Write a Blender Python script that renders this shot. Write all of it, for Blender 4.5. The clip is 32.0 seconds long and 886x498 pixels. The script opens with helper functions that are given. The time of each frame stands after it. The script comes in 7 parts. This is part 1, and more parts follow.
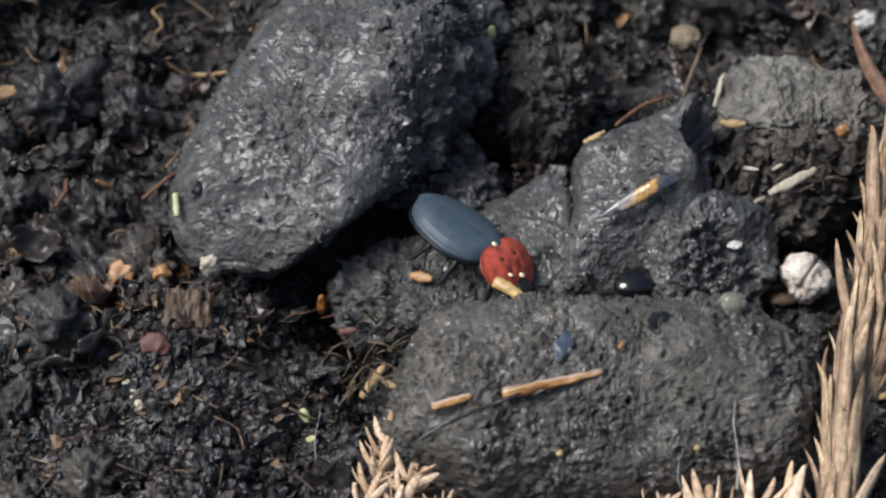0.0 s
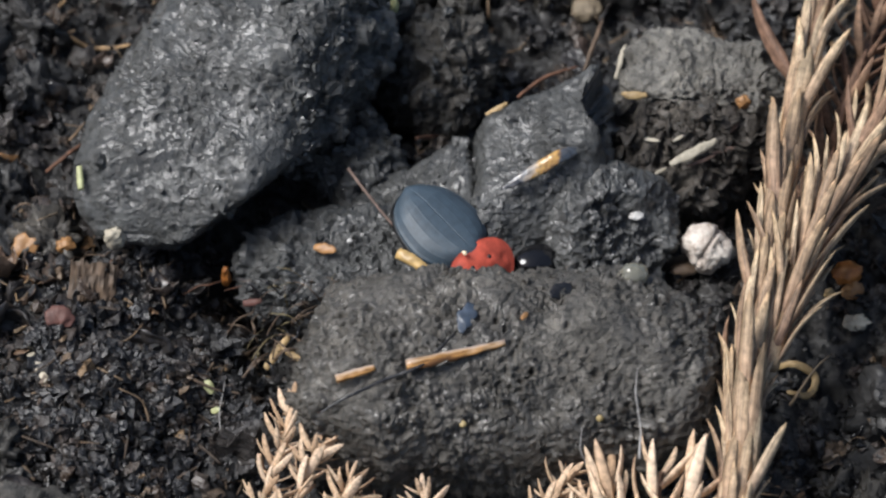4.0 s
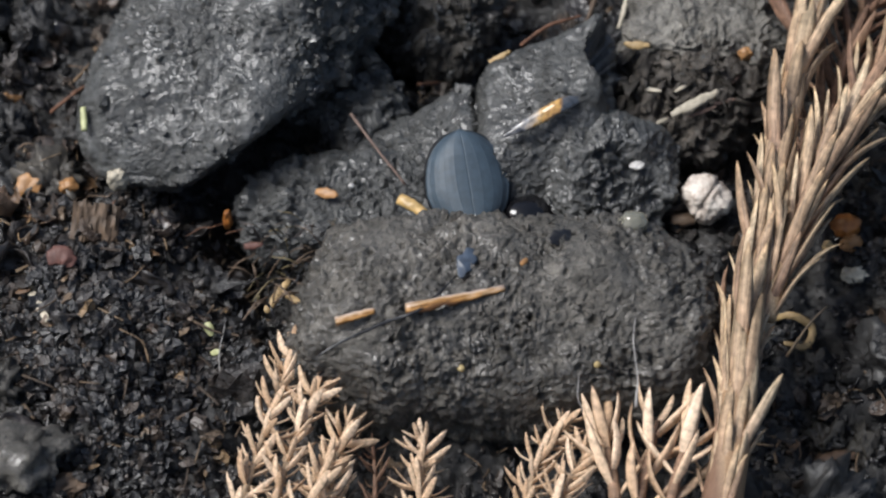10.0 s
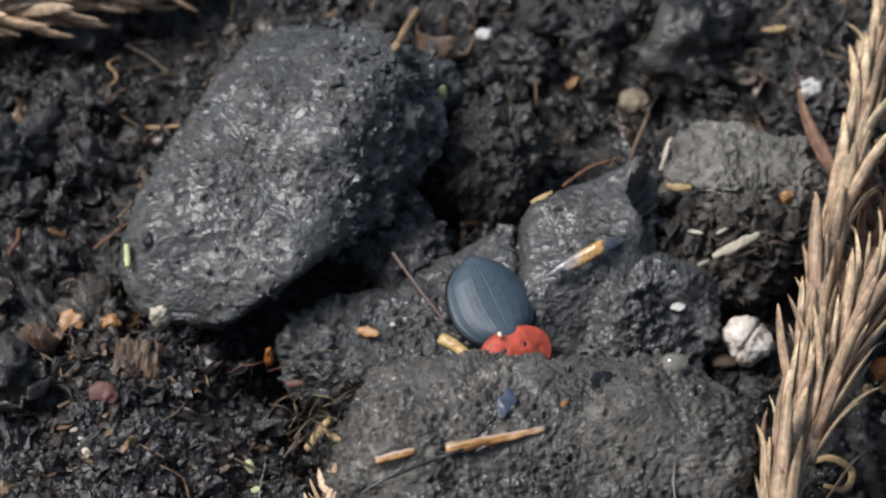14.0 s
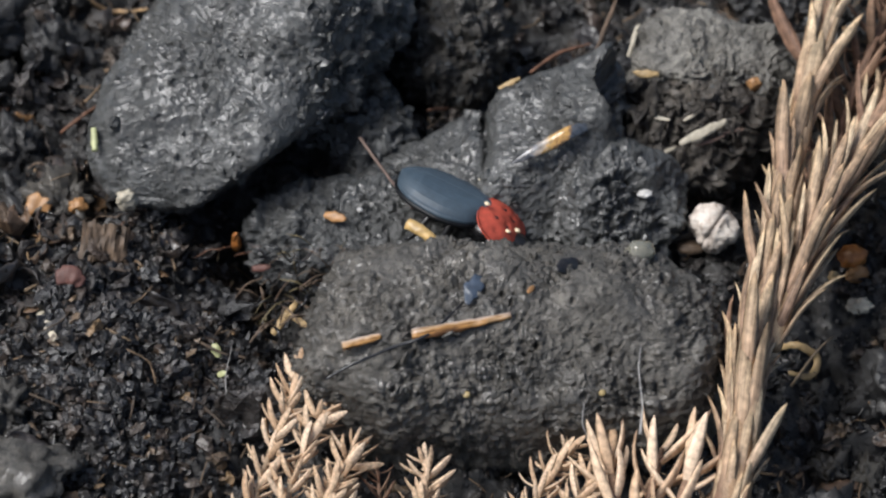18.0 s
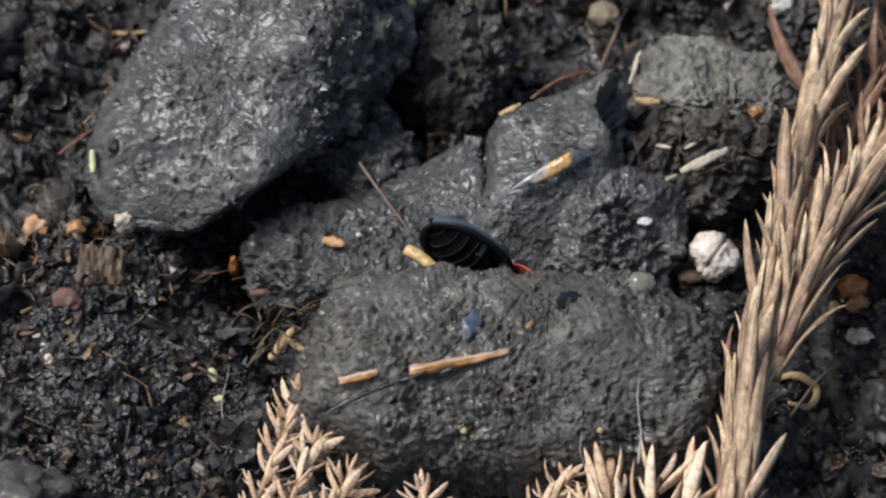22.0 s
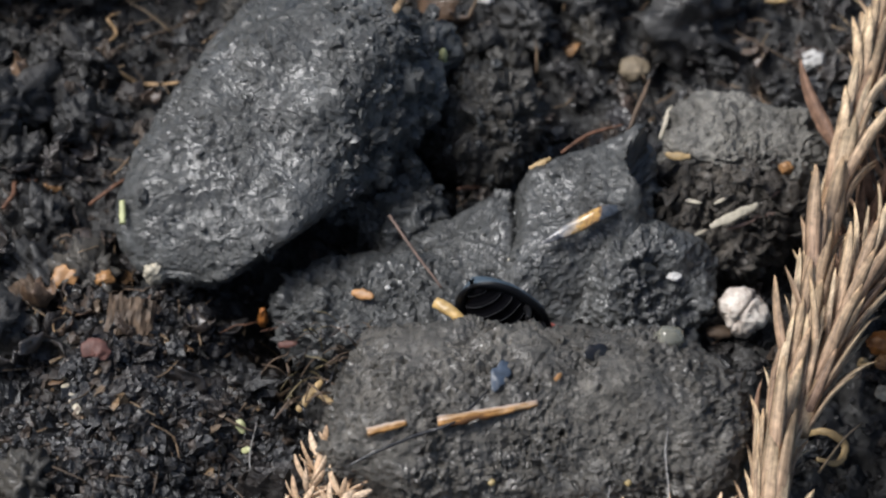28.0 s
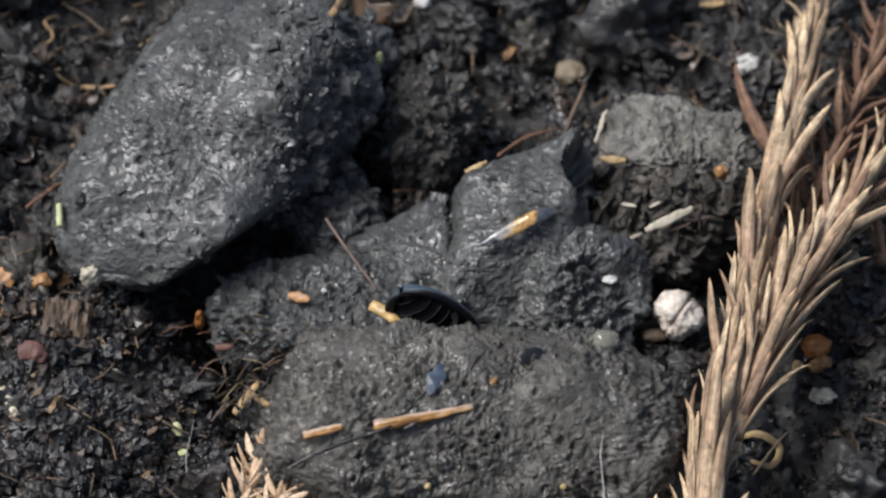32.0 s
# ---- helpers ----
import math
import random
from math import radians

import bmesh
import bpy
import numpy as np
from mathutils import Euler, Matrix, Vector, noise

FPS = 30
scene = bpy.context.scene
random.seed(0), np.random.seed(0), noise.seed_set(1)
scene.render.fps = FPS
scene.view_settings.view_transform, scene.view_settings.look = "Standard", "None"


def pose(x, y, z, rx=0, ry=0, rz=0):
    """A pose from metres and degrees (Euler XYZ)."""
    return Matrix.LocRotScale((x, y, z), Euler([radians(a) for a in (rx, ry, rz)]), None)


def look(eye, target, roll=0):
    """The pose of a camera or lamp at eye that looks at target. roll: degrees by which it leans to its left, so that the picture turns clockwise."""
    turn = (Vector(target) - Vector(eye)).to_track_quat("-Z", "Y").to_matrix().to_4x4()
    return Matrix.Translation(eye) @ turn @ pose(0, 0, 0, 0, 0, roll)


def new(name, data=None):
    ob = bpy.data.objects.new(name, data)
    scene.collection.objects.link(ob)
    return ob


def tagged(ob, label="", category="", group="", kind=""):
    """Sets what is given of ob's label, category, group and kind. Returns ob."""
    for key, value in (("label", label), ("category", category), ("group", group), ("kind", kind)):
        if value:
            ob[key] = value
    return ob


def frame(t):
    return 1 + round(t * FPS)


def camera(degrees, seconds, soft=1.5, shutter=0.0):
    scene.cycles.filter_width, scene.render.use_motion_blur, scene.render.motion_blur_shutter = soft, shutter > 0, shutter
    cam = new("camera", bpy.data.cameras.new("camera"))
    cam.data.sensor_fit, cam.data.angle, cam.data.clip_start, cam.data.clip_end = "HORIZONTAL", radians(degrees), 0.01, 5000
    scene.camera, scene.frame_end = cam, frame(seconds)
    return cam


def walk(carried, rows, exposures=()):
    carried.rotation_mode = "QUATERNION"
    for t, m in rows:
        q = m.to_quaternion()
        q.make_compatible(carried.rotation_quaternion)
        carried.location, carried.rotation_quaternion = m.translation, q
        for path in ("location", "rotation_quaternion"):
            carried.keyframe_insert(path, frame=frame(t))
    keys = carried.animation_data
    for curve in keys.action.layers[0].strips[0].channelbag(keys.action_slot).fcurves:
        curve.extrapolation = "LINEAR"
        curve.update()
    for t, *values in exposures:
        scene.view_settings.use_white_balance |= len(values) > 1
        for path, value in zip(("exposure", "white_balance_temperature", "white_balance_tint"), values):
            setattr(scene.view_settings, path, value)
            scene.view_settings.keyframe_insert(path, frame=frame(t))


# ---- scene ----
# Macro view of a carrion beetle among wet dung lumps on dark forest soil. Helper sizes are in millimetres.
cam = camera(12.0, 32.0, soft=2.3)
cam.data.dof.use_dof, cam.data.dof.focus_distance, cam.data.dof.aperture_fstop = True, 0.383, 44.0
ROWS = [
    (0.0, -0.00007, -0.25662, 0.30578, 39.579, 1.418, -0.097),
    (0.5, -0.00005, -0.25746, 0.30678, 39.183, 1.568, -0.103),
    (1.0, -0.00004, -0.25793, 0.30735, 39.199, 1.516, -0.106),
    (1.5, -0.00002, -0.25773, 0.30712, 39.447, 1.149, -0.470),
    (2.0, 0.00002, -0.25724, 0.30653, 39.629, 0.468, -1.071),
    (2.5, 0.00005, -0.25708, 0.30632, 39.404, 0.038, -1.422),
    (3.0, 0.00002, -0.25745, 0.30675, 39.157, 0.401, -1.130),
    (3.5, 0.00001, -0.25773, 0.30710, 39.185, 0.465, -1.106),
    (5.5, -0.00001, -0.25816, 0.30762, 39.126, 1.050, -0.845),
    (6.0, -0.00001, -0.25841, 0.30794, 39.116, 1.202, -0.515),
    (6.5, -0.00001, -0.25900, 0.30866, 39.425, 1.381, 0.110),
    (7.0, -0.00002, -0.25876, 0.30838, 39.884, 1.591, 0.752),
    (7.5, -0.00001, -0.25893, 0.30858, 40.426, 2.249, 0.848),
    (8.0, -0.00003, -0.25869, 0.30831, 40.532, 2.210, 0.822),
    (8.5, -0.00001, -0.25899, 0.30865, 39.768, 1.449, 0.634),
    (9.0, -0.00002, -0.25832, 0.30781, 38.838, 0.946, 0.146),
    (9.5, -0.00000, -0.25869, 0.30827, 38.621, 0.477, -0.241),
    (10.0, 0.00000, -0.25907, 0.30874, 38.454, -0.018, -0.381),
    (10.5, 0.00000, -0.25890, 0.30853, 38.795, -0.066, -0.289),
    (11.0, -0.00000, -0.25894, 0.30859, 39.181, 0.135, -0.130),
    (11.5, -0.00000, -0.25884, 0.30847, 39.337, 0.237, -0.047),
    (12.0, -0.00000, -0.25867, 0.30826, 39.763, 0.214, 0.096),
    (12.5, -0.00000, -0.25856, 0.30814, 40.090, 0.212, 0.028),
    (13.0, 0.00000, -0.25917, 0.30887, 40.000, -0.000, 0.000),
    (13.5, 0.00000, -0.25921, 0.30892, 40.036, -0.102, 0.211),
    (14.0, 0.00001, -0.25979, 0.30960, 40.353, 0.088, 0.380),
    (14.5, 0.00001, -0.25989, 0.30971, 40.608, 0.196, 0.715),
    (16.5, 0.00001, -0.25971, 0.30950, 40.352, -0.045, 0.733),
    (17.0, 0.00000, -0.25945, 0.30920, 39.387, -0.315, 0.390),
    (17.5, -0.00000, -0.25926, 0.30898, 38.949, -0.452, 0.169),
    (18.0, -0.00000, -0.25993, 0.30982, 38.793, -0.447, 0.320),
    (18.5, 0.00000, -0.26012, 0.31005, 38.936, -0.371, 0.738),
    (19.0, 0.00001, -0.25966, 0.30947, 39.203, -0.171, 1.034),
    (19.5, -0.00000, -0.25907, 0.30875, 39.310, -0.349, 0.869),
    (20.0, 0.00000, -0.25866, 0.30825, 39.237, -0.669, 0.593),
    (20.5, 0.00001, -0.25865, 0.30823, 39.311, -0.879, 0.453),
    (21.0, 0.00001, -0.25829, 0.30779, 39.199, -0.836, 0.469),
    (21.5, 0.00000, -0.25853, 0.30808, 39.076, -0.760, 0.605),
    (22.0, 0.00000, -0.25874, 0.30834, 39.142, -0.805, 0.737),
    (22.5, 0.00000, -0.25855, 0.30812, 39.436, -0.773, 0.923),
    (23.0, -0.00000, -0.25870, 0.30830, 39.604, -0.740, 1.040),
    (23.5, -0.00000, -0.25831, 0.30783, 39.667, -0.769, 0.980),
    (24.0, 0.00001, -0.25787, 0.30729, 39.586, -0.939, 0.892),
    (24.5, 0.00000, -0.25822, 0.30770, 39.395, -0.916, 0.975),
    (25.0, 0.00000, -0.25875, 0.30836, 39.416, -0.985, 1.138),
    (25.5, 0.00000, -0.25921, 0.30892, 39.671, -0.911, 1.248),
    (27.5, -0.00000, -0.25981, 0.30964, 39.626, -1.177, 1.061),
    (28.0, -0.00000, -0.25873, 0.30834, 39.857, -0.796, 1.351),
    (28.5, -0.00002, -0.25768, 0.30708, 39.721, -0.411, 1.445),
    (29.0, -0.00003, -0.25795, 0.30739, 39.539, -0.191, 1.578),
    (29.5, -0.00001, -0.25776, 0.30715, 39.398, -0.694, 1.336),
    (30.0, 0.00000, -0.25830, 0.30782, 39.652, -0.970, 1.064),
    (30.5, 0.00001, -0.25861, 0.30819, 39.933, -1.301, 0.927),
    (31.0, 0.00001, -0.25883, 0.30846, 39.999, -1.498, 0.832),
    (31.5, 0.00000, -0.25913, 0.30881, 39.897, -1.572, 0.646),
    (32.0, -0.00001, -0.25949, 0.30924, 39.910, -1.490, 0.827),
]
walk(cam, [(t, pose(x, y, z, rx, ry, rz)) for t, x, y, z, rx, ry, rz in ROWS],
     exposures=[(0.0, 0.0), (32.0, 0.0)])

# ---- light: bright overcast day, the brighter part of the sky behind and to the left ----
world = bpy.data.worlds.new("sky")
scene.world = world
world.use_nodes = True
wn = world.node_tree.nodes
wl = world.node_tree.links
sky = wn.new("ShaderNodeTexSky")
sky.sky_type = "NISHITA"
sky.sun_disc = False
sky.sun_elevation = radians(54)
sky.sun_rotation = radians(-97)
sky.air_density = 1.0
sky.dust_density = 3.0
wl.new(sky.outputs[0], wn["Background"].inputs[0])
wn["Background"].inputs[1].default_value = 0.117
sun = new("sun", bpy.data.lights.new("sun", "SUN"))
sun.data.energy = 4.6
sun.data.angle = radians(30)
sun.data.color = (0.98, 0.985, 0.99)
sun.matrix_world = look((-0.56, 0.0, 0.9), (0, 0, 0))

MM = 0.001
rng = np.random.default_rng(7)


# ---- noise and mesh helpers ----
def perlin(p, seed=0):
    """Gradient noise for an (n, 3) array, about -0.7 to 0.7."""
    i = np.floor(p).astype(np.int64)
    f = p - i
    u = f * f * f * (f * (f * 6 - 15) + 10)
    out = np.zeros(len(p))
    for c in range(8):
        o = np.array([c & 1, (c >> 1) & 1, (c >> 2) & 1])
        j = (i + o).astype(np.uint64)
        h = (j[:, 0] * np.uint64(73856093)) ^ (j[:, 1] * np.uint64(19349663)) ^ (j[:, 2] * np.uint64(83492791)) ^ np.uint64(seed * 2654435 + 12345)
        h = (h ^ (h >> np.uint64(13))) * np.uint64(1274126177)
        h = (h ^ (h >> np.uint64(16))) & np.uint64(0xFFFFFF)
        a = (h & np.uint64(0xFFF)).astype(float) * (2 * np.pi / 4096)
        b = (h >> np.uint64(12)).astype(float) / 2048 - 1
        r = np.sqrt(1 - b * b)
        d = f - o
        dot = d[:, 0] * r * np.cos(a) + d[:, 1] * r * np.sin(a) + d[:, 2] * b
        w = np.where(o == 1, u, 1 - u)
        out += dot * w[:, 0] * w[:, 1] * w[:, 2]
    return out


def fbm(p, octaves=4, seed=0, gain=0.5):
    total, amp = np.zeros(len(p)), 1.0
    for k in range(octaves):
        total += amp * perlin(p * 2 ** k + 17.3 * k, seed + k)
        amp *= gain
    return total


def ridged(p, octaves=3, seed=0):
    total, amp = np.zeros(len(p)), 1.0
    for k in range(octaves):
        total += amp * (0.5 - np.abs(perlin(p * 2 ** k + 31.7 * k, seed + k)) * 1.6)
        amp *= 0.5
    return total


def plates(p, seed=0, slope=0.5):
    """Cells of random height and slope with sharp steps between them: scaly crust."""
    i = np.floor(p).astype(np.int64)
    best = np.full(len(p), 1e9)
    out = np.zeros(len(p))
    for ox in (-1, 0, 1):
        for oy in (-1, 0, 1):
            for oz in (-1, 0, 1):
                j = (i + np.array([ox, oy, oz])).astype(np.uint64)
                h = (j[:, 0] * np.uint64(73856093)) ^ (j[:, 1] * np.uint64(19349663)) ^ (j[:, 2] * np.uint64(83492791)) ^ np.uint64(seed * 7919 + 77)
                h = (h ^ (h >> np.uint64(13))) * np.uint64(1274126177)
                h = h ^ (h >> np.uint64(16))
                r = [((h >> np.uint64(s)) & np.uint64(0x3FF)).astype(float) / 1023 for s in (0, 7, 14, 21)]
                d = p - (i + np.array([ox, oy, oz])) - np.stack(r[:3], 1)
                q = (d * d).sum(1)
                val = (r[3] - 0.5) + slope * ((r[1] - 0.5) * d[:, 0] + (r[2] - 0.5) * d[:, 1] + (r[0] - 0.5) * d[:, 2]) * 2
                near = q < best
                best = np.where(near, q, best)
                out = np.where(near, val, out)
    return out


def granules(p, seed=0):
    """Rounded grains packed side by side, 0 to 1, each with its own size."""
    i = np.floor(p).astype(np.int64)
    out = np.zeros(len(p))
    for ox in (-1, 0, 1):
        for oy in (-1, 0, 1):
            j = (i[:, :2] + np.array([ox, oy])).astype(np.uint64)
            h = (j[:, 0] * np.uint64(73856093)) ^ (j[:, 1] * np.uint64(19349663)) ^ np.uint64(seed * 7919 + 131)
            h = (h ^ (h >> np.uint64(13))) * np.uint64(1274126177)
            h = h ^ (h >> np.uint64(16))
            r = [((h >> np.uint64(s)) & np.uint64(0x3FF)).astype(float) / 1023 for s in (0, 7, 14)]
            d = p[:, :2] - (i[:, :2] + np.array([ox, oy])) - np.stack(r[:2], 1)
            rad = 0.35 + 0.5 * r[2]
            out = np.maximum(out, rad * np.sqrt(np.clip(1 - (d * d).sum(1) / rad ** 2, 0, 1)))
    return out


def mesh_of(name, verts, faces, material, smooth=True):
    """A mesh from arrays in millimetres; faces all triangles or all quads."""
    me = bpy.data.meshes.new(name)
    v = np.asarray(verts, dtype=np.float32) * MM
    f = np.asarray(faces, dtype=np.int32)
    k = f.shape[1]
    me.vertices.add(len(v))
    me.vertices.foreach_set("co", v.ravel())
    me.loops.add(f.size)
    me.loops.foreach_set("vertex_index", f.ravel())
    me.polygons.add(len(f))
    me.polygons.foreach_set("loop_start", np.arange(0, f.size, k, dtype=np.int32))
    me.update(calc_edges=True)
    me.validate()
    me.polygons.foreach_set("use_smooth", np.full(len(me.polygons), smooth))
    if material:
        me.materials.append(material)
    me.update()
    return me


def part(name, verts, faces, material, parent=None, label="", smooth=True):
    """One mesh object of a thing, in its parent's space, millimetres."""
    ob = new(name, mesh_of(name, verts, faces, material, smooth))
    ob.parent = parent
    if label:
        ob["label"] = label
    return ob


def grid_faces(n, m, wrap=False):
    """Quads of an n by m grid of vertices; wrap closes it round the second way."""
    i = np.arange(n - 1)[:, None]
    j = np.arange(m if wrap else m - 1)[None, :]
    k = (j + 1) % m
    return np.stack([i * m + j + 0 * k, i * m + k, (i + 1) * m + k, (i + 1) * m + j + 0 * k], -1).reshape(-1, 4)


def tube(points, radii, sides=6, flat=1.0, up=(0, 0, 1)):
    """Rings along a line of points (mm), closed at both ends. flat squeezes it across 'up'."""
    p = np.asarray(points, float)
    r = np.asarray(radii, float) * np.ones(len(p))
    t = np.gradient(p, axis=0)
    t /= np.linalg.norm(t, axis=1)[:, None] + 1e-9
    side = np.cross(t, np.asarray(up, float))
    bad = np.linalg.norm(side, axis=1) < 1e-3
    side[bad] = np.cross(t[bad], (1.0, 0.3, 0))
    side /= np.linalg.norm(side, axis=1)[:, None]
    nrm = np.cross(side, t)
    a = np.linspace(0, 2 * np.pi, sides, endpoint=False)
    ring = side[:, None, :] * np.cos(a)[None, :, None] + flat * nrm[:, None, :] * np.sin(a)[None, :, None]
    v = (p[:, None, :] + ring * r[:, None, None]).reshape(-1, 3)
    v = np.concatenate([v, p[:1], p[-1:]])
    f = grid_faces(len(p), sides, True)
    n = len(p) * sides
    j = np.arange(sides)
    k = (j + 1) % sides
    e = (len(p) - 1) * sides
    caps = np.concatenate([np.stack([k, j, 0 * j + n, 0 * j + n], 1), np.stack([e + j, e + k, 0 * j + n + 1, 0 * j + n + 1], 1)])
    tri = np.concatenate([f[:, [0, 1, 2]], f[:, [0, 2, 3]], caps[:, :3]])
    return v, tri


def bend(points, n):
    """n points on a smooth line through the given ones (mm)."""
    p = np.asarray(points, float)
    q = np.concatenate([[2 * p[0] - p[1]], p, [2 * p[-1] - p[-2]]])
    s = np.linspace(0, len(p) - 1 - 1e-6, n)
    i = s.astype(int)
    f = (s - i)[:, None]
    a, b, c, d = q[i], q[i + 1], q[i + 2], q[i + 3]
    return 0.5 * (2 * b + (c - a) * f + (2 * a - 5 * b + 4 * c - d) * f ** 2 + (3 * b - a - 3 * c + d) * f ** 3)


def join(pieces):
    """Joins (verts, triangles) pairs."""
    vs, fs, n = [], [], 0
    for v, f in pieces:
        vs.append(v)
        fs.append(np.asarray(f) + n)
        n += len(v)
    return np.concatenate(vs), np.concatenate(fs)


# ---- materials ----
def principled(name, rough=0.6, spec=0.5):
    m = bpy.data.materials.new(name)
    m.use_nodes = True
    b = m.node_tree.nodes["Principled BSDF"]
    b.inputs["Roughness"].default_value = rough
    b.inputs["Specular IOR Level"].default_value = spec
    return m, m.node_tree.nodes, m.node_tree.links, b


def noise_node(nodes, links, coord, scale, detail=4.0, rough=0.55):
    n = nodes.new("ShaderNodeTexNoise")
    n.inputs["Scale"].default_value = scale
    n.inputs["Detail"].default_value = detail
    n.inputs["Roughness"].default_value = rough
    links.new(coord, n.inputs["Vector"])
    return n.outputs["Fac"]


def ramp_node(nodes, links, fac, stops):
    r = nodes.new("ShaderNodeValToRGB")
    e = r.color_ramp.elements
    while len(e) < len(stops):
        e.new(0.5)
    for k, (at, col) in zip(e, stops):
        k.position = at
        k.color = (*col, 1) if len(col) == 3 else col
    links.new(fac, r.inputs[0])
    return r.outputs[0]


def mix_node(nodes, links, fac, a, b, blend="MIX"):
    m = nodes.new("ShaderNodeMix")
    m.data_type = "RGBA"
    m.blend_type = blend
    if isinstance(fac, float):
        m.inputs[0].default_value = fac
    else:
        links.new(fac, m.inputs[0])
    links.new(a, m.inputs[6])
    links.new(b, m.inputs[7])
    return m.outputs[2]


def bump_node(nodes, links, height, strength, distance, normal=None):
    b = nodes.new("ShaderNodeBump")
    b.inputs["Strength"].default_value = strength
    b.inputs["Distance"].default_value = distance * MM
    links.new(height, b.inputs["Height"])
    if normal is not None:
        links.new(normal, b.inputs["Normal"])
    return b.outputs[0]


def grey(v):
    return (v, v, v)


def dung_material(name, dark, mid, light, wet=0.28, coat=0.5, relief=1.0):
    """Damp dung: smooth paste in two scales of colour, small pits, a patchy wet film with soft glints."""
    m, n, l, b = principled(name)
    co = n.new("ShaderNodeTexCoord").outputs["Object"]
    big = noise_node(n, l, co, 140, 5)
    c1 = ramp_node(n, l, big, [(0.32, dark), (0.5, mid), (0.7, light)])
    c2 = ramp_node(n, l, noise_node(n, l, co, 900, 6, 0.65), [(0.32, grey(0.45)), (0.5, grey(0.95)), (0.7, grey(1.45))])
    c3 = ramp_node(n, l, noise_node(n, l, co, 3800, 3, 0.6), [(0.34, grey(0.55)), (0.48, grey(1.0)), (0.64, grey(1.05)), (0.74, grey(1.5))])
    r = ramp_node(n, l, noise_node(n, l, co, 320, 4), [(0.35, grey(wet)), (0.65, grey(min(1.0, wet + 0.3)))])
    l.new(r, b.inputs["Roughness"])
    # the wet film lies in broad patches, broken by drier spots
    film = ramp_node(n, l, noise_node(n, l, co, 105, 4, 0.6), [(0.36, grey(0.2 * coat)), (0.54, grey(coat))])
    gaps = ramp_node(n, l, noise_node(n, l, co, 600, 4, 0.65), [(0.4, grey(0.15)), (0.56, grey(1.0))])
    l.new(mix_node(n, l, 1.0, film, gaps, "MULTIPLY"), b.inputs["Coat Weight"])
    b.inputs["Coat Roughness"].default_value = 0.22
    # small pits and gouges in the crust
    pit = ramp_node(n, l, noise_node(n, l, co, 1250, 3, 0.5), [(0.58, grey(1.0)), (0.68, grey(0.0))])
    gouge = ramp_node(n, l, noise_node(n, l, co, 480, 5, 0.65), [(0.58, grey(1.0)), (0.66, grey(0.0))])
    holes = mix_node(n, l, 1.0, pit, gouge, "MULTIPLY")
    l.new(mix_node(n, l, 1.0, mix_node(n, l, 1.0, c1, c2, "MULTIPLY"), c3, "MULTIPLY"), b.inputs["Base Color"])
    dug = bump_node(n, l, holes, 0.8, 0.22 * relief)
    l.new(bump_node(n, l, noise_node(n, l, co, 2600, 5, 0.75), 0.9, 0.2 * relief, dug), b.inputs["Normal"])
    l.new(bump_node(n, l, noise_node(n, l, co, 2300, 3, 0.6), 0.6, 0.085 * relief), b.inputs["Coat Normal"])
    return m


def island_material(name, stops, rough=0.7, relief=0.15, random_out="island", spec=0.4, streak=0.0, grain=1.0, coat=0.0, along=()):
    """Loose bits: a colour drawn for each piece, speckled."""
    m, n, l, b = principled(name, rough, spec)
    if random_out == "island":
        r = n.new("ShaderNodeNewGeometry").outputs["Random Per Island"]
    else:
        r = n.new("ShaderNodeObjectInfo").outputs["Random"]
    co = n.new("ShaderNodeTexCoord").outputs["Object"]
    base = ramp_node(n, l, r, stops)
    fine = noise_node(n, l, co, 1300 * grain, 5, 0.65)
    sp = ramp_node(n, l, fine, [(0.3, grey(0.5)), (0.55, grey(1.0)), (0.75, grey(1.35))])
    col = mix_node(n, l, 1.0, base, sp, "MULTIPLY")
    if streak:
        mp = n.new("ShaderNodeMapping")
        mp.inputs["Scale"].default_value = (250 * grain, 3500 * grain ** 1.3, 3500 * grain ** 1.3)
        l.new(co, mp.inputs["Vector"])
        st = ramp_node(n, l, noise_node(n, l, mp.outputs[0], 1.0, 3), [(0.38, grey(1 - streak)), (0.6, grey(1.0))])
        col = mix_node(n, l, 1.0, col, st, "MULTIPLY")
    if along:
        sep = n.new("ShaderNodeSeparateXYZ")
        l.new(co, sep.inputs[0])
        length = n.new("ShaderNodeMath")
        length.operation = "MULTIPLY"
        length.inputs[1].default_value = 1000.0
        l.new(sep.outputs["X"], length.inputs[0])
        col = mix_node(n, l, 1.0, col, ramp_node(n, l, length.outputs[0], along), "MULTIPLY")
    b.inputs["Coat Weight"].default_value = coat
    b.inputs["Coat Roughness"].default_value = 0.18
    l.new(col, b.inputs["Base Color"])
    lump = bump_node(n, l, noise_node(n, l, co, 650 * grain, 3, 0.6), 0.9, relief * 1.6)
    l.new(bump_node(n, l, fine, 0.8, relief, lump), b.inputs["Normal"])
    return m


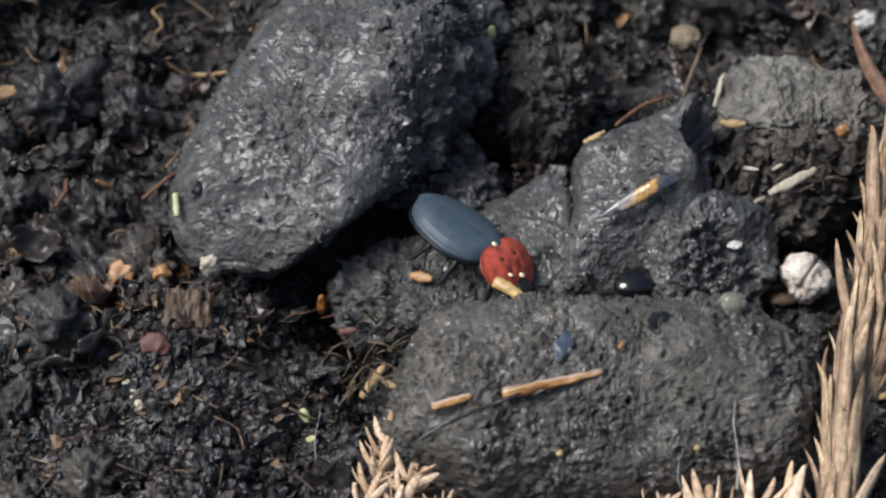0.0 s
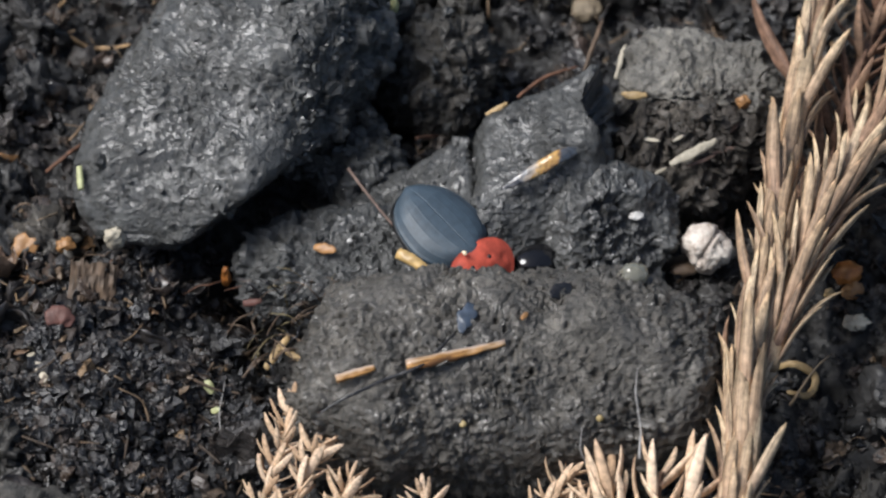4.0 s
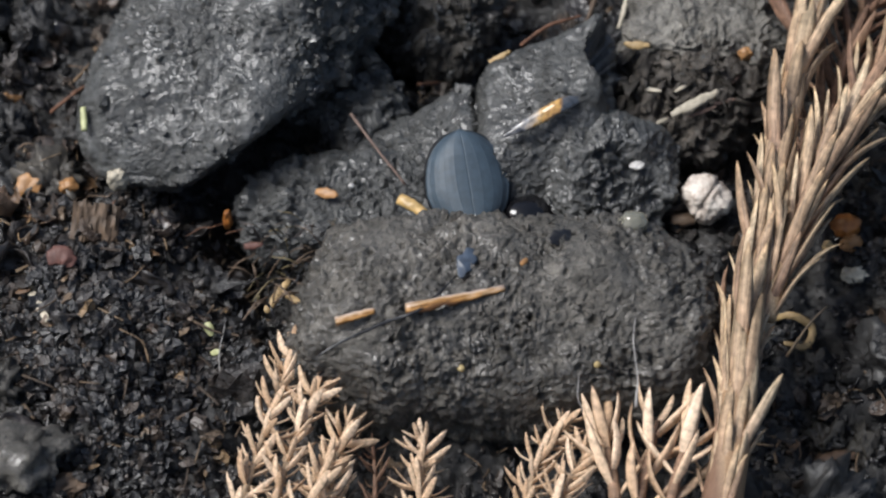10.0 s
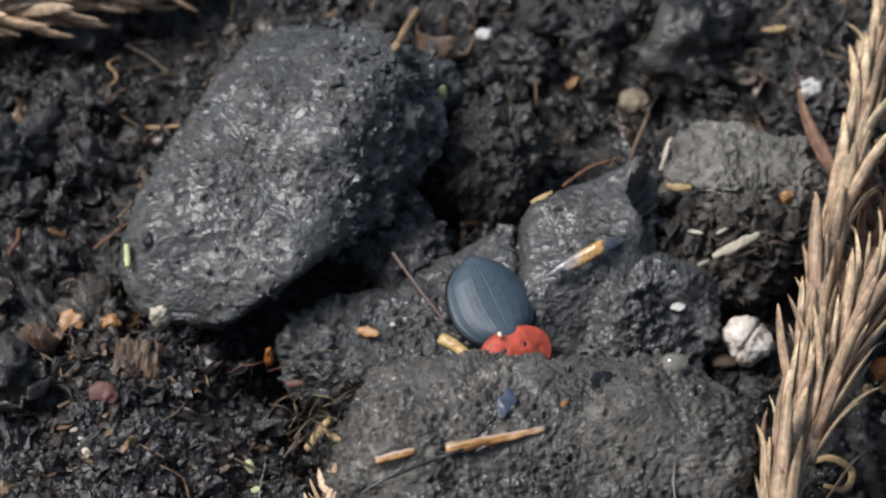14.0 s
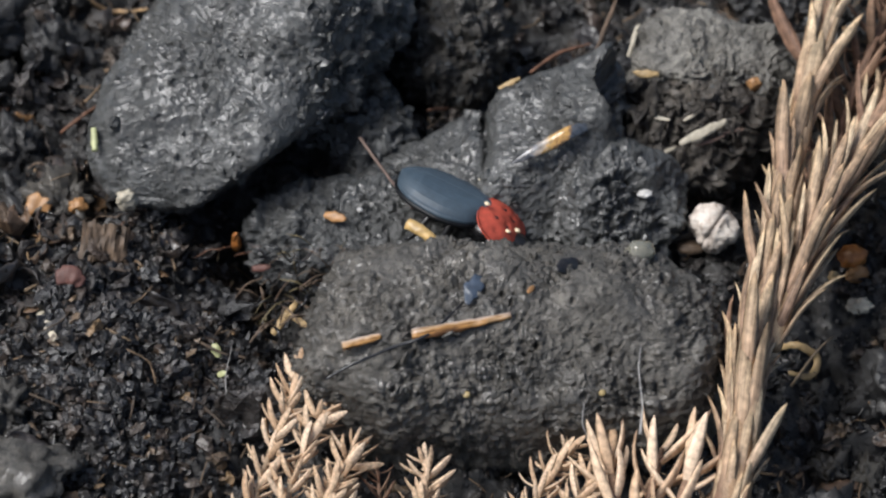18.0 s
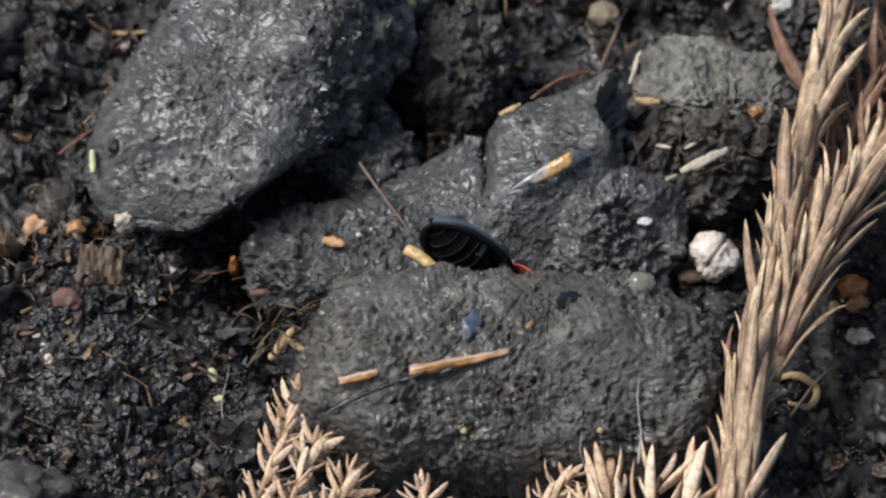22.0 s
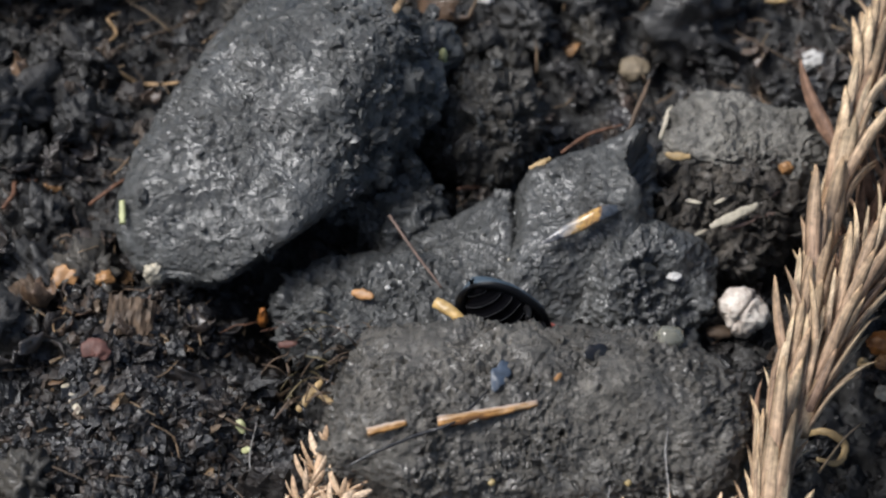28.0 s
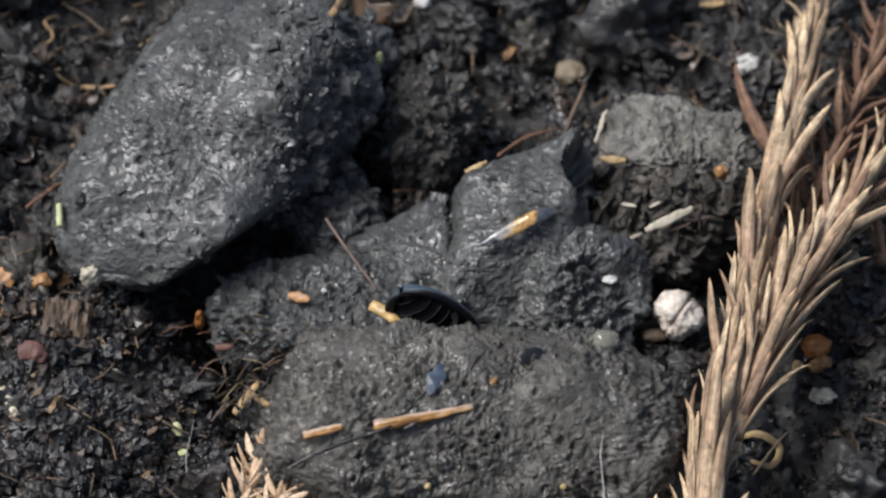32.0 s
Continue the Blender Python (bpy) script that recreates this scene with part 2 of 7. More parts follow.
DUNG = dung_material("wet_dung", (0.0335, 0.0345, 0.033), (0.057, 0.0585, 0.057), (0.09, 0.092, 0.09), 0.4, 0.75)
DUNG_LOG = dung_material("matted_dung", (0.048, 0.0438, 0.0372), (0.083, 0.0758, 0.0648), (0.145, 0.133, 0.1145), 0.42, 0.75, 1.4)
DUNG_PALE = dung_material("drying_dung", (0.1, 0.093, 0.081), (0.155, 0.146, 0.128), (0.215, 0.203, 0.178), 0.55, 0.1)
DUNG_BROWN = dung_material("crumbling_dung", (0.02, 0.018, 0.014), (0.036, 0.032, 0.026), (0.066, 0.058, 0.047), 0.45, 0.35)
DUNG_RUBBLE = dung_material("dry_dung_rubble", (0.032, 0.027, 0.022), (0.058, 0.049, 0.04), (0.1, 0.086, 0.07), 0.5, 0.2, 1.5)
SOIL = dung_material("dark_soil", (0.008, 0.0078, 0.0078), (0.0175, 0.0168, 0.0164), (0.034, 0.0315, 0.029), 0.42, 0.2)
CRUMB = island_material("soil_crumbs", [(0.0, (0.008, 0.008, 0.009)), (0.5, (0.024, 0.0238, 0.0245)), (0.8, (0.036, 0.031, 0.028)), (0.93, (0.046, 0.031, 0.021)), (0.975, (0.07, 0.058, 0.05)), (1.0, (0.26, 0.17, 0.09))], 0.36, 0.3, spec=0.5, coat=0.12)
MOULD = island_material("leaf_mould", [(0.0, (0.016, 0.015, 0.016)), (0.55, (0.032, 0.027, 0.024)), (0.82, (0.06, 0.042, 0.031)), (0.95, (0.11, 0.07, 0.045)), (1.0, (0.26, 0.14, 0.06))], 0.4, 0.3)
FIBRE = island_material("root_fibres", [(0.0, (0.04, 0.028, 0.02)), (0.5, (0.09, 0.06, 0.037)), (0.8, (0.16, 0.105, 0.06)), (1.0, (0.24, 0.18, 0.12))], 0.7, 0.1)
DRY_LEAF = [(0.0, (0.62, 0.52, 0.5)), (0.4, (0.86, 0.82, 0.8)), (0.8, (1.15, 1.15, 1.1)), (1.0, (1.1, 1.02, 0.88))]
NEEDLE = island_material("dry_needles", [(0.0, (0.33, 0.22, 0.15)), (0.3, (0.47, 0.335, 0.22)), (0.7, (0.58, 0.43, 0.285)), (1.0, (0.7, 0.55, 0.385))], 0.6, 0.06, "object", 0.35, 0.5, 7.0, along=DRY_LEAF)
NEEDLE_TAN = island_material("tan_needles", [(0.0, (0.38, 0.25, 0.155)), (0.5, (0.52, 0.365, 0.235)), (1.0, (0.62, 0.46, 0.315))], 0.6, 0.06, "object", 0.35, 0.3, 7.0)
NEEDLE_RED = island_material("old_needles", [(0.0, (0.16, 0.085, 0.055)), (0.5, (0.22, 0.13, 0.085)), (1.0, (0.32, 0.2, 0.13))], 0.65, 0.08, "object", 0.3, 0.4, 7.0)
STEM = island_material("dry_stem", [(0.0, (0.2, 0.12, 0.08)), (1.0, (0.27, 0.17, 0.11))], 0.7, 0.1, "object", 0.3, 0.3)
NEEDLE_GREY = island_material("weathered_needles", [(0.0, (0.24, 0.2, 0.165)), (0.5, (0.38, 0.33, 0.28)), (1.0, (0.5, 0.44, 0.37))], 0.65, 0.06, "object", 0.3, 0.3, 7.0)
NEEDLE_PALE = island_material("pale_needles", [(0.0, (0.50, 0.33, 0.205)), (0.5, (0.64, 0.455, 0.30)), (1.0, (0.74, 0.56, 0.40))], 0.55, 0.04, "object", 0.35, 0.1, 7.0)
STEM_PALE = island_material("pale_stem", [(0.0, (0.32, 0.23, 0.15)), (1.0, (0.4, 0.29, 0.19))], 0.65, 0.1, "object", 0.3, 0.3)


def plain(name, colour, rough, spec=0.5, relief=0.0, scale=900, speck=0.25, coat=0.0):
    m, n, l, b = principled(name, rough, spec)
    co = n.new("ShaderNodeTexCoord").outputs["Object"]
    f = noise_node(n, l, co, scale, 5, 0.6)
    lo = tuple(c * (1 - speck) for c in colour)
    hi = tuple(min(1.0, c * (1 + speck)) for c in colour)
    l.new(ramp_node(n, l, f, [(0.3, lo), (0.7, hi)]), b.inputs["Base Color"])
    b.inputs["Coat Weight"].default_value = coat
    b.inputs["Coat Roughness"].default_value = 0.15
    if relief:
        l.new(bump_node(n, l, f, 0.6, relief), b.inputs["Normal"])
    return m


def ellipsoid(c, r, n=14, m=18):
    th = np.linspace(0.02, np.pi - 0.02, n)
    ph = np.linspace(0, 2 * np.pi, m, endpoint=False)
    T, P = np.meshgrid(th, ph, indexing="ij")
    v = np.stack([np.cos(T), np.sin(T) * np.cos(P), np.sin(T) * np.sin(P)], -1).reshape(-1, 3) * np.array(r) + np.array(c)
    f = grid_faces(n, m, True)
    return v, np.concatenate([f[:, [0, 2, 1]], f[:, [0, 3, 2]]])


# ---- the ground: one sheet, dense in the middle, out to the horizon ----
MOUNDS = [  # x, y, height, radius (mm): rises and hollows of the soil
    (-31, -25, 5.0, 11), (-27, -13, 3.0, 7), (-44, -14, 2.5, 8), (-40, 8, 2.0, 10), (-47, 24, 2.5, 11),
    (-16, -9, -8.0, 6.5), (-15, -17, -5.0, 4), (-5, 11, -7, 4.5), (30, -1, -4.0, 4), (27, -22, -6.0, 4.5),
    (13, 20, -4.0, 9), (26, 22, -2.0, 8), (44, -8, 1.0, 9), (-45, -44, 4.0, 9), (-12, -42, -3.0, 8), (10, -44, -5.0, 9), (36, -33, -6.0, 7), (45, -42, -6.0, 8), (38, -22, -3.0, 5), (-48, -30, -5, 5), (-24, -18, -4, 3.5),
]


def soil_z(x, y):
    """Height of the soil in mm at x, y in mm."""
    x, y = np.atleast_1d(np.asarray(x, float)), np.atleast_1d(np.asarray(y, float))
    p = np.stack([x, y, 0 * x], 1)
    near = np.exp(-(x * x + y * y) / 150 ** 2)
    z = -1.5 + 1.5 * fbm(p / 9, 3, 3) + near * 2.3 * perlin(p / 4.2, 37)
    w = p + 0.5 * np.stack([perlin(p / 1.2, 23), perlin(p / 1.2, 24), 0 * x], 1)
    z = z + near * (1.0 * (ridged(p / 3.4, 2, 11) - 0.4) + 1.3 * granules(w / 2.3, 5) + 0.75 * granules(w / 0.95, 6) + 0.2 * fbm(p / 0.6, 2, 19) - 1.1)
    for mx, my, h, r in MOUNDS:
        z = z + h * np.exp(-((x - mx) ** 2 + (y - my) ** 2) / r ** 2)
    return z


def build_ground():
    inner = np.arange(-66, 66.01, 0.26)
    step = 0.5 * 1.35 ** np.arange(42)
    outer = 66 + np.cumsum(step)
    outer = outer[outer < 60000]
    axis = np.concatenate([-outer[::-1], inner, outer])
    x, y = np.meshgrid(axis, axis, indexing="ij")
    z = soil_z(x.ravel(), y.ravel())
    v = np.stack([x.ravel(), y.ravel(), z], 1)
    ob = new("ground", mesh_of("ground", v, grid_faces(len(axis), len(axis))[:, ::-1], SOIL))
    tagged(ob, "dark damp crumbly forest soil with leaf mould", "soil", kind="structure")


build_ground()


# ---- dung lumps ----
def blob_field(p, blobs):
    """Smooth union of boxy ellipsoids; below 0 is inside."""
    out = None
    for cx, cy, cz, ax, ay, az, turn, lean, power in blobs:
        q = p - np.array([cx, cy, cz])
        r = np.array(Euler((radians(lean), 0, radians(turn))).to_matrix())
        q = np.abs(q @ r) / np.array([ax, ay, az])
        d = ((q ** power).sum(1)) ** (1 / power) - 1
        d = d * min(ax, ay, az)
        out = d if out is None else -np.logaddexp(-out * 1.6, -d * 1.6) / 1.6
    return out


def lump_mesh(centre, blobs, rings, sides, along, seed, coarse=0.8, flaky=0.4, fine=0.12, pits=0.5, facets=12, crack=1.0, cuts=(), reach=30.0, ragged=(), bites=(), grit=0.0):
    """A lump that surrounds its centre: rays go out to the blobs' surface, then folds, pits and, in ragged zones (point, way, width), broken crumbs."""
    c = np.array(centre, float)
    th = np.linspace(0.004, np.pi - 0.004, rings)
    ph = np.linspace(0, 2 * np.pi, sides, endpoint=False)
    T, P = np.meshgrid(th, ph, indexing="ij")
    d = np.stack([np.cos(T), np.sin(T) * np.cos(P), np.sin(T) * np.sin(P)], -1).reshape(-1, 3)
    a = radians(along)
    d = d @ np.array([[np.cos(a), np.sin(a), 0], [-np.sin(a), np.cos(a), 0], [0, 0, 1]])
    lo, hi = np.zeros(len(d)), np.full(len(d), reach)
    for _ in range(16):
        mid = (lo + hi) / 2
        inside = blob_field(c + d * mid[:, None], blobs) < 0
        lo, hi = np.where(inside, mid, lo), np.where(inside, hi, mid)
    # flat broken faces: planes that shave the rounded form
    pick = np.random.default_rng(seed + 400)
    p = d * lo[:, None]
    for _ in range(facets):
        n = pick.normal(size=3)
        n[2] = abs(n[2])
        n /= np.linalg.norm(n)
        o = (p @ n).max() * pick.uniform(0.78, 0.93)
        limit = o / np.maximum(d @ n, 1e-3)
        lo = np.where(limit < lo * 3, -np.logaddexp(-lo * 2.2, -limit * 2.2) / 2.2, lo)
    for point, n, *soft in cuts:
        k = soft[0] if soft else 2.2
        n = np.array(n, float)
        n /= np.linalg.norm(n)
        limit = ((np.array(point, float) - c) @ n) / np.maximum(d @ n, 1e-3)
        lo = np.where(limit < lo * 3, -np.logaddexp(-lo * k, -limit * k) / k, lo)
    for point, size in bites:
        q = np.array(point, float) - c
        along_ray = d @ q
        inside = along_ray ** 2 - q @ q + size ** 2
        enter = along_ray - np.sqrt(np.maximum(inside, 0))
        lo = np.where((inside > 0) & (enter > 0), np.minimum(lo, enter), lo)
    p = c + d * lo[:, None]
    g = p.reshape(rings, sides, 3)
    nx = np.cross(np.gradient(g, axis=0), np.roll(g, -1, 1) - np.roll(g, 1, 1))
    nrm = nx.reshape(-1, 3)
    nrm /= np.linalg.norm(nrm, axis=1)[:, None] + 1e-9
    nrm *= np.sign((nrm * d).sum(1))[:, None]
    warp = p + 0.3 * np.stack([perlin(p / 1.3, seed + 50), perlin(p / 1.3, seed + 51), perlin(p / 1.3, seed + 52)], 1)
    patch = np.clip(0.45 + 1.7 * perlin(p / 6.0, seed + 60), 0.05, 1)
    h = coarse * (fbm(p / 7.0, 2, seed) + 0.35 * perlin(p / 2.6, seed + 5))
    # paste: shallow folds and steps, rougher in patches; broken crumbs in the ragged zones
    lay = np.array([1.0, 1.2, 1.7])
    rough = 0.1 + 0.9 * patch ** 1.4
    h += flaky * (0.6 * (ridged(warp * lay / 2.3, 3, seed + 6) - 0.4) + rough * (0.75 * plates(warp * lay / 1.7, seed + 7, 1.2) + 0.4 * plates(warp * lay / 0.8, seed + 9, 1.3) + 0.4 * (ridged(warp * lay / 0.6, 2, seed + 8) - 0.4)))
    h += fine * rough * (0.6 * fbm(p / 0.5, 2, seed + 13) - 0.3 * np.abs(perlin(p / 0.9, seed + 14)))
    if grit:
        flat = np.stack([warp[:, 0] + 0.3 * warp[:, 2], warp[:, 1] - warp[:, 2], 0 * h], 1)
        h += grit * rough * (granules(flat / 1.1, seed + 80) + 0.55 * granules(flat / 0.55, seed + 81) - 0.6)
    torn = np.zeros(len(p))
    for point, way, width in ragged:
        torn = np.maximum(torn, np.clip(((p - np.array(point, float)) @ np.array(way, float)) / width + 0.8 * perlin(p / 3.0, seed + 70), 0, 1))
    if torn.any():
        k = torn > 0
        q, w = p[k], warp[k]
        h[k] += torn[k] * (0.75 * plates(w / 2.6, seed + 71, 0.9) + 0.35 * plates(w / 1.2, seed + 72, 0.9) + 1.0 * fbm(q / 2.2, 4, seed + 74)
                           - 3.2 * np.clip(perlin(q / 1.9 + 7.0, seed + 75) - 0.1, 0, 1))
    h -= pits * (0.35 + patch) * np.clip(perlin(p / 0.75 + 4.0, seed + 22) - 0.26, 0, 1) * 2.2
    dent = perlin(p / 1.2 + 9.0, seed + 21)
    h -= pits * np.clip(dent - 0.3, 0, 1) * 2.6
    # a few deep cracks
    h -= 0.35 * crack * np.exp(-(perlin(warp / 8.0 + 3.3, seed + 33) / 0.02) ** 2) * np.clip(perlin(p / 9.0, seed + 34) * 3, 0, 1)
    v = p + nrm * h[:, None]
    f = grid_faces(rings, sides, True)
    return v, np.concatenate([f[:, [0, 2, 1]], f[:, [0, 3, 2]]])


LUMP_BLOBS = []
LUMPS = []


def build_lumps():
    def thing(label, material, *meshes):
        v, f = join(meshes)
        ob = tagged(new("dung_lump", mesh_of("dung_lump", v, f, material)), label, "dung", "dung lumps on the soil")
        LUMPS.append((ob, v, f, material))
        return ob

    def mass(centre, blobs, *rest, **more):
        LUMP_BLOBS.extend(blobs)
        return lump_mesh(centre, blobs, *rest, **more)

    # the great lump, with a broken end and a rough flank
    thing("large dark grey wet dung lump with a glossy crust", DUNG,
          mass((-17.0, 5.0, 7.0), [
              (-18.2, 4.8, 7.4, 18.0, 10.8, 7.4, 62, 0, 3.2),
              (-11.6, 6.6, 5.0, 10.5, 6.4, 7.2, 58, 0, 2.8),
              (-12.5, 9.4, 9.6, 8.2, 7.0, 9.4, 35, 0, 4.0),
              (-5.6, 19.4, 5.6, 4.4, 3.4, 3.2, 10, 0, 2.5)], 430, 380, 62, 1, 0.8, 0.34, 0.18, 0.6, facets=6,
              cuts=[((-24, -6, 10), (-0.3, -0.7, 0.65), 1.2), ((-18, 5, 14.9), (-0.25, -0.32, 0.92), 0.8), ((-12.4, -1.8, 14.0), (0.80, -0.55, 0.40), 0.6),
                    ((-23.0, -12.0, 6.2), (-0.1, -0.72, -0.68), 3.0), ((-18.5, -9.0, 7.6), (0.58, -0.60, -0.55), 2.5), ((-12.4, -5.0, 5.6), (0.765, -0.45, -0.47), 3.0)],
              ragged=[((-12.0, 7.0, 8.0), (0.9, 0.0, -0.45), 3.0), ((-19, -8.6, 7.0), (0.5, -0.65, -0.55), 2.0), ((-9.5, 17.5, 8.0), (0.6, 0.8, 0.0), 3.0)]),
          mass((-6.8, 4.5, 1.0), [(-7.4, 4.0, 0.0, 4.2, 6.6, 4.0, 30, 0, 2.4)], 190, 170, 60, 19, 1.6, 0.8, 0.24, 1.2, facets=4, ragged=[((-7, 4, -9), (0, 0, 1), 1.0)]))
    # the log-shaped lump in front
    thing("log-shaped grey-brown dung lump with pitted matted crust", DUNG_LOG,
          mass((7.5, -26.8, 5.0), [
              (7.6, -26.7, 4.4, 18.0, 8.9, 9.1, -1, 0, 3.4),
              (21.0, -27.2, 3.6, 5.2, 6.8, 6.6, 0, 0, 2.6),
              (-8.2, -25.8, 3.2, 4.2, 7.6, 7.4, 0, 0, 3.6)], 460, 420, -2, 2, 1.2, 0.55, 0.55, 1.2, facets=2, grit=0.55, cuts=[((7, -30.6, 12.3), (0.05, -0.55, 0.83), 0.7)],
              ragged=[((-7.5, -24, 8), (-1.0, 0.25, 0.0), 4.0), ((8, -35.4, 4), (0, -0.8, -0.6), 2.5), ((23.5, -26, 6), (1.0, 0.2, -0.2), 3.0)]))
    # the cleft lump behind the beetle: a tilted slab with a bite out of its far corner, a rounded lobe and a wedge
    thing("cleft dark wet dung lump with smooth glossy crust", DUNG,
          mass((10.3, -3.0, 3.5), [(10.6, -2.8, 2.0, 7.6, 12.2, 12.0, 0, 0, 6.0)], 280, 250, 60, 3, 0.7, 0.40, 0.2, 0.4, facets=0, reach=36.0, cuts=[
              ((5.7, -6.5, 6.9), (-0.34, -0.14, 0.93), 1.8), ((5.5, 0, 6.0), (-1, 0.08, 0.25), 1.8), ((6.0, 2.2, 7.7), (-0.36, 1.0, 0.3), 2.0),
              ((17.4, 0, 9.0), (1.0, -0.05, 0.15), 1.4), ((10.0, -6.4, 8.3), (0.2, -0.8, 0.62), 1.2)],
              ragged=[((15.0, 2.5, 6.0), (0.9, 0.2, -0.4), 2.0)], bites=[((17.2, 0.2, 8.8), 3.0)]),
          mass((17.0, -7.6, 2.0), [(17.2, -7.8, 2.0, 6.3, 6.6, 6.2, 0, 0, 2.8)], 220, 200, 30, 9, 1.5, 0.9, 0.26, 0.9, facets=4, grit=0.2, cuts=[
              ((17, -7.4, 7.6), (0.35, -0.4, 0.8), 1.0), ((19.5, -10, 6.2), (0.45, -0.6, 0.66), 1.0)], ragged=[((19, -8, 4), (0.6, -0.7, -0.3), 5.0)]),
          mass((0.8, -4.0, 0.5), [(0.6, -4.0, 0.0, 8.2, 8.2, 8.0, 0, 0, 5.0)], 220, 190, 20, 4, 0.8, 0.42, 0.2, 0.45, facets=1, cuts=[
              ((-5.1, -1.7, 3.0), (-0.26, -0.05, 0.96), 1.0), ((-5.1, -1.7, 3.0), (-0.515, 1.0, 0.4), 1.2), ((2.0, -5.5, 4.6), (-0.08, -0.45, 0.88), 1.0), ((4.9, 0, 4.0), (1.0, 0.05, 0.12), 1.4)], bites=[((2.6, -8.2, 4.4), 1.7)]))
    # the flat ledge on which the beetle works
    thing("flat crumbling dung lump with a ragged edge", DUNG,
          mass((-6.0, -10.0, 0.5), [
              (-8.3, -9.4, 0.6, 8.8, 5.2, 3.8, 14, 0, 3.2),
              (0.5, -9.0, -0.2, 7.0, 5.4, 3.2, 8, 0, 2.6)], 280, 240, 8, 5, 1.0, 0.6, 0.24, 0.8, facets=3, grit=0.25, cuts=[((-7, -10, 3.6), (-0.05, -0.12, 0.99), 1.2)], bites=[((2.8, -8.4, 3.8), 1.9)], ragged=[((-10.5, -11, 2), (-0.8, -0.5, -0.1), 3.0)]))
    # the paler lump further back: a dark broken body under a dried cap
    pale = thing("broken dung lump with a dried pale grey cap", DUNG_RUBBLE,
                 mass((25.0, 4.0, 1.6), [
                     (26.0, 5.0, 1.6, 7.6, 6.4, 4.8, -8, 0, 2.6),
                     (23.2, 1.2, 0.8, 6.8, 5.2, 4.8, 20, 0, 2.4)], 260, 240, 0, 6, 1.5, 0.8, 0.24, 1.3, ragged=[((25, 4, -9), (0, 0, 1), 1.0)]))
    v, f = mass((27.0, 8.6, 3.6), [(27.2, 8.6, 3.8, 7.6, 5.0, 3.6, -8, 0, 3.4)], 240, 220, 0, 16, 2.2, 0.9, 0.34, 1.2, facets=5, ragged=[((27, 6.0, 4), (0.2, -0.9, 0.1), 4.0), ((30, 9, 4), (1, 0, 0), 3.0)])
    part("dried_cap", v, f, DUNG_PALE, pale, "dried pale grey crust")
    thing("small rough dark dung lump half sunk in soil", DUNG_BROWN,
          mass((1.6, 13.6, 1.8), [(1.6, 13.6, 1.4, 5.6, 6.4, 5.0, 0, 0, 2.6)], 220, 200, 0, 8, 1.6, 0.8, 0.3, 1.2, ragged=[((1.6, 13.6, -9), (0, 0, 1), 1.5)]))


build_lumps()


# ---- dry conifer shoots ----
def leaf_mesh(name, material, curve, blunt, keel, width):
    """One awl leaf, 1 mm long along x, outer side up; curve bends its tip inwards."""
    n = 9
    s = np.linspace(0, 1, n)
    w = width * (0.55 + 0.45 * np.minimum(1, s * 4)) * (1 - s ** blunt) ** 0.8
    z = 0.16 * np.sin(np.pi * s * 0.6) - curve * s ** 2
    ring = []
    for k in range(n):
        ring.append([(s[k], -w[k], z[k]), (s[k], -w[k] * 0.55, z[k] + keel * w[k]), (s[k], 0, z[k] + keel * 0.75 * w[k]),
                     (s[k], w[k] * 0.55, z[k] + keel * w[k]), (s[k], w[k], z[k]), (s[k], 0, z[k] - keel * 0.8 * w[k])])
    v = np.array(ring).reshape(-1, 3)
    f = grid_faces(n, 6, True)
    tri = np.concatenate([f[:, [0, 2, 1]], f[:, [0, 3, 2]]])
    me = mesh_of(name, v, tri, material)
    me["leaf"] = 1
    return me


def awl_mesh(name, material, width, out, keel=0.4):
    """A keeled awl leaf, 1 mm long along x: its lower half lies along the stem, its tip bends outwards (up)."""
    n = 12
    s = np.linspace(0, 1, n)
    w = width * np.interp(s, [0, 0.1, 0.45, 0.75, 0.93, 1], [0.7, 0.95, 1.0, 0.8, 0.42, 0.08])
    z = 0.03 * np.sin(np.pi * s) + out * np.maximum(s - 0.35, 0) ** 2
    ring = []
    for k in range(n):
        ring.append([(s[k], -w[k], z[k]), (s[k], -w[k] * 0.5, z[k] + keel * 0.75 * w[k]), (s[k], 0, z[k] + keel * 1.1 * w[k]),
                     (s[k], w[k] * 0.5, z[k] + keel * 0.75 * w[k]), (s[k], w[k], z[k]), (s[k], 0, z[k] - 0.45 * w[k])])
    f = grid_faces(n, 6, True)
    me = mesh_of(name, np.array(ring).reshape(-1, 3), np.concatenate([f[:, [0, 2, 1]], f[:, [0, 3, 2]]]), material)
    me["leaf"] = 1
    return me


def leaf_set(material, blunt, width):
    return [leaf_mesh("leaf", material, c, blunt, k, width) for c, k in ((0.02, 0.5), (0.1, 0.4), (-0.08, 0.5), (0.2, 0.4))]


AWLS = [awl_mesh("leaf", NEEDLE, w, o) for w, o in ((0.066, 0.02), (0.072, 0.05), (0.068, 0.16), (0.07, 0.5))]
AWLS_SPREAD = [awl_mesh("leaf", NEEDLE, w, o) for w, o in ((0.058, 0.1), (0.064, 0.25), (0.06, 0.42))]
LEAVES_RED = leaf_set(NEEDLE_RED, 2.2, 0.08)
LEAVES_GREY = leaf_set(NEEDLE_GREY, 3.4, 0.1)
BLUNT = [leaf_mesh("leaf", NEEDLE_PALE, c, 5.0, k, w) for c, k, w in ((0.02, 0.3, 0.1), (0.1, 0.25, 0.115), (-0.08, 0.3, 0.105), (0.18, 0.25, 0.11))]
BROAD = leaf_set(NEEDLE_PALE, 3.5, 0.1)
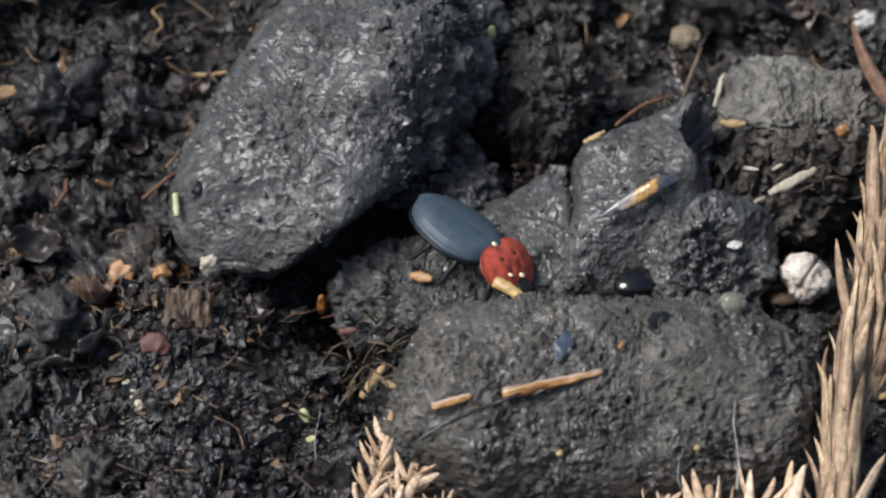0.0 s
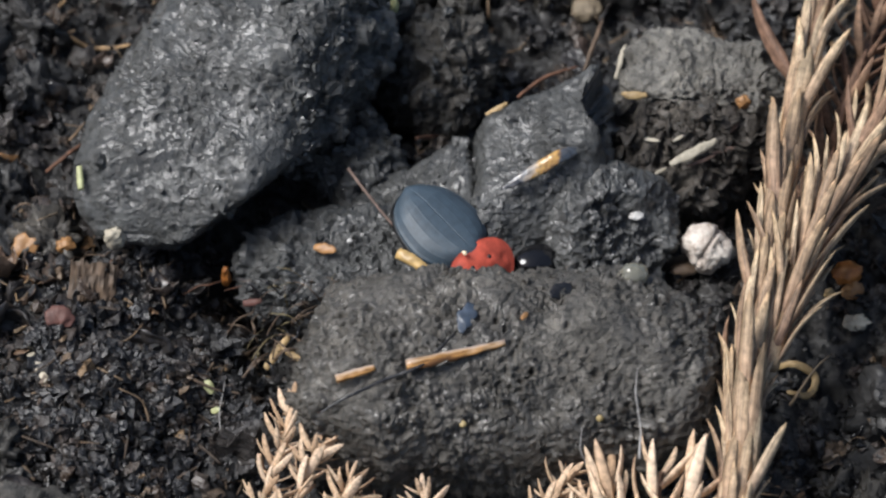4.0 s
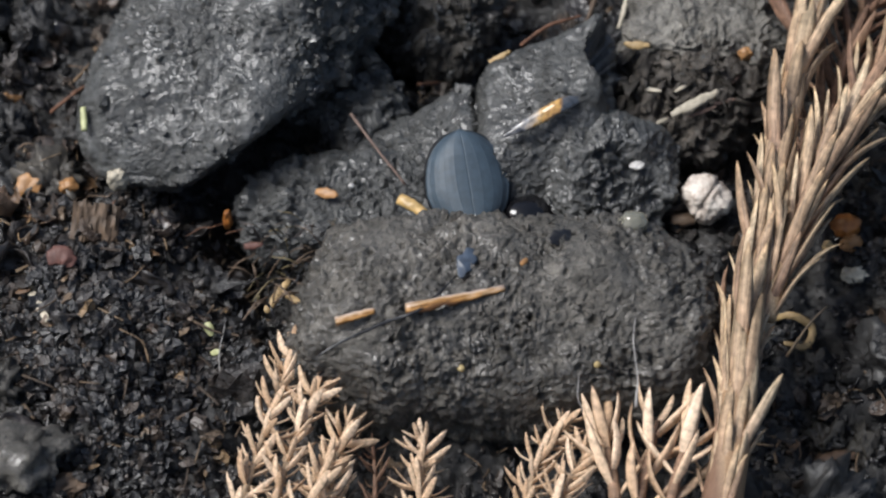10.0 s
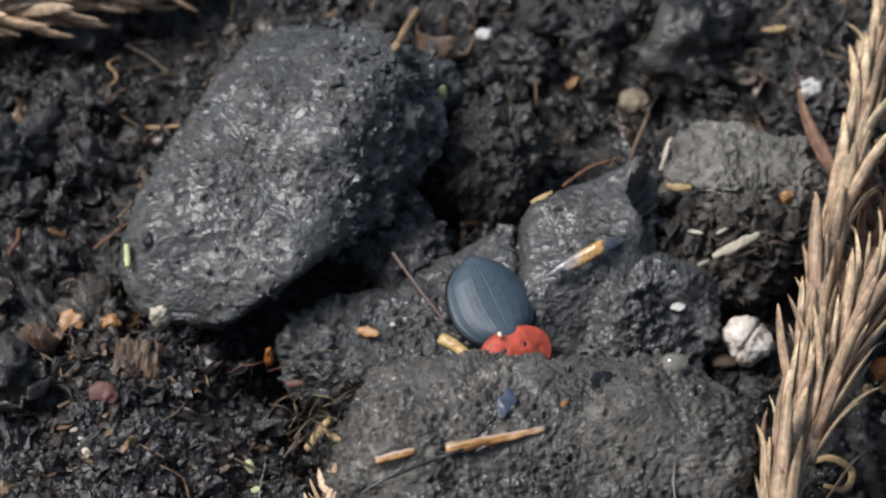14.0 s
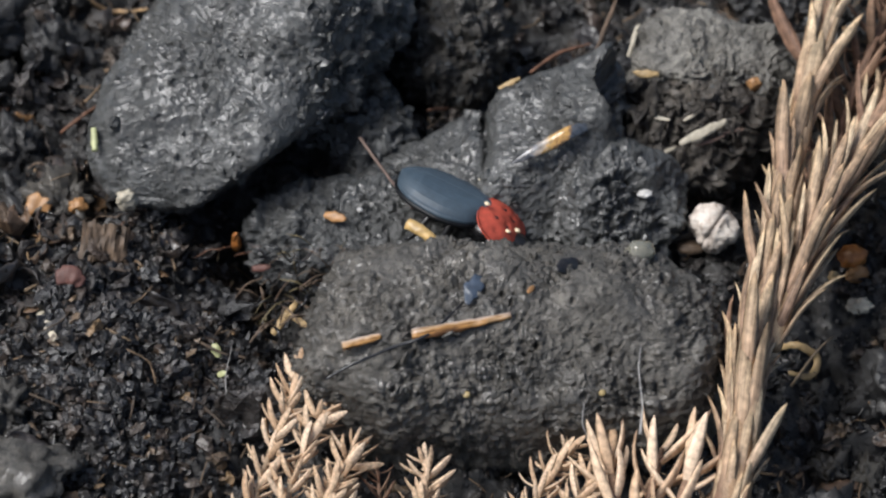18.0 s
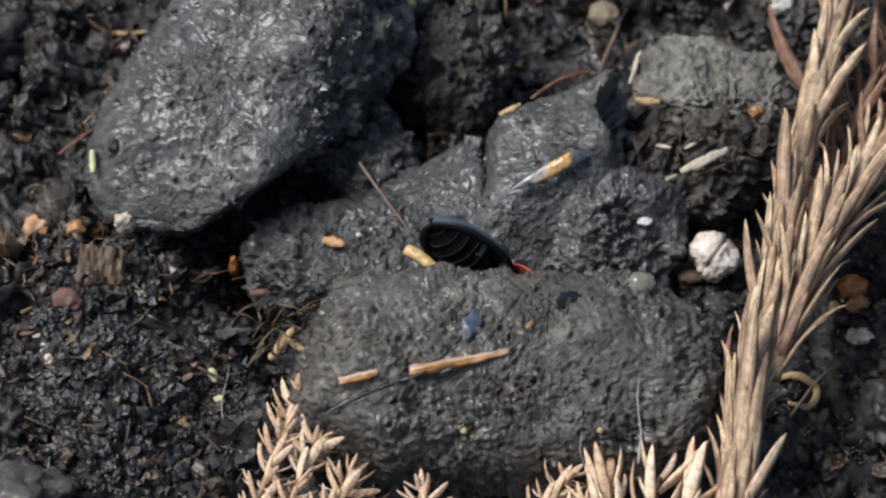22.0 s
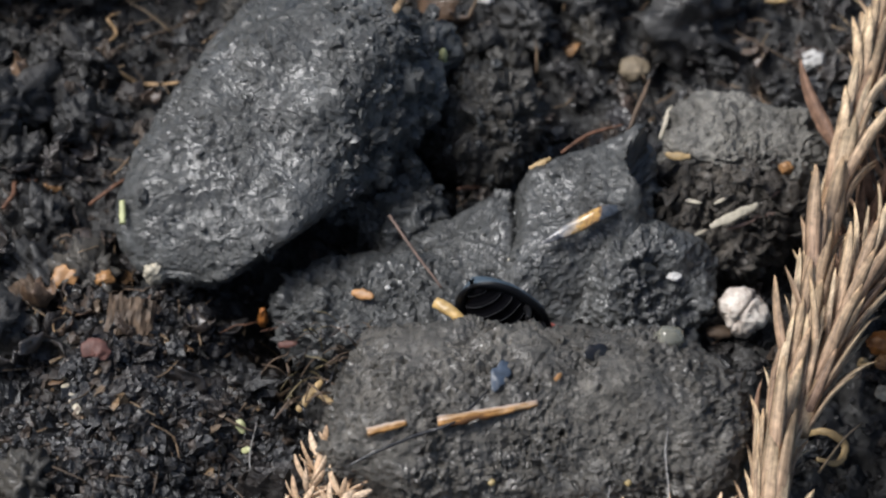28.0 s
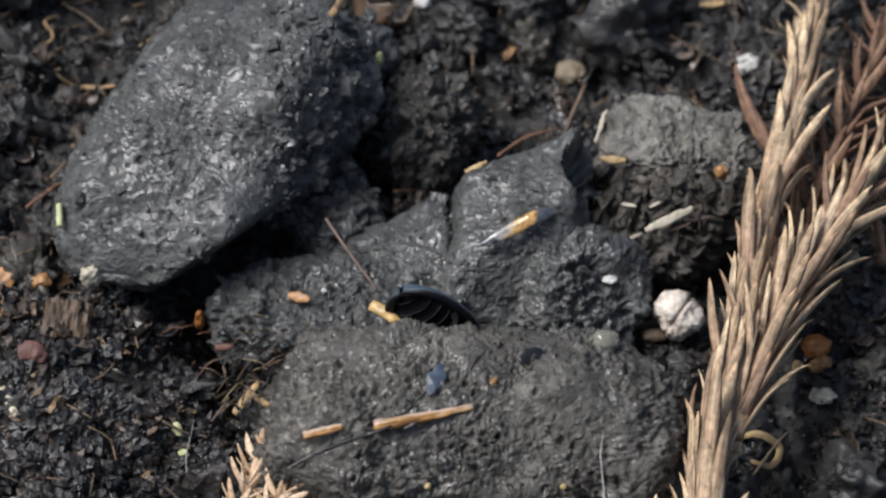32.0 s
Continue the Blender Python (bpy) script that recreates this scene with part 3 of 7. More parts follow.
TAN_LEAVES = leaf_set(NEEDLE_TAN, 3.6, 0.098)


def shoot(name, label, path, leaves, count, length, open_deg, radius, seed, flat=0.0, tip=0.55, stem_mat=STEM, group="dry conifer shoots", base_size=1.0):
    """A shoot along path (mm): a stem with leaves set round it in a spiral, or in two rows where flat is near 1."""
    pick = np.random.default_rng(seed)
    base = np.array(path[0], float)
    root = tagged(new(name), label, "conifer twig", group)
    root.location = base * MM
    line = bend(np.array(path, float) - base, 40)
    line += 0.15 * np.stack([perlin(line / 6, seed), perlin(line / 6, seed + 1), perlin(line / 6, seed + 2)], 1)
    taper = np.linspace(1.0, 0.35, 40)
    v, f = tube(line, radius * taper, 8)
    part("stem", v, f, stem_mat, root)
    tang = np.gradient(line, axis=0)
    tang /= np.linalg.norm(tang, axis=1)[:, None]
    for i in range(count):
        s = (i + pick.uniform(0, 0.8)) / count
        k = min(38, s * 39)
        a, b = int(k), k - int(k)
        p = line[a] * (1 - b) + line[a + 1] * b
        t = Vector(tang[a])
        side = t.cross(Vector((0, 0, 1))).normalized()
        top = side.cross(t).normalized()
        turn = i * 2.39996 + pick.normal(0, 0.25)
        if flat > 0:
            turn = (0 if i % 2 else math.pi) * flat + turn * (1 - flat) + pick.normal(0, 0.3)
        out = side * math.cos(turn) + top * math.sin(turn)
        ang = radians(open_deg * pick.uniform(0.6, 1.45) + (20 if pick.random() < 0.12 else 0))
        x = (t * math.cos(ang) + out * math.sin(ang)).normalized()
        y = out.cross(x)
        y = (y + Vector(pick.normal(0, 0.15, 3))).normalized()
        z = x.cross(y).normalized()
        y = z.cross(x)
        size = length * pick.uniform(0.75, 1.2) * (1 if s < 0.75 else 1 - (s - 0.75) / 0.25 * (1 - tip))
        size *= min(1.0, base_size + 2.2 * s)
        m = Matrix((x, y, z)).transposed().to_4x4()
        m.translation = (Vector(p) + out * radius * 0.6 * (1 - 0.6 * s)) * MM
        wide = pick.uniform(0.85, 1.25)
        ob = new("leaf", leaves[int(pick.integers(len(leaves)))])
        ob.parent = root
        ob.matrix_basis = m @ Matrix.Diagonal((size, size * wide, size * wide, 1))
    return root


def build_plants():
    shoot("conifer_shoot", "long dry tan conifer shoot with appressed awl leaves",
          [(25.3, -50.5, 6), (26.9, -42.1, 7), (27.9, -34.2, 8), (30.6, -20.9, 9), (34.2, -3.3, 9), (38.6, 16.2, 8), (43.4, 36.4, 6)],
          AWLS * 5 + LEAVES_RED[:1], 230, 9.6, 2.2, 1.9, 11, stem_mat=NEEDLE, base_size=0.55)
    shoot("conifer_shoot", "dry tan side shoot with spreading awl leaves",
          [(30.6, -27.9, 7.5), (33.8, -18.9, 9), (38, -9.5, 9), (43.5, 1, 8), (50.9, 11.9, 7), (58, 23, 6)],
          AWLS_SPREAD * 5 + LEAVES_RED[:1], 112, 9.2, 12, 1.1, 12, stem_mat=NEEDLE)
    shoot("conifer_shoot", "old reddish brown conifer shoot lying on the soil",
          [(35.1, -11.5, 2.5), (39.8, 4.5, 3), (45.1, 19.1, 3), (50.8, 34.6, 3)], LEAVES_RED, 95, 6.0, 26, 0.8, 13, stem_mat=STEM)
    shoot("conifer_shoot", "old reddish brown conifer shoot lying on the soil",
          [(46, -3, 2.5), (52, 12, 3), (58, 28, 3)], LEAVES_RED, 70, 6.0, 28, 0.8, 14)
    # tan shoots across the far corner
    shoot("conifer_shoot", "dry tan conifer shoot with dense awl leaves",
          [(-68, 26.5, 5), (-57.7, 27.0, 6), (-47.2, 29.0, 6), (-37.4, 33.0, 5), (-28, 36.5, 4)], TAN_LEAVES, 230, 6.8, 15, 1.1, 15)
    shoot("conifer_shoot", "dry tan conifer shoot with dense awl leaves",
          [(-70, 33, 5), (-56, 34, 6), (-42, 38, 6), (-28, 43, 5)], TAN_LEAVES, 170, 6.8, 15, 1.1, 25)
    shoot("conifer_shoot", "weathered grey conifer shoot with loose leaves",
          [(-59.8, 1.5, 5), (-57.8, 12.1, 7), (-55.4, 21.6, 8.5), (-52.5, 33, 9)], LEAVES_GREY, 75, 5.2, 24, 0.7, 16)
    shoot("conifer_shoot", "weathered grey conifer shoot with loose leaves",
          [(-66, -9.4, 2.5), (-58.5, -10.6, 3.2), (-53.5, -10.7, 2.4)], LEAVES_GREY, 26, 4.6, 30, 0.5, 17)
    # pale sprays along the near edge
    pale = "pale tan dead conifer spray with blunt needles"
    sprays = [
        [(-17, -48.9, 4), (-14.5, -39.2, 5), (-12.4, -32.2, 5.5), (-11.4, -28.8, 5)],
        [(-14, -49.7, 4), (-12, -40.7, 5), (-10, -34.9, 5.5), (-9.1, -32.9, 5)],
        [(-9.1, -48.4, 3), (-8, -41.2, 4), (-7, -36.6, 4)],
        [(-0.9, -49, 3), (-0.4, -43.7, 4), (-0.4, -38.9, 4.5)],
        [(8.3, -46.6, 3), (10.3, -40.6, 4), (13.0, -37.0, 4.5)],
        [(-12, -49.8, 5), (-9.6, -44.7, 5.5), (-8.6, -41.3, 5.5)],
        [(10.7, -48.6, 5), (12.7, -44.1, 5.5), (14.6, -40.5, 5)],
    ]
    for i, path in enumerate(sprays):
        n = int(np.linalg.norm(np.array(path[-1]) - np.array(path[0])) * 4.4)
        shoot("conifer_spray", pale, path, BLUNT, n, 3.0, 38, 0.34, 30 + i, 0.85, 0.6, STEM_PALE, "dead conifer sprays")
    shoot("conifer_spray", "small brown dead conifer spray in shade", [(-4.7, -47.1, 2), (-4.5, -42, 2.5), (-4.7, -38.6, 3)],
          LEAVES_RED, 18, 2.8, 38, 0.3, 41, 0.75, 0.6, STEM, "dead conifer sprays")
    tuft = "tan conifer shoot tip with curved pointed leaves"
    for i, path in enumerate([
            [(16.7, -46.2, 5), (16.2, -42, 6), (15.8, -39.5, 6.5)],
            [(18.1, -48.6, 5), (19.7, -42.5, 6.5), (20.6, -39.0, 7)],
            [(21, -48.6, 5), (22.4, -43.6, 7), (23.4, -40.8, 7)]]):
        shoot("conifer_shoot", tuft, path, BROAD, 11, 5.6, 22, 0.6, 50 + i, 0, 0.9)


build_plants()


# ---- the carrion beetle: x forwards, z to its back, millimetres ----
ELYTRA = plain("slate_wing_case", (0.04, 0.06, 0.08), 0.5, 0.4, 0.04, 1300, 0.22)
BLACK = plain("black_chitin", (0.008, 0.008, 0.009), 0.32, 0.5, 0.03, 1500)
MARGIN = plain("dull_black_margin", (0.006, 0.0065, 0.008), 0.42, 0.2, 0.03, 1500)
RIDGE = plain("grey_ridge", (0.026, 0.027, 0.031), 0.4, 0.4)
BELLY = plain("black_belly", (0.003, 0.003, 0.004), 0.4, 0.06, 0.03, 1500)
RED = plain("red_velvet_shield", (0.42, 0.07, 0.042), 0.48, 0.4, 0.05, 900, 0.35)
MITE = plain("pale_mite", (0.75, 0.62, 0.42), 0.4)


def solid(top, bottom, n, m):
    """A closed shell from two n by m sheets of points."""
    v = np.concatenate([top.reshape(-1, 3), bottom.reshape(-1, 3)])
    f = grid_faces(n, m)
    g = f[:, ::-1] + n * m
    i = np.arange(n - 1)
    j = np.arange(m - 1)
    q = n * m
    rim = np.concatenate([
        np.stack([i * m, (i + 1) * m, q + (i + 1) * m, q + i * m], 1),
        np.stack([(i + 1) * m + m - 1, i * m + m - 1, q + i * m + m - 1, q + (i + 1) * m + m - 1], 1),
        np.stack([j + 1, j, q + j, q + j + 1], 1),
        np.stack([(n - 1) * m + j, (n - 1) * m + j + 1, q + (n - 1) * m + j + 1, q + (n - 1) * m + j], 1)])
    quads = np.concatenate([f, g, rim])
    return v, np.concatenate([quads[:, [0, 1, 2]], quads[:, [0, 2, 3]]])


def body_width(x):
    """Half the width of the closed wing cases at x."""
    u = np.clip((x + 5.1) / 9.6, 0, 1)
    return 3.95 * np.clip(1 - np.abs(2 * u - 1.02) ** 2.5, 0, 1) ** 0.5 * np.interp(u, [0, 0.25, 0.6, 0.85, 1], [0.84, 0.92, 1.0, 0.96, 0.9])


def build_beetle():
    beetle = tagged(new("carrion_beetle"), "slate-blue carrion beetle with a red-orange neck shield", "beetle")
    n, m = 60, 72
    u = np.linspace(-5.06, 4.35, n)
    k = np.linspace(0, 1, m)
    for sgn in (1, -1):
        X, K = np.meshgrid(u, k, indexing="ij")
        w = np.maximum(body_width(X), 0.25)
        front = np.clip((4.4 - X) / 1.2, 0, 1) ** 0.5
        back = np.clip((X + 5.1) / 2.6, 0, 1) ** 0.5
        z = 1.75 * (1 - K ** 2.6) ** 0.75 * (0.45 + 0.55 * back) * (0.8 + 0.2 * front)
        for c, h in ((0.30, 0.018), (0.56, 0.022), (0.80, 0.026)):
            z = z + h * np.exp(-((K - c) / 0.024) ** 2) * np.clip((X + 4.6) / 2, 0, 1)
        z = z - 0.02 * np.exp(-(K / 0.016) ** 2)
        z = z + 0.2 * np.exp(-((K - 0.99) / 0.05) ** 2)
        Y = sgn * (K * w)
        top = np.stack([X, Y, z], -1)
        low = np.stack([X, sgn * (K * w * 0.97), z - 0.28], -1)
        v, f = solid(top, low, n, m) if sgn < 0 else solid(low, top, n, m)
        case = part("wing_case", v, f, ELYTRA, beetle)
        xs = np.linspace(-5.0, 4.1, 40)
        ws = np.maximum(body_width(xs), 0.2) - 0.34
        edge = np.stack([xs, sgn * ws, np.interp(xs, [-5.0, -3, 4.1], [-0.2, -0.12, -0.1])], 1)
        v, f = tube(edge, 0.5 * np.interp(xs, [-5.0, -4, 3, 4.1], [0.5, 1, 1, 0.5]), 8, 0.55)
        part("folded_margin", v, f, MARGIN, case, "dull black folded under edge of the wing case")
    # belly: six overlapping rings
    n, m = 90, 40
    u = np.linspace(-4.75, 4.2, n)
    a = np.linspace(-1, 1, m)
    X, A = np.meshgrid(u, a, indexing="ij")
    Xc = X - 0.55 * A ** 2
    w = np.maximum(body_width(Xc) - 0.55, 0.2)
    seg = ((X + 4.75) / 1.02) % 1.0
    belly = -1.35 * (1 - np.abs(A) ** 2.4) ** 0.7 * np.clip((X + 4.0) / 2.5, 0, 1) ** 0.7 - 0.26 * seg ** 9 * (1 - np.abs(A) ** 8)
    bot = np.stack([Xc, A * w, belly + 0.3], -1)
    top = np.stack([Xc, A * w, 0 * X + 0.55], -1)
    v, f = solid(bot, top, n, m)
    abdomen = part("abdomen", v, f, BELLY, beetle, "black ringed abdomen with fine ridges")
    for k in range(1, 9):
        i = int(np.argmin(np.abs(u - (-4.75 + 1.02 * k - 0.03))))
        line = bot[i, 2:-2] + np.array([0, 0, -0.03])
        v, f = tube(line, 0.036 * (1 - 0.4 * np.abs(a[2:-2])), 5)
        part("ridge", v, f, RIDGE, abdomen, "thin grey ridge of a belly ring")
    # neck shield: a broad disc, drooping forwards, wavy edge and dents
    n, m = 26, 56
    r = np.linspace(0, 1, n)
    th = np.linspace(0, 2 * np.pi, m, endpoint=False)
    Rr, Th = np.meshgrid(r, th, indexing="ij")
    edge = 1 + 0.02 * np.cos(3 * Th) - 0.06 * np.exp(-((np.abs(Th - np.pi)) / 0.5) ** 2) - 0.05 * np.exp(-((np.minimum(Th, 2 * np.pi - Th)) / 0.35) ** 2)
    px = 2.75 * Rr * edge * np.cos(Th)
    py = 3.55 * Rr * edge * np.sin(Th)
    dome = 0.85 * (1 - Rr ** 2.2)
    for bx, by in ((0.5, 0.75), (0.5, -0.75), (-0.75, 1.0), (-0.75, -1.0), (0.1, 2.3), (0.1, -2.3)):
        dome = dome - 0.14 * np.exp(-((px - bx) ** 2 + (py - by) ** 2) / 0.12)
    dome = dome + 0.1 * np.exp(-((Rr - 0.97) / 0.05) ** 2)
    upper = np.stack([px, py, dome], -1)
    lower = np.stack([px * 0.98, py * 0.98, dome - 0.25 - 0.35 * (1 - Rr)], -1)
    q = grid_faces(n, m, True)
    v = np.concatenate([upper.reshape(-1, 3), lower.reshape(-1, 3)])
    i = np.arange(m)
    k = (i + 1) % m
    e = (n - 1) * m
    rim = np.stack([e + i, e + n * m + i, e + n * m + k, e + k], 1)
    quads = np.concatenate([q, q[:, ::-1] + n * m, rim])[:, ::-1]
    tri = np.concatenate([quads[:, [0, 1, 2]], quads[:, [0, 2, 3]]])
    droop = np.array(Euler((0, radians(28), 0)).to_matrix())
    v = v @ droop.T + np.array([5.75, 0, 0.3])
    shield = part("neck_shield", v, tri, RED, beetle, "wavy red-orange neck shield")
    for bx, by, s in ((0.5, 0.75, 0.25), (0.5, -0.75, 0.25), (-0.75, 1.0, 0.25), (-0.75, -1.0, 0.25)):
        c = droop @ np.array([bx, by, 0.62]) + np.array([5.75, 0, 0.3])
        v, f = ellipsoid(c, (s, s * 0.9, 0.08), 8, 10)
        part("dent", v, f, BLACK, shield, "dark dent in the shield")
    for bx, by, s in ((1.45, 0.1, 0.24), (0.9, -1.3, 0.2), (-2.3, -1.0, 0.22)):
        c = droop @ np.array([bx, by, 0.78]) + np.array([5.75, 0, 0.3])
        v, f = ellipsoid(c, (s * 1.3, s, s * 0.8), 8, 10)
        part("mite", v, f, MITE, beetle, "tiny pale mite riding on the beetle")
    v, f = ellipsoid((5.0, 0, -0.35), (2.2, 2.6, 1.1))
    part("thorax", v, f, BLACK, beetle)
    v, f = join([ellipsoid((7.6, 0, -0.75), (1.5, 1.05, 0.75)), ellipsoid((7.7, 0.95, -0.6), (0.35, 0.3, 0.35), 8, 10), ellipsoid((7.7, -0.95, -0.6), (0.35, 0.3, 0.35), 8, 10)])
    part("head", v, f, BLACK, beetle)
    for sgn in (1, -1):
        pts = bend([(8.4, sgn * 0.8, -0.7), (9.2, sgn * 1.8, -0.4), (9.3, sgn * 2.4, -0.7), (9.0, sgn * 3.0, -1.0)], 14)
        rad = np.interp(np.linspace(0, 1, 14), [0, 0.6, 0.75, 0.92, 1], [0.09, 0.09, 0.24, 0.24, 0.05])
        v, f = tube(pts, rad, 7)
        part("antenna", v, f, BLACK, beetle)
    legs = []
    for sgn in (1, -1):
        for bx, reach, sweep in ((5.4, 2.2, 1.2), (2.4, 2.3, -0.6), (0.6, 2.3, -1.6)):
            pts = bend([(0, 0, 0), (sweep * 0.45, sgn * reach * 0.55, 0.55), (sweep * 0.9, sgn * reach * 0.98, -1.0),
                        (sweep * 1.25, sgn * reach * 1.15, -2.3), (sweep * 1.6, sgn * reach * 1.35, -2.6)], 18)
            rad = np.interp(np.linspace(0, 1, 18), [0, 0.25, 0.5, 0.55, 0.72, 0.8, 1], [0.3, 0.42, 0.28, 0.22, 0.3, 0.15, 0.1])
            v, f = tube(pts, rad, 7)
            leg = part("leg", v, f, BLACK, beetle, "jointed black leg")
            legs.append((leg, bx, sgn))
    return beetle, legs


beetle, beetle_legs = build_beetle()


# a second, all black beetle digging at the foot of the cleft lump
def build_digger():
    ob = tagged(new("black_beetle"), "glossy black beetle half buried between dung lumps", "beetle")
    v, f = ellipsoid((0, 0, 0), (2.4, 1.7, 1.1), 20, 26)
    part("body", v, f, BLACK_GLOSS, ob)
    v, f = ellipsoid((2.4, 0, -0.1), (0.9, 1.2, 0.75), 12, 16)
    part("head", v, f, BLACK_GLOSS, ob)
    a = np.linspace(0.15, np.pi - 0.15, 16)
    pts = np.stack([1.9 + 0 * a, 1.75 * np.cos(a), 1.05 * np.sin(a)], 1)
    v, f = tube(pts, 0.12, 6)
    part("collar", v, f, BLACK_GLOSS, ob)
    return ob


BLACK_GLOSS = plain("glossy_black_chitin", (0.006, 0.006, 0.007), 0.12, 0.6)
digger = build_digger()


# ---- litter: every bit that can be told apart ----
ORANGE = plain("orange_rind", (0.3, 0.155, 0.06), 0.5, 0.5, 0.1, 900, 0.4)
AMBER = plain("amber_resin", (0.32, 0.12, 0.03), 0.35, 0.5, 0.1, 900, 0.5)
RUST = plain("rust_fibre", (0.13, 0.065, 0.04), 0.7, 0.3, 0.08, 1600, 0.55)
STEMBIT = plain("grey_brown_stem", (0.15, 0.1, 0.08), 0.6, 0.4, 0.05, 1200, 0.4)
TAN = plain("tan_root", (0.29, 0.19, 0.1), 0.6, 0.4, 0.05, 900, 0.4)
CHIP = plain("yellow_chip", (0.42, 0.28, 0.11), 0.4, 0.5, 0.06, 700, 0.45)
STRAW = plain("yellow_straw", (0.36, 0.25, 0.12), 0.5, 0.4, 0.06, 1000, 0.35)
BROWN = plain("brown_bark", (0.11, 0.075, 0.05), 0.65, 0.4, 0.2, 700, 0.5)
BARK = plain("split_bark", (0.075, 0.05, 0.032), 0.6, 0.4, 0.2, 900, 0.6)
GREEN = plain("green_plant", (0.36, 0.37, 0.19), 0.45, 0.4, 0.04, 900, 0.25)
WHITE = plain("chalky_white", (0.46, 0.45, 0.43), 0.6, 0.4, 0.2, 900, 0.25)
PALE = plain("pale_flake", (0.4, 0.36, 0.28), 0.6, 0.4, 0.1, 900, 0.35)
STONE = plain("buff_stone", (0.2, 0.16, 0.11), 0.7, 0.4, 0.15, 700, 0.3)
OLIVE = plain("olive_fibre", (0.15, 0.12, 0.06), 0.6, 0.4, 0.1, 900, 0.4)
HAIR = plain("dark_hair", (0.05, 0.045, 0.045), 0.4, 0.5)
GREYHAIR = plain("grey_hair", (0.26, 0.25, 0.24), 0.5, 0.5)
SLATE = plain("slate_flake", (0.045, 0.06, 0.085), 0.4, 0.5, 0.1, 1200, 0.4)
DARK = plain("black_flake", (0.012, 0.012, 0.014), 0.3, 0.5, 0.1, 1200, 0.4)
GLASSY = plain("blue_grey_sliver", (0.05, 0.064, 0.08), 0.45, 0.5, 0.1, 900, 0.3)
YELLOW = plain("yellow_seed", (0.34, 0.26, 0.12), 0.45)
REDBIT = plain("red_scrap", (0.1, 0.045, 0.036), 0.6, 0.4, 0.15, 900, 0.4)


def egg_material():
    m, n, l, b = principled("jelly_egg", 0.06)
    b.inputs["Base Color"].default_value = (0.3, 0.29, 0.23, 1)
    b.inputs["Transmission Weight"].default_value = 0.55
    b.inputs["IOR"].default_value = 1.4
    b.inputs["Coat Weight"].default_value = 1.0
    b.inputs["Coat Roughness"].default_value = 0.03
    return m


EGG = egg_material()


def straw_material():
    """Split stalk: orange-brown with a grey worn upper edge and long grain."""
    m, n, l, b = principled("split_stalk", 0.42)
    co = n.new("ShaderNodeTexCoord").outputs["Object"]
    sep = n.new("ShaderNodeSeparateXYZ")
    mp = n.new("ShaderNodeMapping")
    mp.inputs["Rotation"].default_value = (0, 0, radians(-15))
    l.new(co, mp.inputs["Vector"])
    along = n.new("ShaderNodeMapping")
    along.inputs["Scale"].default_value = (200, 2600, 2600)
    l.new(mp.outputs[0], along.inputs["Vector"])
    g = noise_node(n, l, along.outputs[0], 1.0, 4)
    l.new(mp.outputs[0], sep.inputs[0])
    across = n.new("ShaderNodeMath")
    across.operation = "MULTIPLY_ADD"
    across.inputs[1].default_value = 620.0
    l.new(sep.outputs["Y"], across.inputs[0])
    l.new(g, across.inputs[2])
    c = ramp_node(n, l, across.outputs[0], [(0.2, (0.16, 0.07, 0.025)), (0.34, (0.42, 0.21, 0.06)), (0.5, (0.46, 0.3, 0.17)), (0.62, (0.42, 0.33, 0.27)), (0.85, (0.22, 0.17, 0.15))])
    sp = ramp_node(n, l, g, [(0.36, grey(0.55)), (0.55, grey(1.0))])
    l.new(mix_node(n, l, 1.0, c, sp, "MULTIPLY"), b.inputs["Base Color"])
    l.new(bump_node(n, l, g, 0.5, 0.1), b.inputs["Normal"])
    return m


STALK = straw_material()


def settle(points, on, lift):
    """Brings a bit (points in mm) to rest on a lump, as one rigid piece, or on the soil, point by point; it slides along the slant of the slope."""
    way = np.array([0.0, -0.643, 0.766])
    p = np.array(points, float)
    if on == "soil":
        s = np.linspace(-5, 5, 201)
        out = []
        for q in p:
            line = q + s[:, None] * way
            under = np.nonzero(line[:, 2] <= soil_z(line[:, 0], line[:, 1]) + lift)[0]
            out.append(line[under[-1]] if len(under) else q)
        return np.array(out)
    v = LUMPS[on][1]
    up, depth = v[:, 1] * 0.766 + v[:, 2] * 0.643, v @ way
    shift = []
    for q in (bend(p, 7) if len(p) > 1 else p):
        near = (np.abs(v[:, 0] - q[0]) < 0.35) & (np.abs(up - q[1] * 0.766 - q[2] * 0.643) < 0.35)
        if near.any():
            shift.append(np.percentile(depth[near], 85) - q @ way)
    return p + way * (max(shift) + lift) if shift else p


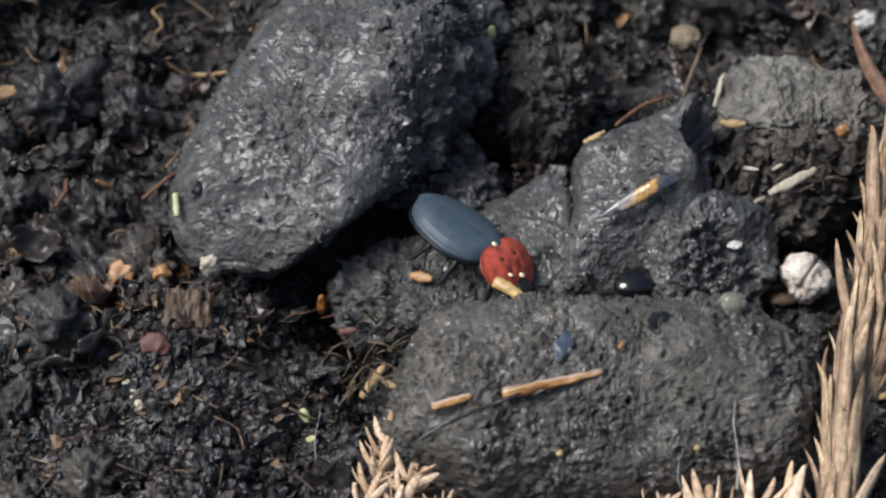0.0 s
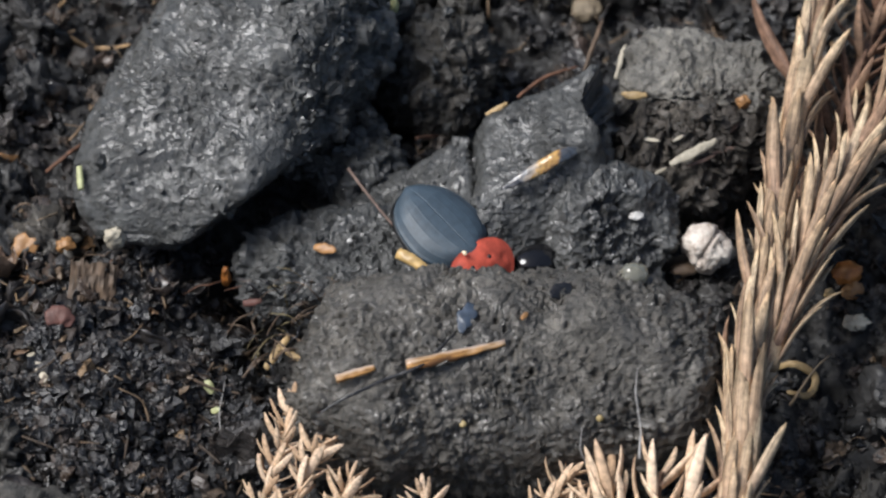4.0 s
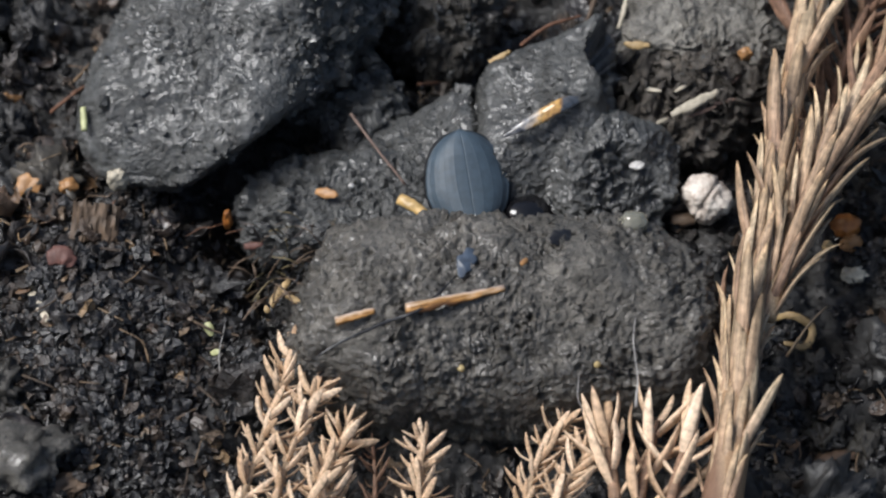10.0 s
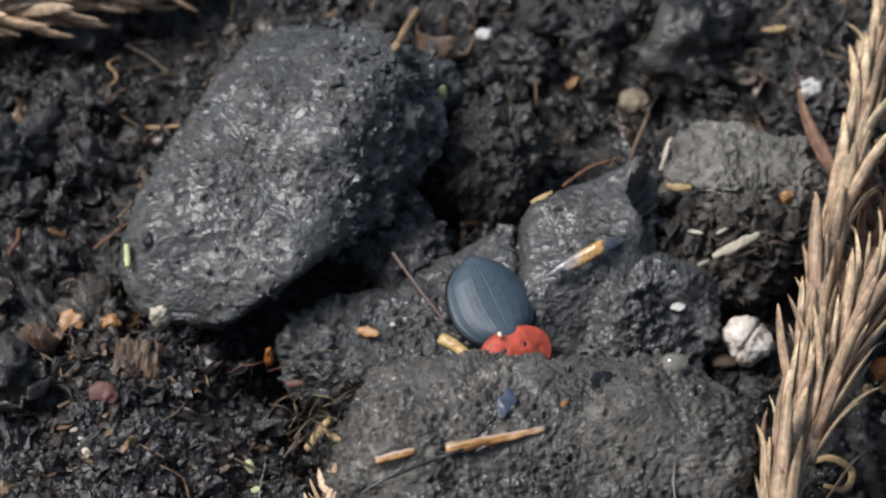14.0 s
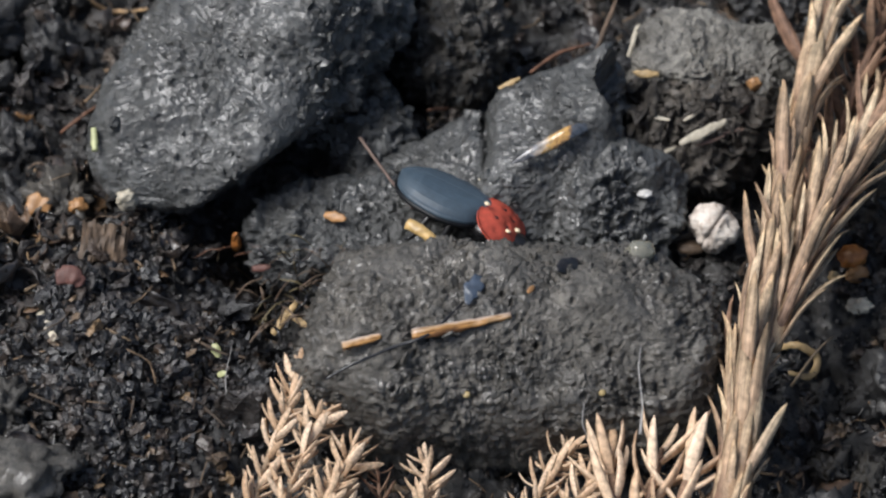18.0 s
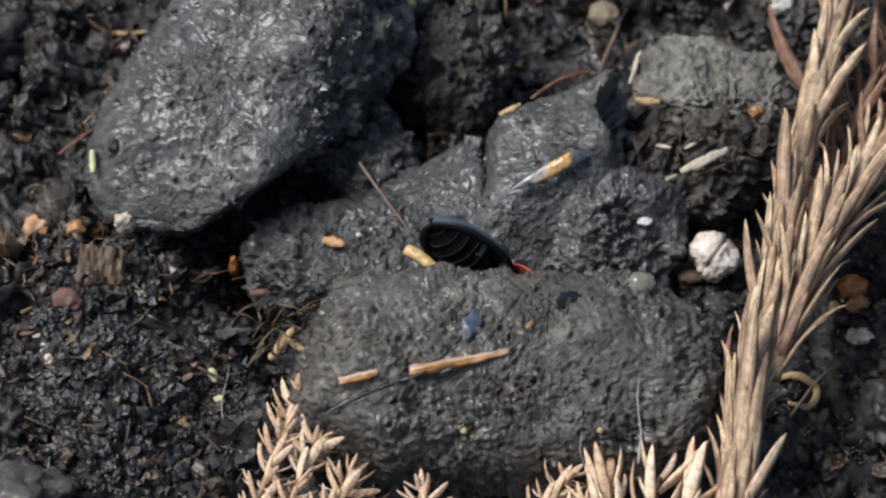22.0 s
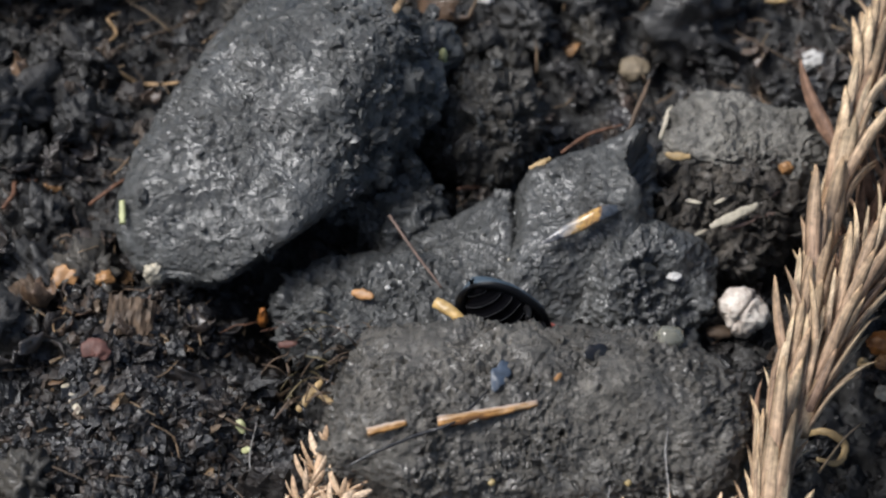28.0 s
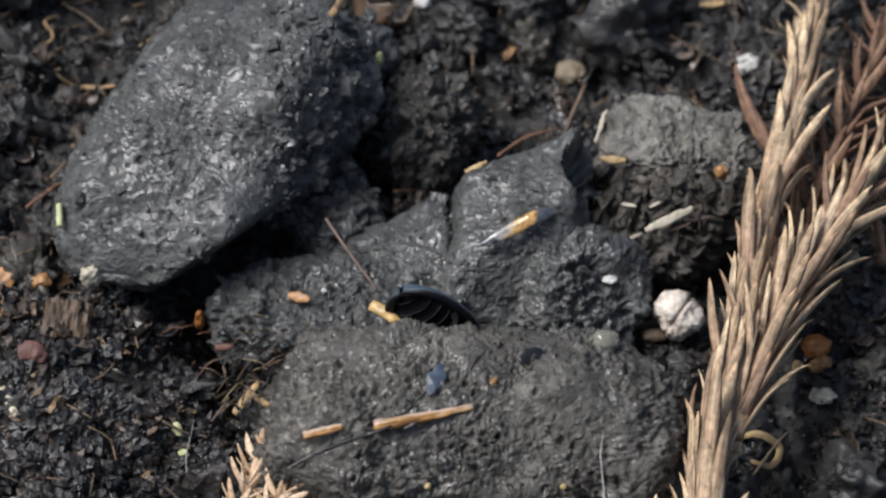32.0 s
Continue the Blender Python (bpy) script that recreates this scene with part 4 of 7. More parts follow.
def strip(name, label, category, pts, width, thick, material, seed=0, taper=(0.7, 1.0, 1.0, 0.5), group="", wobble=0.12, rest=None):
    """A stalk, root, flake or sliver through the points (mm); width across, thick through."""
    width *= 0.55 if name == "tuft_fibre" else 1.0
    p = np.array(pts, float) if rest is None else settle(pts, rest, 1.0 if rest == "soil" else 0.1)
    base = p.mean(0)
    n = max(14, 6 * len(p))
    line = bend(p - base, n)
    line = line + wobble * np.stack([perlin(line / 1.5 + 3.1 * seed, 1), perlin(line / 1.5 + 3.1 * seed, 2), perlin(line / 1.5 + 3.1 * seed, 3)], 1)
    r = width / 2 * np.interp(np.linspace(0, 1, n), np.linspace(0, 1, len(taper)), taper)
    r = r * (1 + 0.25 * perlin(np.stack([np.arange(n) * 0.45, 0 * r + seed, 0 * r], 1), 5))
    v, f = tube(line, r, 12, thick / width, (0, -0.5, 0.86))
    v = v + 0.2 * width * np.stack([perlin(v / (0.45 * width) + seed, 6), perlin(v / (0.45 * width) + seed, 7), perlin(v / (0.45 * width) + seed, 8)], 1) * min(1.0, 0.4 + width / 2)
    ob = new(name, mesh_of(name, v, f[:, ::-1], material))
    ob.location = base * MM
    return tagged(ob, label, category, group)


def nugget(name, label, category, spot, size, material, seed=0, turn=0.0, rough=0.25, group="", rest=None):
    """A pebble, seed or scrap about its spot (mm)."""
    v, f = ellipsoid((0, 0, 0), (1, 1, 1), 22, 28)
    v = v * (1 + rough * fbm(v * 1.3 + 5.3 * seed, 3, 3) + 0.35 * rough * plates(v * 2.2 + seed, seed))[:, None] * np.array(size) / 2
    a = radians(turn)
    v = v @ np.array([[np.cos(a), np.sin(a), 0], [-np.sin(a), np.cos(a), 0], [0, 0, 1]])
    ob = new(name, mesh_of(name, v, f, material))
    if rest is not None:
        spot = settle([spot], rest, size[2] * (0.15 if rest == "soil" else 0.08) + (0.7 if rest == "soil" else 0.0))[0]
    ob.location = np.array(spot) * MM
    return tagged(ob, label, category, group)


def bark_chip(label, spot, size, turn, seed):
    """A split chip of bark, grooved along its grain, with torn ends."""
    n, m = 26, 22
    u, v = np.meshgrid(np.linspace(-0.5, 0.5, n), np.linspace(-0.5, 0.5, m), indexing="ij")
    q = np.stack([u * 7 + seed, v * 1.2, 0 * u], -1).reshape(-1, 3)
    groove = fbm(q, 3, seed).reshape(n, m)
    torn = 1 + 0.35 * fbm(np.stack([u * 6, np.sign(v) * 3.0, 0 * u + seed], -1).reshape(-1, 3), 3, seed + 4).reshape(n, m)
    x, y = u * size[0] * (1 + 0.12 * groove), v * size[1] * torn
    z = size[2] * (0.5 + 0.55 * groove - 0.5 * (2 * u) ** 4)
    v3, f3 = solid(np.stack([x, y, z], -1), np.stack([x, y, z * 0 - size[2] * 0.5], -1), n, m)
    ob = new("bark_chip", mesh_of("bark_chip", v3, f3, BARK, False))
    ob.matrix_basis = pose(*(np.array(spot) * MM), *turn)
    return tagged(ob, label, "bark")


def build_wing_fragment(pts):
    """A torn wing case: steel-blue with an orange patch half-way along."""
    p = np.array(pts, float)
    base = p.mean(0)
    root = tagged(new("wing_case_fragment"), "torn steel-blue beetle wing case with an orange patch", "insect part")
    root.location = base * MM
    line = bend(p - base, 40)
    w = 0.66 * np.interp(np.linspace(0, 1, 40), [0, 0.2, 0.5, 0.85, 1], [0.12, 0.7, 1, 0.95, 0.4])
    v, f = tube(line, w, 12, 0.4, (0, -0.5, 0.86))
    part("shell", v, f[:, ::-1], STEEL, root)


def shell_material():
    """Steel-blue shell with an orange patch across its middle, a pale highlight painted near its left tip and fine ribs
    along it.
    """
    m, n, l, b = principled("patched_shell", 0.2, 0.6)
    co = n.new("ShaderNodeTexCoord").outputs["Object"]
    f = noise_node(n, l, co, 900, 4, 0.6)
    sep = n.new("ShaderNodeSeparateXYZ")
    l.new(co, sep.inputs[0])
    add = n.new("ShaderNodeMath")
    add.operation = "MULTIPLY_ADD"
    add.inputs[1].default_value = 150.0
    l.new(sep.outputs["X"], add.inputs[0])
    l.new(f, add.inputs[2])
    # the grey and pale stops before the orange paint a highlight into the colour
    c = ramp_node(n, l, add.outputs[0], [(0.0, (0.03, 0.032, 0.04)), (0.16, (0.16, 0.16, 0.165)), (0.36, (0.34, 0.28, 0.22)), (0.5, (0.46, 0.28, 0.09)), (0.64, (0.36, 0.2, 0.07)), (0.78, (0.07, 0.075, 0.085)), (1.0, (0.06, 0.072, 0.09))])
    sp = ramp_node(n, l, noise_node(n, l, co, 2600, 4, 0.6), [(0.34, grey(0.55)), (0.55, grey(1.1))])
    l.new(mix_node(n, l, 1.0, c, sp, "MULTIPLY"), b.inputs["Base Color"])
    l.new(bump_node(n, l, f, 0.6, 0.1), b.inputs["Normal"])
    return m


STEEL = shell_material()


def build_pod(spot):
    """A chalky dried seed pod with folded skin on a brown stub."""
    root = tagged(new("seed_pod"), "dried white seed pod with wrinkled papery skin", "seed pod")
    root.location = np.array(spot) * MM
    v, f = ellipsoid((0, 0, 0), (1, 1, 1), 60, 70)
    h = 0.3 * fbm(v * 1.1 + 2, 2, 5) + 0.07 * plates(v * 3, 5, 1.0) + 0.10 * np.abs(fbm(v * np.array([2.0, 5.0, 2.0]), 3, 8)) - 0.12 * np.exp(-(v[:, 0] / 0.07) ** 2)
    v = v * (1 + h)[:, None] * np.array([2.3, 2.1, 2.3])
    r = np.array(Euler((0.3, 0.35, -0.5)).to_matrix())
    part("skin", v @ r.T, f, POD, root)
    v, f = ellipsoid((-2.0, -1.0, -1.7), (1.3, 0.9, 0.6), 16, 18)
    v = v * (1 + 0.15 * fbm(v, 3, 2))[:, None]
    part("stub", v, f, BROWN, root, "brown torn stub")


def pod_material():
    m, n, l, b = principled("papery_pod", 0.65, 0.3)
    co = n.new("ShaderNodeTexCoord").outputs["Object"]
    f = noise_node(n, l, co, 700, 6, 0.7)
    l.new(ramp_node(n, l, f, [(0.33, (0.12, 0.085, 0.065)), (0.43, (0.42, 0.36, 0.31)), (0.6, (0.64, 0.59, 0.53))]), b.inputs["Base Color"])
    l.new(bump_node(n, l, f, 0.7, 0.2), b.inputs["Normal"])
    return m


POD = pod_material()


ON_LOG = []


def build_litter():
    build_wing_fragment([(7.3, -7.2, 8.2), (9.1, -6.6, 9.0), (11.1, -5.7, 9.6), (12.9, -4.9, 10.2), (14.9, -3.6, 9.6)])
    build_pod((26.5, -9.0, 1.2))
    ON_LOG.append(strip("stalk_fragment", "split orange-brown stalk lying on a dung lump", "stalk", [(-1.7, -31.5, 13.6), (2.8, -30.4, 13.6), (7.1, -29.0, 13.4)], 1.05, 0.7, STALK, 2, taper=(1.0, 1.0, 0.8, 0.55), wobble=0.05, rest=1))
    ON_LOG.append(strip("stalk_fragment", "short split orange-brown stalk on a dung lump", "stalk", [(-7.9, -32.4, 13.0), (-4.5, -31.6, 13.5)], 0.85, 0.6, STALK, 3, taper=(1.0, 1.0, 0.9, 0.6), wobble=0.05, rest=1))
    ON_LOG.append(strip("grass_blade", "thin dark wet grass blade across a dung lump", "grass", [(-9.4, -34.9, 11.4), (-6.7, -33.7, 12.3), (-3.2, -32.3, 12.9), (-0.1, -31.2, 13.5), (2.8, -27.6, 13.4)], 0.3, 0.18, DARK, 4, rest=1))
    strip("bark_flake", "small orange bark flake on a dung lump", "flake", [(-10.1, -9.9, 3.7), (-8.0, -10.7, 4.1)], 1, 0.35, ORANGE, 5, taper=(0.6, 1.1, 0.9, 0.3))
    nugget("grit_grain", "tiny white grain on a dung lump", "grit", (-6.8, -9.8, 4.4), (0.55, 0.5, 0.4), WHITE, 6)
    strip("straw_chip", "yellow chip of straw stuck in dung", "straw", [(-2.3, -14.4, 8.1), (-1.0, -15.3, 8.1), (0.5, -16.4, 7.7)], 1.05, 0.75, CHIP, 7, taper=(1.0, 1.1, 1.0, 0.7), wobble=0.05)
    strip("rootlet", "pale rootlet hanging in the cleft of a dung lump", "root", [(4.4, -6.6, 5.2), (4.5, -8.2, 4.9), (4.9, -9.9, 4.0)], 0.22, 0.2, PALE, 107, wobble=0.2)
    strip("thin_stem", "thin grey-brown stem leaning between dung lumps", "stem", [(-6.9, -2.4, 6.1), (-4.5, -5.9, 5.2), (-1.8, -9.2, 3.9)], 0.3, 0.3, STEMBIT, 8, wobble=0.05, taper=(1, 0.9, 0.8, 0.7))
    ON_LOG.append(nugget("jelly_egg", "clear jelly egg on the dung lump", "egg", (18.9, -21.6, 13.4), (2.7, 2.3, 2.0), EGG, 9, rough=0.22, rest=1))
    ON_LOG.append(strip("slate_flake", "slate-blue flake pressed into a dung lump", "flake", [(4.2, -24.5, 13.5), (3.2, -27.6, 13.4)], 1.7, 0.35, SLATE, 10, taper=(0.4, 1.0, 0.9, 0.2), rest=1))
    ON_LOG.append(strip("bark_flake", "small orange bark flake on a dung lump", "flake", [(8.6, -26.7, 13.8), (9.2, -25.7, 13.5)], 0.5, 0.3, ORANGE, 11, rest=1))
    ON_LOG.append(strip("black_flake", "glossy black flake pressed into a dung lump", "flake", [(11.2, -23.9, 13.7), (13.2, -22.5, 13.1)], 1.6, 0.35, DARK, 12, taper=(0.3, 1.0, 0.8, 0.3), rest=1))
    ON_LOG.append(nugget("yellow_seed", "tiny yellow seed on a dung lump", "seed", (3.2, -36.0, 10.7), (0.7, 0.65, 0.6), YELLOW, 13, rough=0.15, rest=1))
    ON_LOG.append(nugget("yellow_seed", "tiny yellow seed on a dung lump", "seed", (15.3, -35.3, 10.3), (0.65, 0.6, 0.6), YELLOW, 14, rough=0.15, rest=1))
    nugget("grit_grain", "white grain on the cleft dung lump", "grit", (19.9, -8.5, 5.6), (1.4, 1.0, 0.6), WHITE, 15, rough=0.5)
    strip("green_shoot", "short yellow-green plant shoot in the soil", "plant", [(-31.8, -3.5, 8.4), (-31.7, -5.6, 7.6)], 0.65, 0.6, GREEN, 16, taper=(0.9, 1.0, 1.0, 0.85))
    nugget("green_scrap", "yellow-green plant scrap on a dung lump", "plant", (-2.3, 16.4, 7.9), (0.9, 0.8, 2.0), GREEN, 17)
    strip("green_leaf", "small bright green leaf on dark soil", "leaf", [(-20.0, -23.4, 1.3), (-19.5, -24.6, 0.8)], 0.95, 0.3, GREEN, 18, taper=(0.6, 1.0, 0.9, 0.4), rest="soil")
    strip("green_leaf", "small bright green leaf on dark soil", "leaf", [(-19.6, -26.3, 0.4), (-18.8, -26.3, 0.7)], 0.6, 0.25, GREEN, 19, rest="soil")
    nugget("pebble", "small buff pebble on the soil", "stone", (16.7, 25.9, -3.6), (3.0, 2.6, 2.2), STONE, 20, rough=0.3, rest="soil")
    nugget("pebble", "small chalk-white pebble on the soil", "stone", (34.5, 25.8, -1.7), (2.5, 2.3, 2.2), WHITE, 21, rough=0.45, rest="soil")
    strip("rootlet", "kinked tan rootlet lying on soil", "root", [(-35.7, 21.2, 0.6), (-34.2, 20.6, -0.4), (-32.4, 20.1, -1.3), (-30.4, 19.6, -0.8), (-28.3, 19.2, -0.1)], 0.55, 0.5, TAN, 22, rest="soil")
    pick = np.random.default_rng(404)
    for cx, cy, n in ((-35.0, -2.5, 4), (-39.5, -10.5, 3), (-30.0, -9.5, 3), (-44.0, 9.0, 3), (-21.0, -13.0, 3), (-48.0, -9.0, 3)):
        for _ in range(n):
            x, y, a, r = cx + pick.normal(0, 2.0), cy + pick.normal(0, 1.6), pick.uniform(0, 6.28), pick.uniform(1.2, 2.6)
            line = [(x + r * k * math.cos(a + 0.5 * k * k), y + r * k * math.sin(a + 0.5 * k * k), pick.uniform(0, 1.2)) for k in (-1.0, -0.3, 0.4, 1.0)]
            tint = (RUST, TAN, BROWN)[int(pick.integers(3))]
            strip("rootlet", {RUST: "rust-red", TAN: "tan", BROWN: "dark brown"}[tint] + " kinked rootlet tangled in the leaf mould", "root", line, pick.uniform(0.1, 0.22), 0.12, tint, int(pick.integers(99)), wobble=0.5, rest="soil", group="root tangles")
    strip("rootlet", "rust-red rootlet among soil crumbs", "root", [(-36.0, 1.8, 1.5), (-34.1, 3.3, 2.0), (-32.1, 4.8, 2.5)], 0.42, 0.42, RUST, 23, rest="soil")
    strip("rind_scrap", "curled orange rind scrap among leaf mould", "scrap", [(-38.2, -7.9, 1.4), (-37.2, -7.2, 1.9), (-36.0, -7.6, 1.5)], 1.8, 0.5, ORANGE, 24, taper=(0.7, 1.0, 0.9, 0.6))
    nugget("rind_scrap", "small orange scrap among leaf mould", "scrap", (-33.6, -7.3, 1.6), (1.8, 1.4, 1.3), ORANGE, 25, rough=0.5)
    nugget("pale_scrap", "pale curled scrap beside the great dung lump", "scrap", (-28.6, -8.9, 4.5), (1.9, 1.5, 2.4), PALE, 26, rough=0.6)
    nugget("amber_scrap", "amber resin scrap standing in the soil", "scrap", (-18.5, -10.6, 0.5), (0.85, 0.8, 2.5), AMBER, 27, rough=0.5, rest="soil")
    strip("red_scrap", "small red scrap at the edge of a dung lump", "scrap", [(-16.8, -14.3, 1.0), (-15.1, -14.5, 1.6)], 0.7, 0.5, REDBIT, 28)
    strip("red_scrap", "dull red scrap on dark soil", "scrap", [(-34.6, -18.4, 4.6), (-33.4, -18.2, 4.8), (-32.2, -18.8, 4.4)], 1.9, 0.7, REDBIT, 29)
    bark_chip("brown fibrous bark chip standing in the soil", (-30.6, -13.2, 3.4), (4.4, 3.6, 0.9), (38, 4, -4), 3)
    bark_chip("dark brown splintered bark chip among leaf mould", (-41.0, -9.6, 1.8), (3.6, 2.4, 0.7), (25, -12, 34), 5)
    for k, (x, y, z, a, n) in enumerate(((22.2, -3.2, 5.4, 30, 2.2), (26.4, -2.0, 5.6, 22, 3.0), (24.6, 0.6, 6.2, 35, 2.0), (28.6, -0.6, 5.4, 15, 2.4), (21.6, 0.4, 6.0, -20, 1.8), (29.6, 1.8, 5.8, 40, 1.6))):
        dx, dy = 0.5 * n * math.cos(radians(a)), 0.5 * n * math.sin(radians(a))
        strip("wood_splinter", "bleached grey-brown splinter stuck in a crumbling dung lump", "wood", [(x - dx, y - dy, z), (x + dx, y + dy, z + 0.2)], 0.42, 0.2, (PALE, STEMBIT)[k % 2], 120 + k, taper=(0.4, 1, 0.9, 0.2), group="wood splinters", rest=4)
    strip("curled_flake", "pale curled flake on dark crumbs", "flake", [(-36.1, -20.9, 2.7), (-35.2, -22.8, 3.0), (-34.3, -24.8, 3.6)], 1, 0.4, PALE, 31, wobble=0.4, rest="soil")
    strip("straw_chip", "yellow straw bit in a matted tuft", "straw", [(-14.6, -23.1, 2.5), (-12.4, -20.1, 3.5)], 0.8, 0.4, STRAW, 32)
    strip("straw_chip", "yellow straw bit in a matted tuft", "straw", [(-13.2, -21.3, 3.2), (-11.0, -22.9, 3.0)], 0.6, 0.35, STRAW, 33)
    strip("curled_strip", "curled tan bark strip on the soil", "bark", [(32.3, -21.1, -1.6), (34.2, -21.8, -0.4), (36.1, -23.6, -0.1), (35.4, -25.0, -0.9), (33.3, -24.6, -0.9)], 0.75, 0.4, STRAW, 34, rest="soil")
    nugget("rust_clod", "rust-orange crumb on dark soil", "clod", (39.6, -11.3, -0.1), (2.8, 2.2, 1.8), AMBER, 35, rough=0.4, rest="soil")
    nugget("rust_clod", "rust-orange crumb on dark soil", "clod", (40.1, -12.9, -0.7), (2.0, 1.8, 1.5), ORANGE, 36, rough=0.4, rest="soil")
    nugget("pale_chip", "pale buff chip on dark soil", "chip", (40.1, -16.6, -0.7), (2.4, 1.7, 1.2), PALE, 37, rough=0.5, rest="soil")
    nugget("pale_chip", "pale buff chip on dark soil", "chip", (37.8, -13.6, -0.2), (1.1, 0.9, 1.2), STRAW, 38, rough=0.4, rest="soil")
    strip("wood_sliver", "bleached wood sliver on a pale dung lump", "wood", [(23.3, -2.2, 5.5), (25.7, -1.2, 6.0), (27.9, 0.2, 6.0)], 0.95, 0.4, PALE, 39, taper=(0.5, 1, 1, 0.6))
    strip("oat_seed", "pale yellow husk on a dung lump", "seed", [(19.1, 5.9, 6.5), (20.2, 5.3, 6.8), (21.5, 5.3, 6.8)], 0.85, 0.5, STRAW, 40, taper=(0.4, 1, 0.9, 0.5))
    nugget("rind_scrap", "small orange scrap on a pale dung lump", "scrap", (30.6, 4.5, 6.4), (1.3, 1.0, 1.6), ORANGE, 41, rough=0.6)
    strip("thin_stem", "thin grey-brown stem standing behind the lumps", "stem", [(15.7, 10.6, 4.0), (16.9, 14.2, 4.5), (17.9, 17.6, 4.0)], 0.5, 0.5, BROWN, 42)
    strip("thin_stem", "thin pale stem standing behind the lumps", "stem", [(18.7, 8.6, 5.5), (19.4, 11.0, 6.0), (19.9, 12.9, 5.5)], 0.5, 0.4, PALE, 43)
    strip("husk_scrap", "pale yellow husk scrap on a dung lump", "husk", [(6.2, 2.7, 7.4), (7.3, 2.9, 8.0), (8.2, 3.4, 8.2)], 0.6, 0.4, STRAW, 44)
    strip("oat_seed", "pale yellow husk on dark soil", "seed", [(29.7, 33.4, -1.1), (32.9, 33.0, -0.2)], 0.8, 0.5, STRAW, 45, taper=(0.4, 1, 0.9, 0.4), rest="soil")
    strip("twig_bit", "short orange-brown twig bit on soil", "twig", [(-50.2, 16.1, 1.3), (-48.5, 15.5, 1.9)], 0.95, 0.8, TAN, 46, taper=(0.9, 1.0, 1.0, 0.85), rest="soil")
    strip("twig_bit", "straight brown twig bit on soil", "twig", [(-46.1, 17.3, 2.0), (-45.9, 12.3, 1.8)], 0.8, 0.7, BROWN, 47, taper=(0.9, 1.0, 1.0, 0.85), rest="soil")
    nugget("orange_berry", "small orange berry scrap on soil", "berry", (-43.7, 12.2, 2.1), (1.5, 1.4, 1.5), ORANGE, 48, rough=0.15, rest="soil")
    strip("rootlet", "curled tan rootlet on soil", "root", [(-37.6, 22.7, 0.3), (-36.1, 22.6, 1.1), (-35.0, 25.8, -0.3), (-35.9, 27.3, 0.2), (-34.8, 29.0, -0.7)], 0.4, 0.4, TAN, 49, rest="soil")
    nugget("yellow_seed", "tiny pale seed on the soil", "seed", (-37.6, 22.1, -0.1), (0.8, 0.8, 0.7), PALE, 50, rough=0.15, rest="soil")
    strip("rootlet", "rust-red looped rootlet on soil", "root", [(-44.0, 2.2, 0.2), (-43.2, 3.5, 0.7), (-43.1, 5.7, 0.2), (-41.1, 5.4, 0.7)], 0.5, 0.5, RUST, 51, rest="soil")
    strip("twig_bit", "short tan twig bit on soil", "twig", [(-51.7, 16.0, 0.8), (-47.7, 14.8, 2.5)], 1.1, 0.9, TAN, 52, taper=(0.9, 1.0, 1.0, 0.85), rest="soil")
    strip("rootlet", "pale yellow rootlet on soil", "root", [(-53.7, 5.2, -0.1), (-49.9, 7.6, 0.6)], 0.55, 0.5, STRAW, 53, rest="soil")
    strip("rootlet", "bent pale yellow rootlet on soil", "root", [(-56.2, -16.6, -0.7), (-54.2, -16.1, -0.1), (-52.1, -14.0, 0.3), (-52.8, -12.7, 0.3)], 0.65, 0.6, STRAW, 54, rest="soil")
    nugget("orange_berry", "small orange berry scrap on soil", "berry", (-56.8, 2.9, -0.0), (2.0, 1.2, 1.1), ORANGE, 55, rough=0.3, rest="soil")
    strip("twig_bit", "orange-brown twig bit behind the lumps", "twig", [(-6.8, 12.9, 18.0), (-5.0, 36.3, -1.2)], 0.8, 0.7, TAN, 56, taper=(0.9, 1.0, 1.0, 0.85))
    nugget("grit_grain", "white grain on dark soil", "grit", (1.8, 32.6, -1.1), (1.9, 1.4, 1.2), WHITE, 57, rough=0.4, rest="soil")
    strip("slate_sliver", "blue-grey sliver with sharp corners on soil", "stone", [(-54.1, -21.6, -0.7), (-50.5, -22.3, 0.2)], 3, 0.7, GLASSY, 58, taper=(0.9, 1, 1, 0.8), rest="soil")
    nugget("grit_grain", "white grain on dark soil", "grit", (-39.7, -16.2, 2.3), (1.0, 0.7, 0.9), WHITE, 59, rough=0.4, rest="soil")
    strip("rootlet", "orange rootlet among leaf mould", "root", [(-45.7, -17.9, 1.6), (-45.1, -17.1, 2.8)], 0.35, 0.35, ORANGE, 60, rest="soil")
    strip("hair", "fine grey hair standing from the soil", "hair", [(-18.4, -22.8, 0.4), (-18.8, -28.0, 1.5), (-18.1, -30.5, 0.5), (-16.8, -32.6, 0.8)], 0.12, 0.12, GREYHAIR, 61, taper=(0.6, 1, 1, 1))
    strip("hair", "fine grey hair among conifer leaves", "hair", [(18.6, -32.6, 13.9), (18.4, -34.4, 12.5), (18.7, -36.7, 11.0), (18.6, -39.2, 9.4)], 0.13, 0.13, GREYHAIR, 62, taper=(0.4, 1, 1, 2.2))
    strip("hair", "fine grey hair among conifer leaves", "hair", [(13.6, -37.1, 11.3), (13.4, -38.5, 10.2), (13.9, -39.2, 8.6)], 0.12, 0.12, GREYHAIR, 63, taper=(0.4, 1, 1, 1))
    strip("hair", "fine grey hair standing from the soil", "hair", [(-33.9, -34.9, 2.7), (-34.0, -38.3, 1.8), (-33.2, -40.9, 1.1)], 0.12, 0.12, GREYHAIR, 64, taper=(0.6, 1, 1, 1))
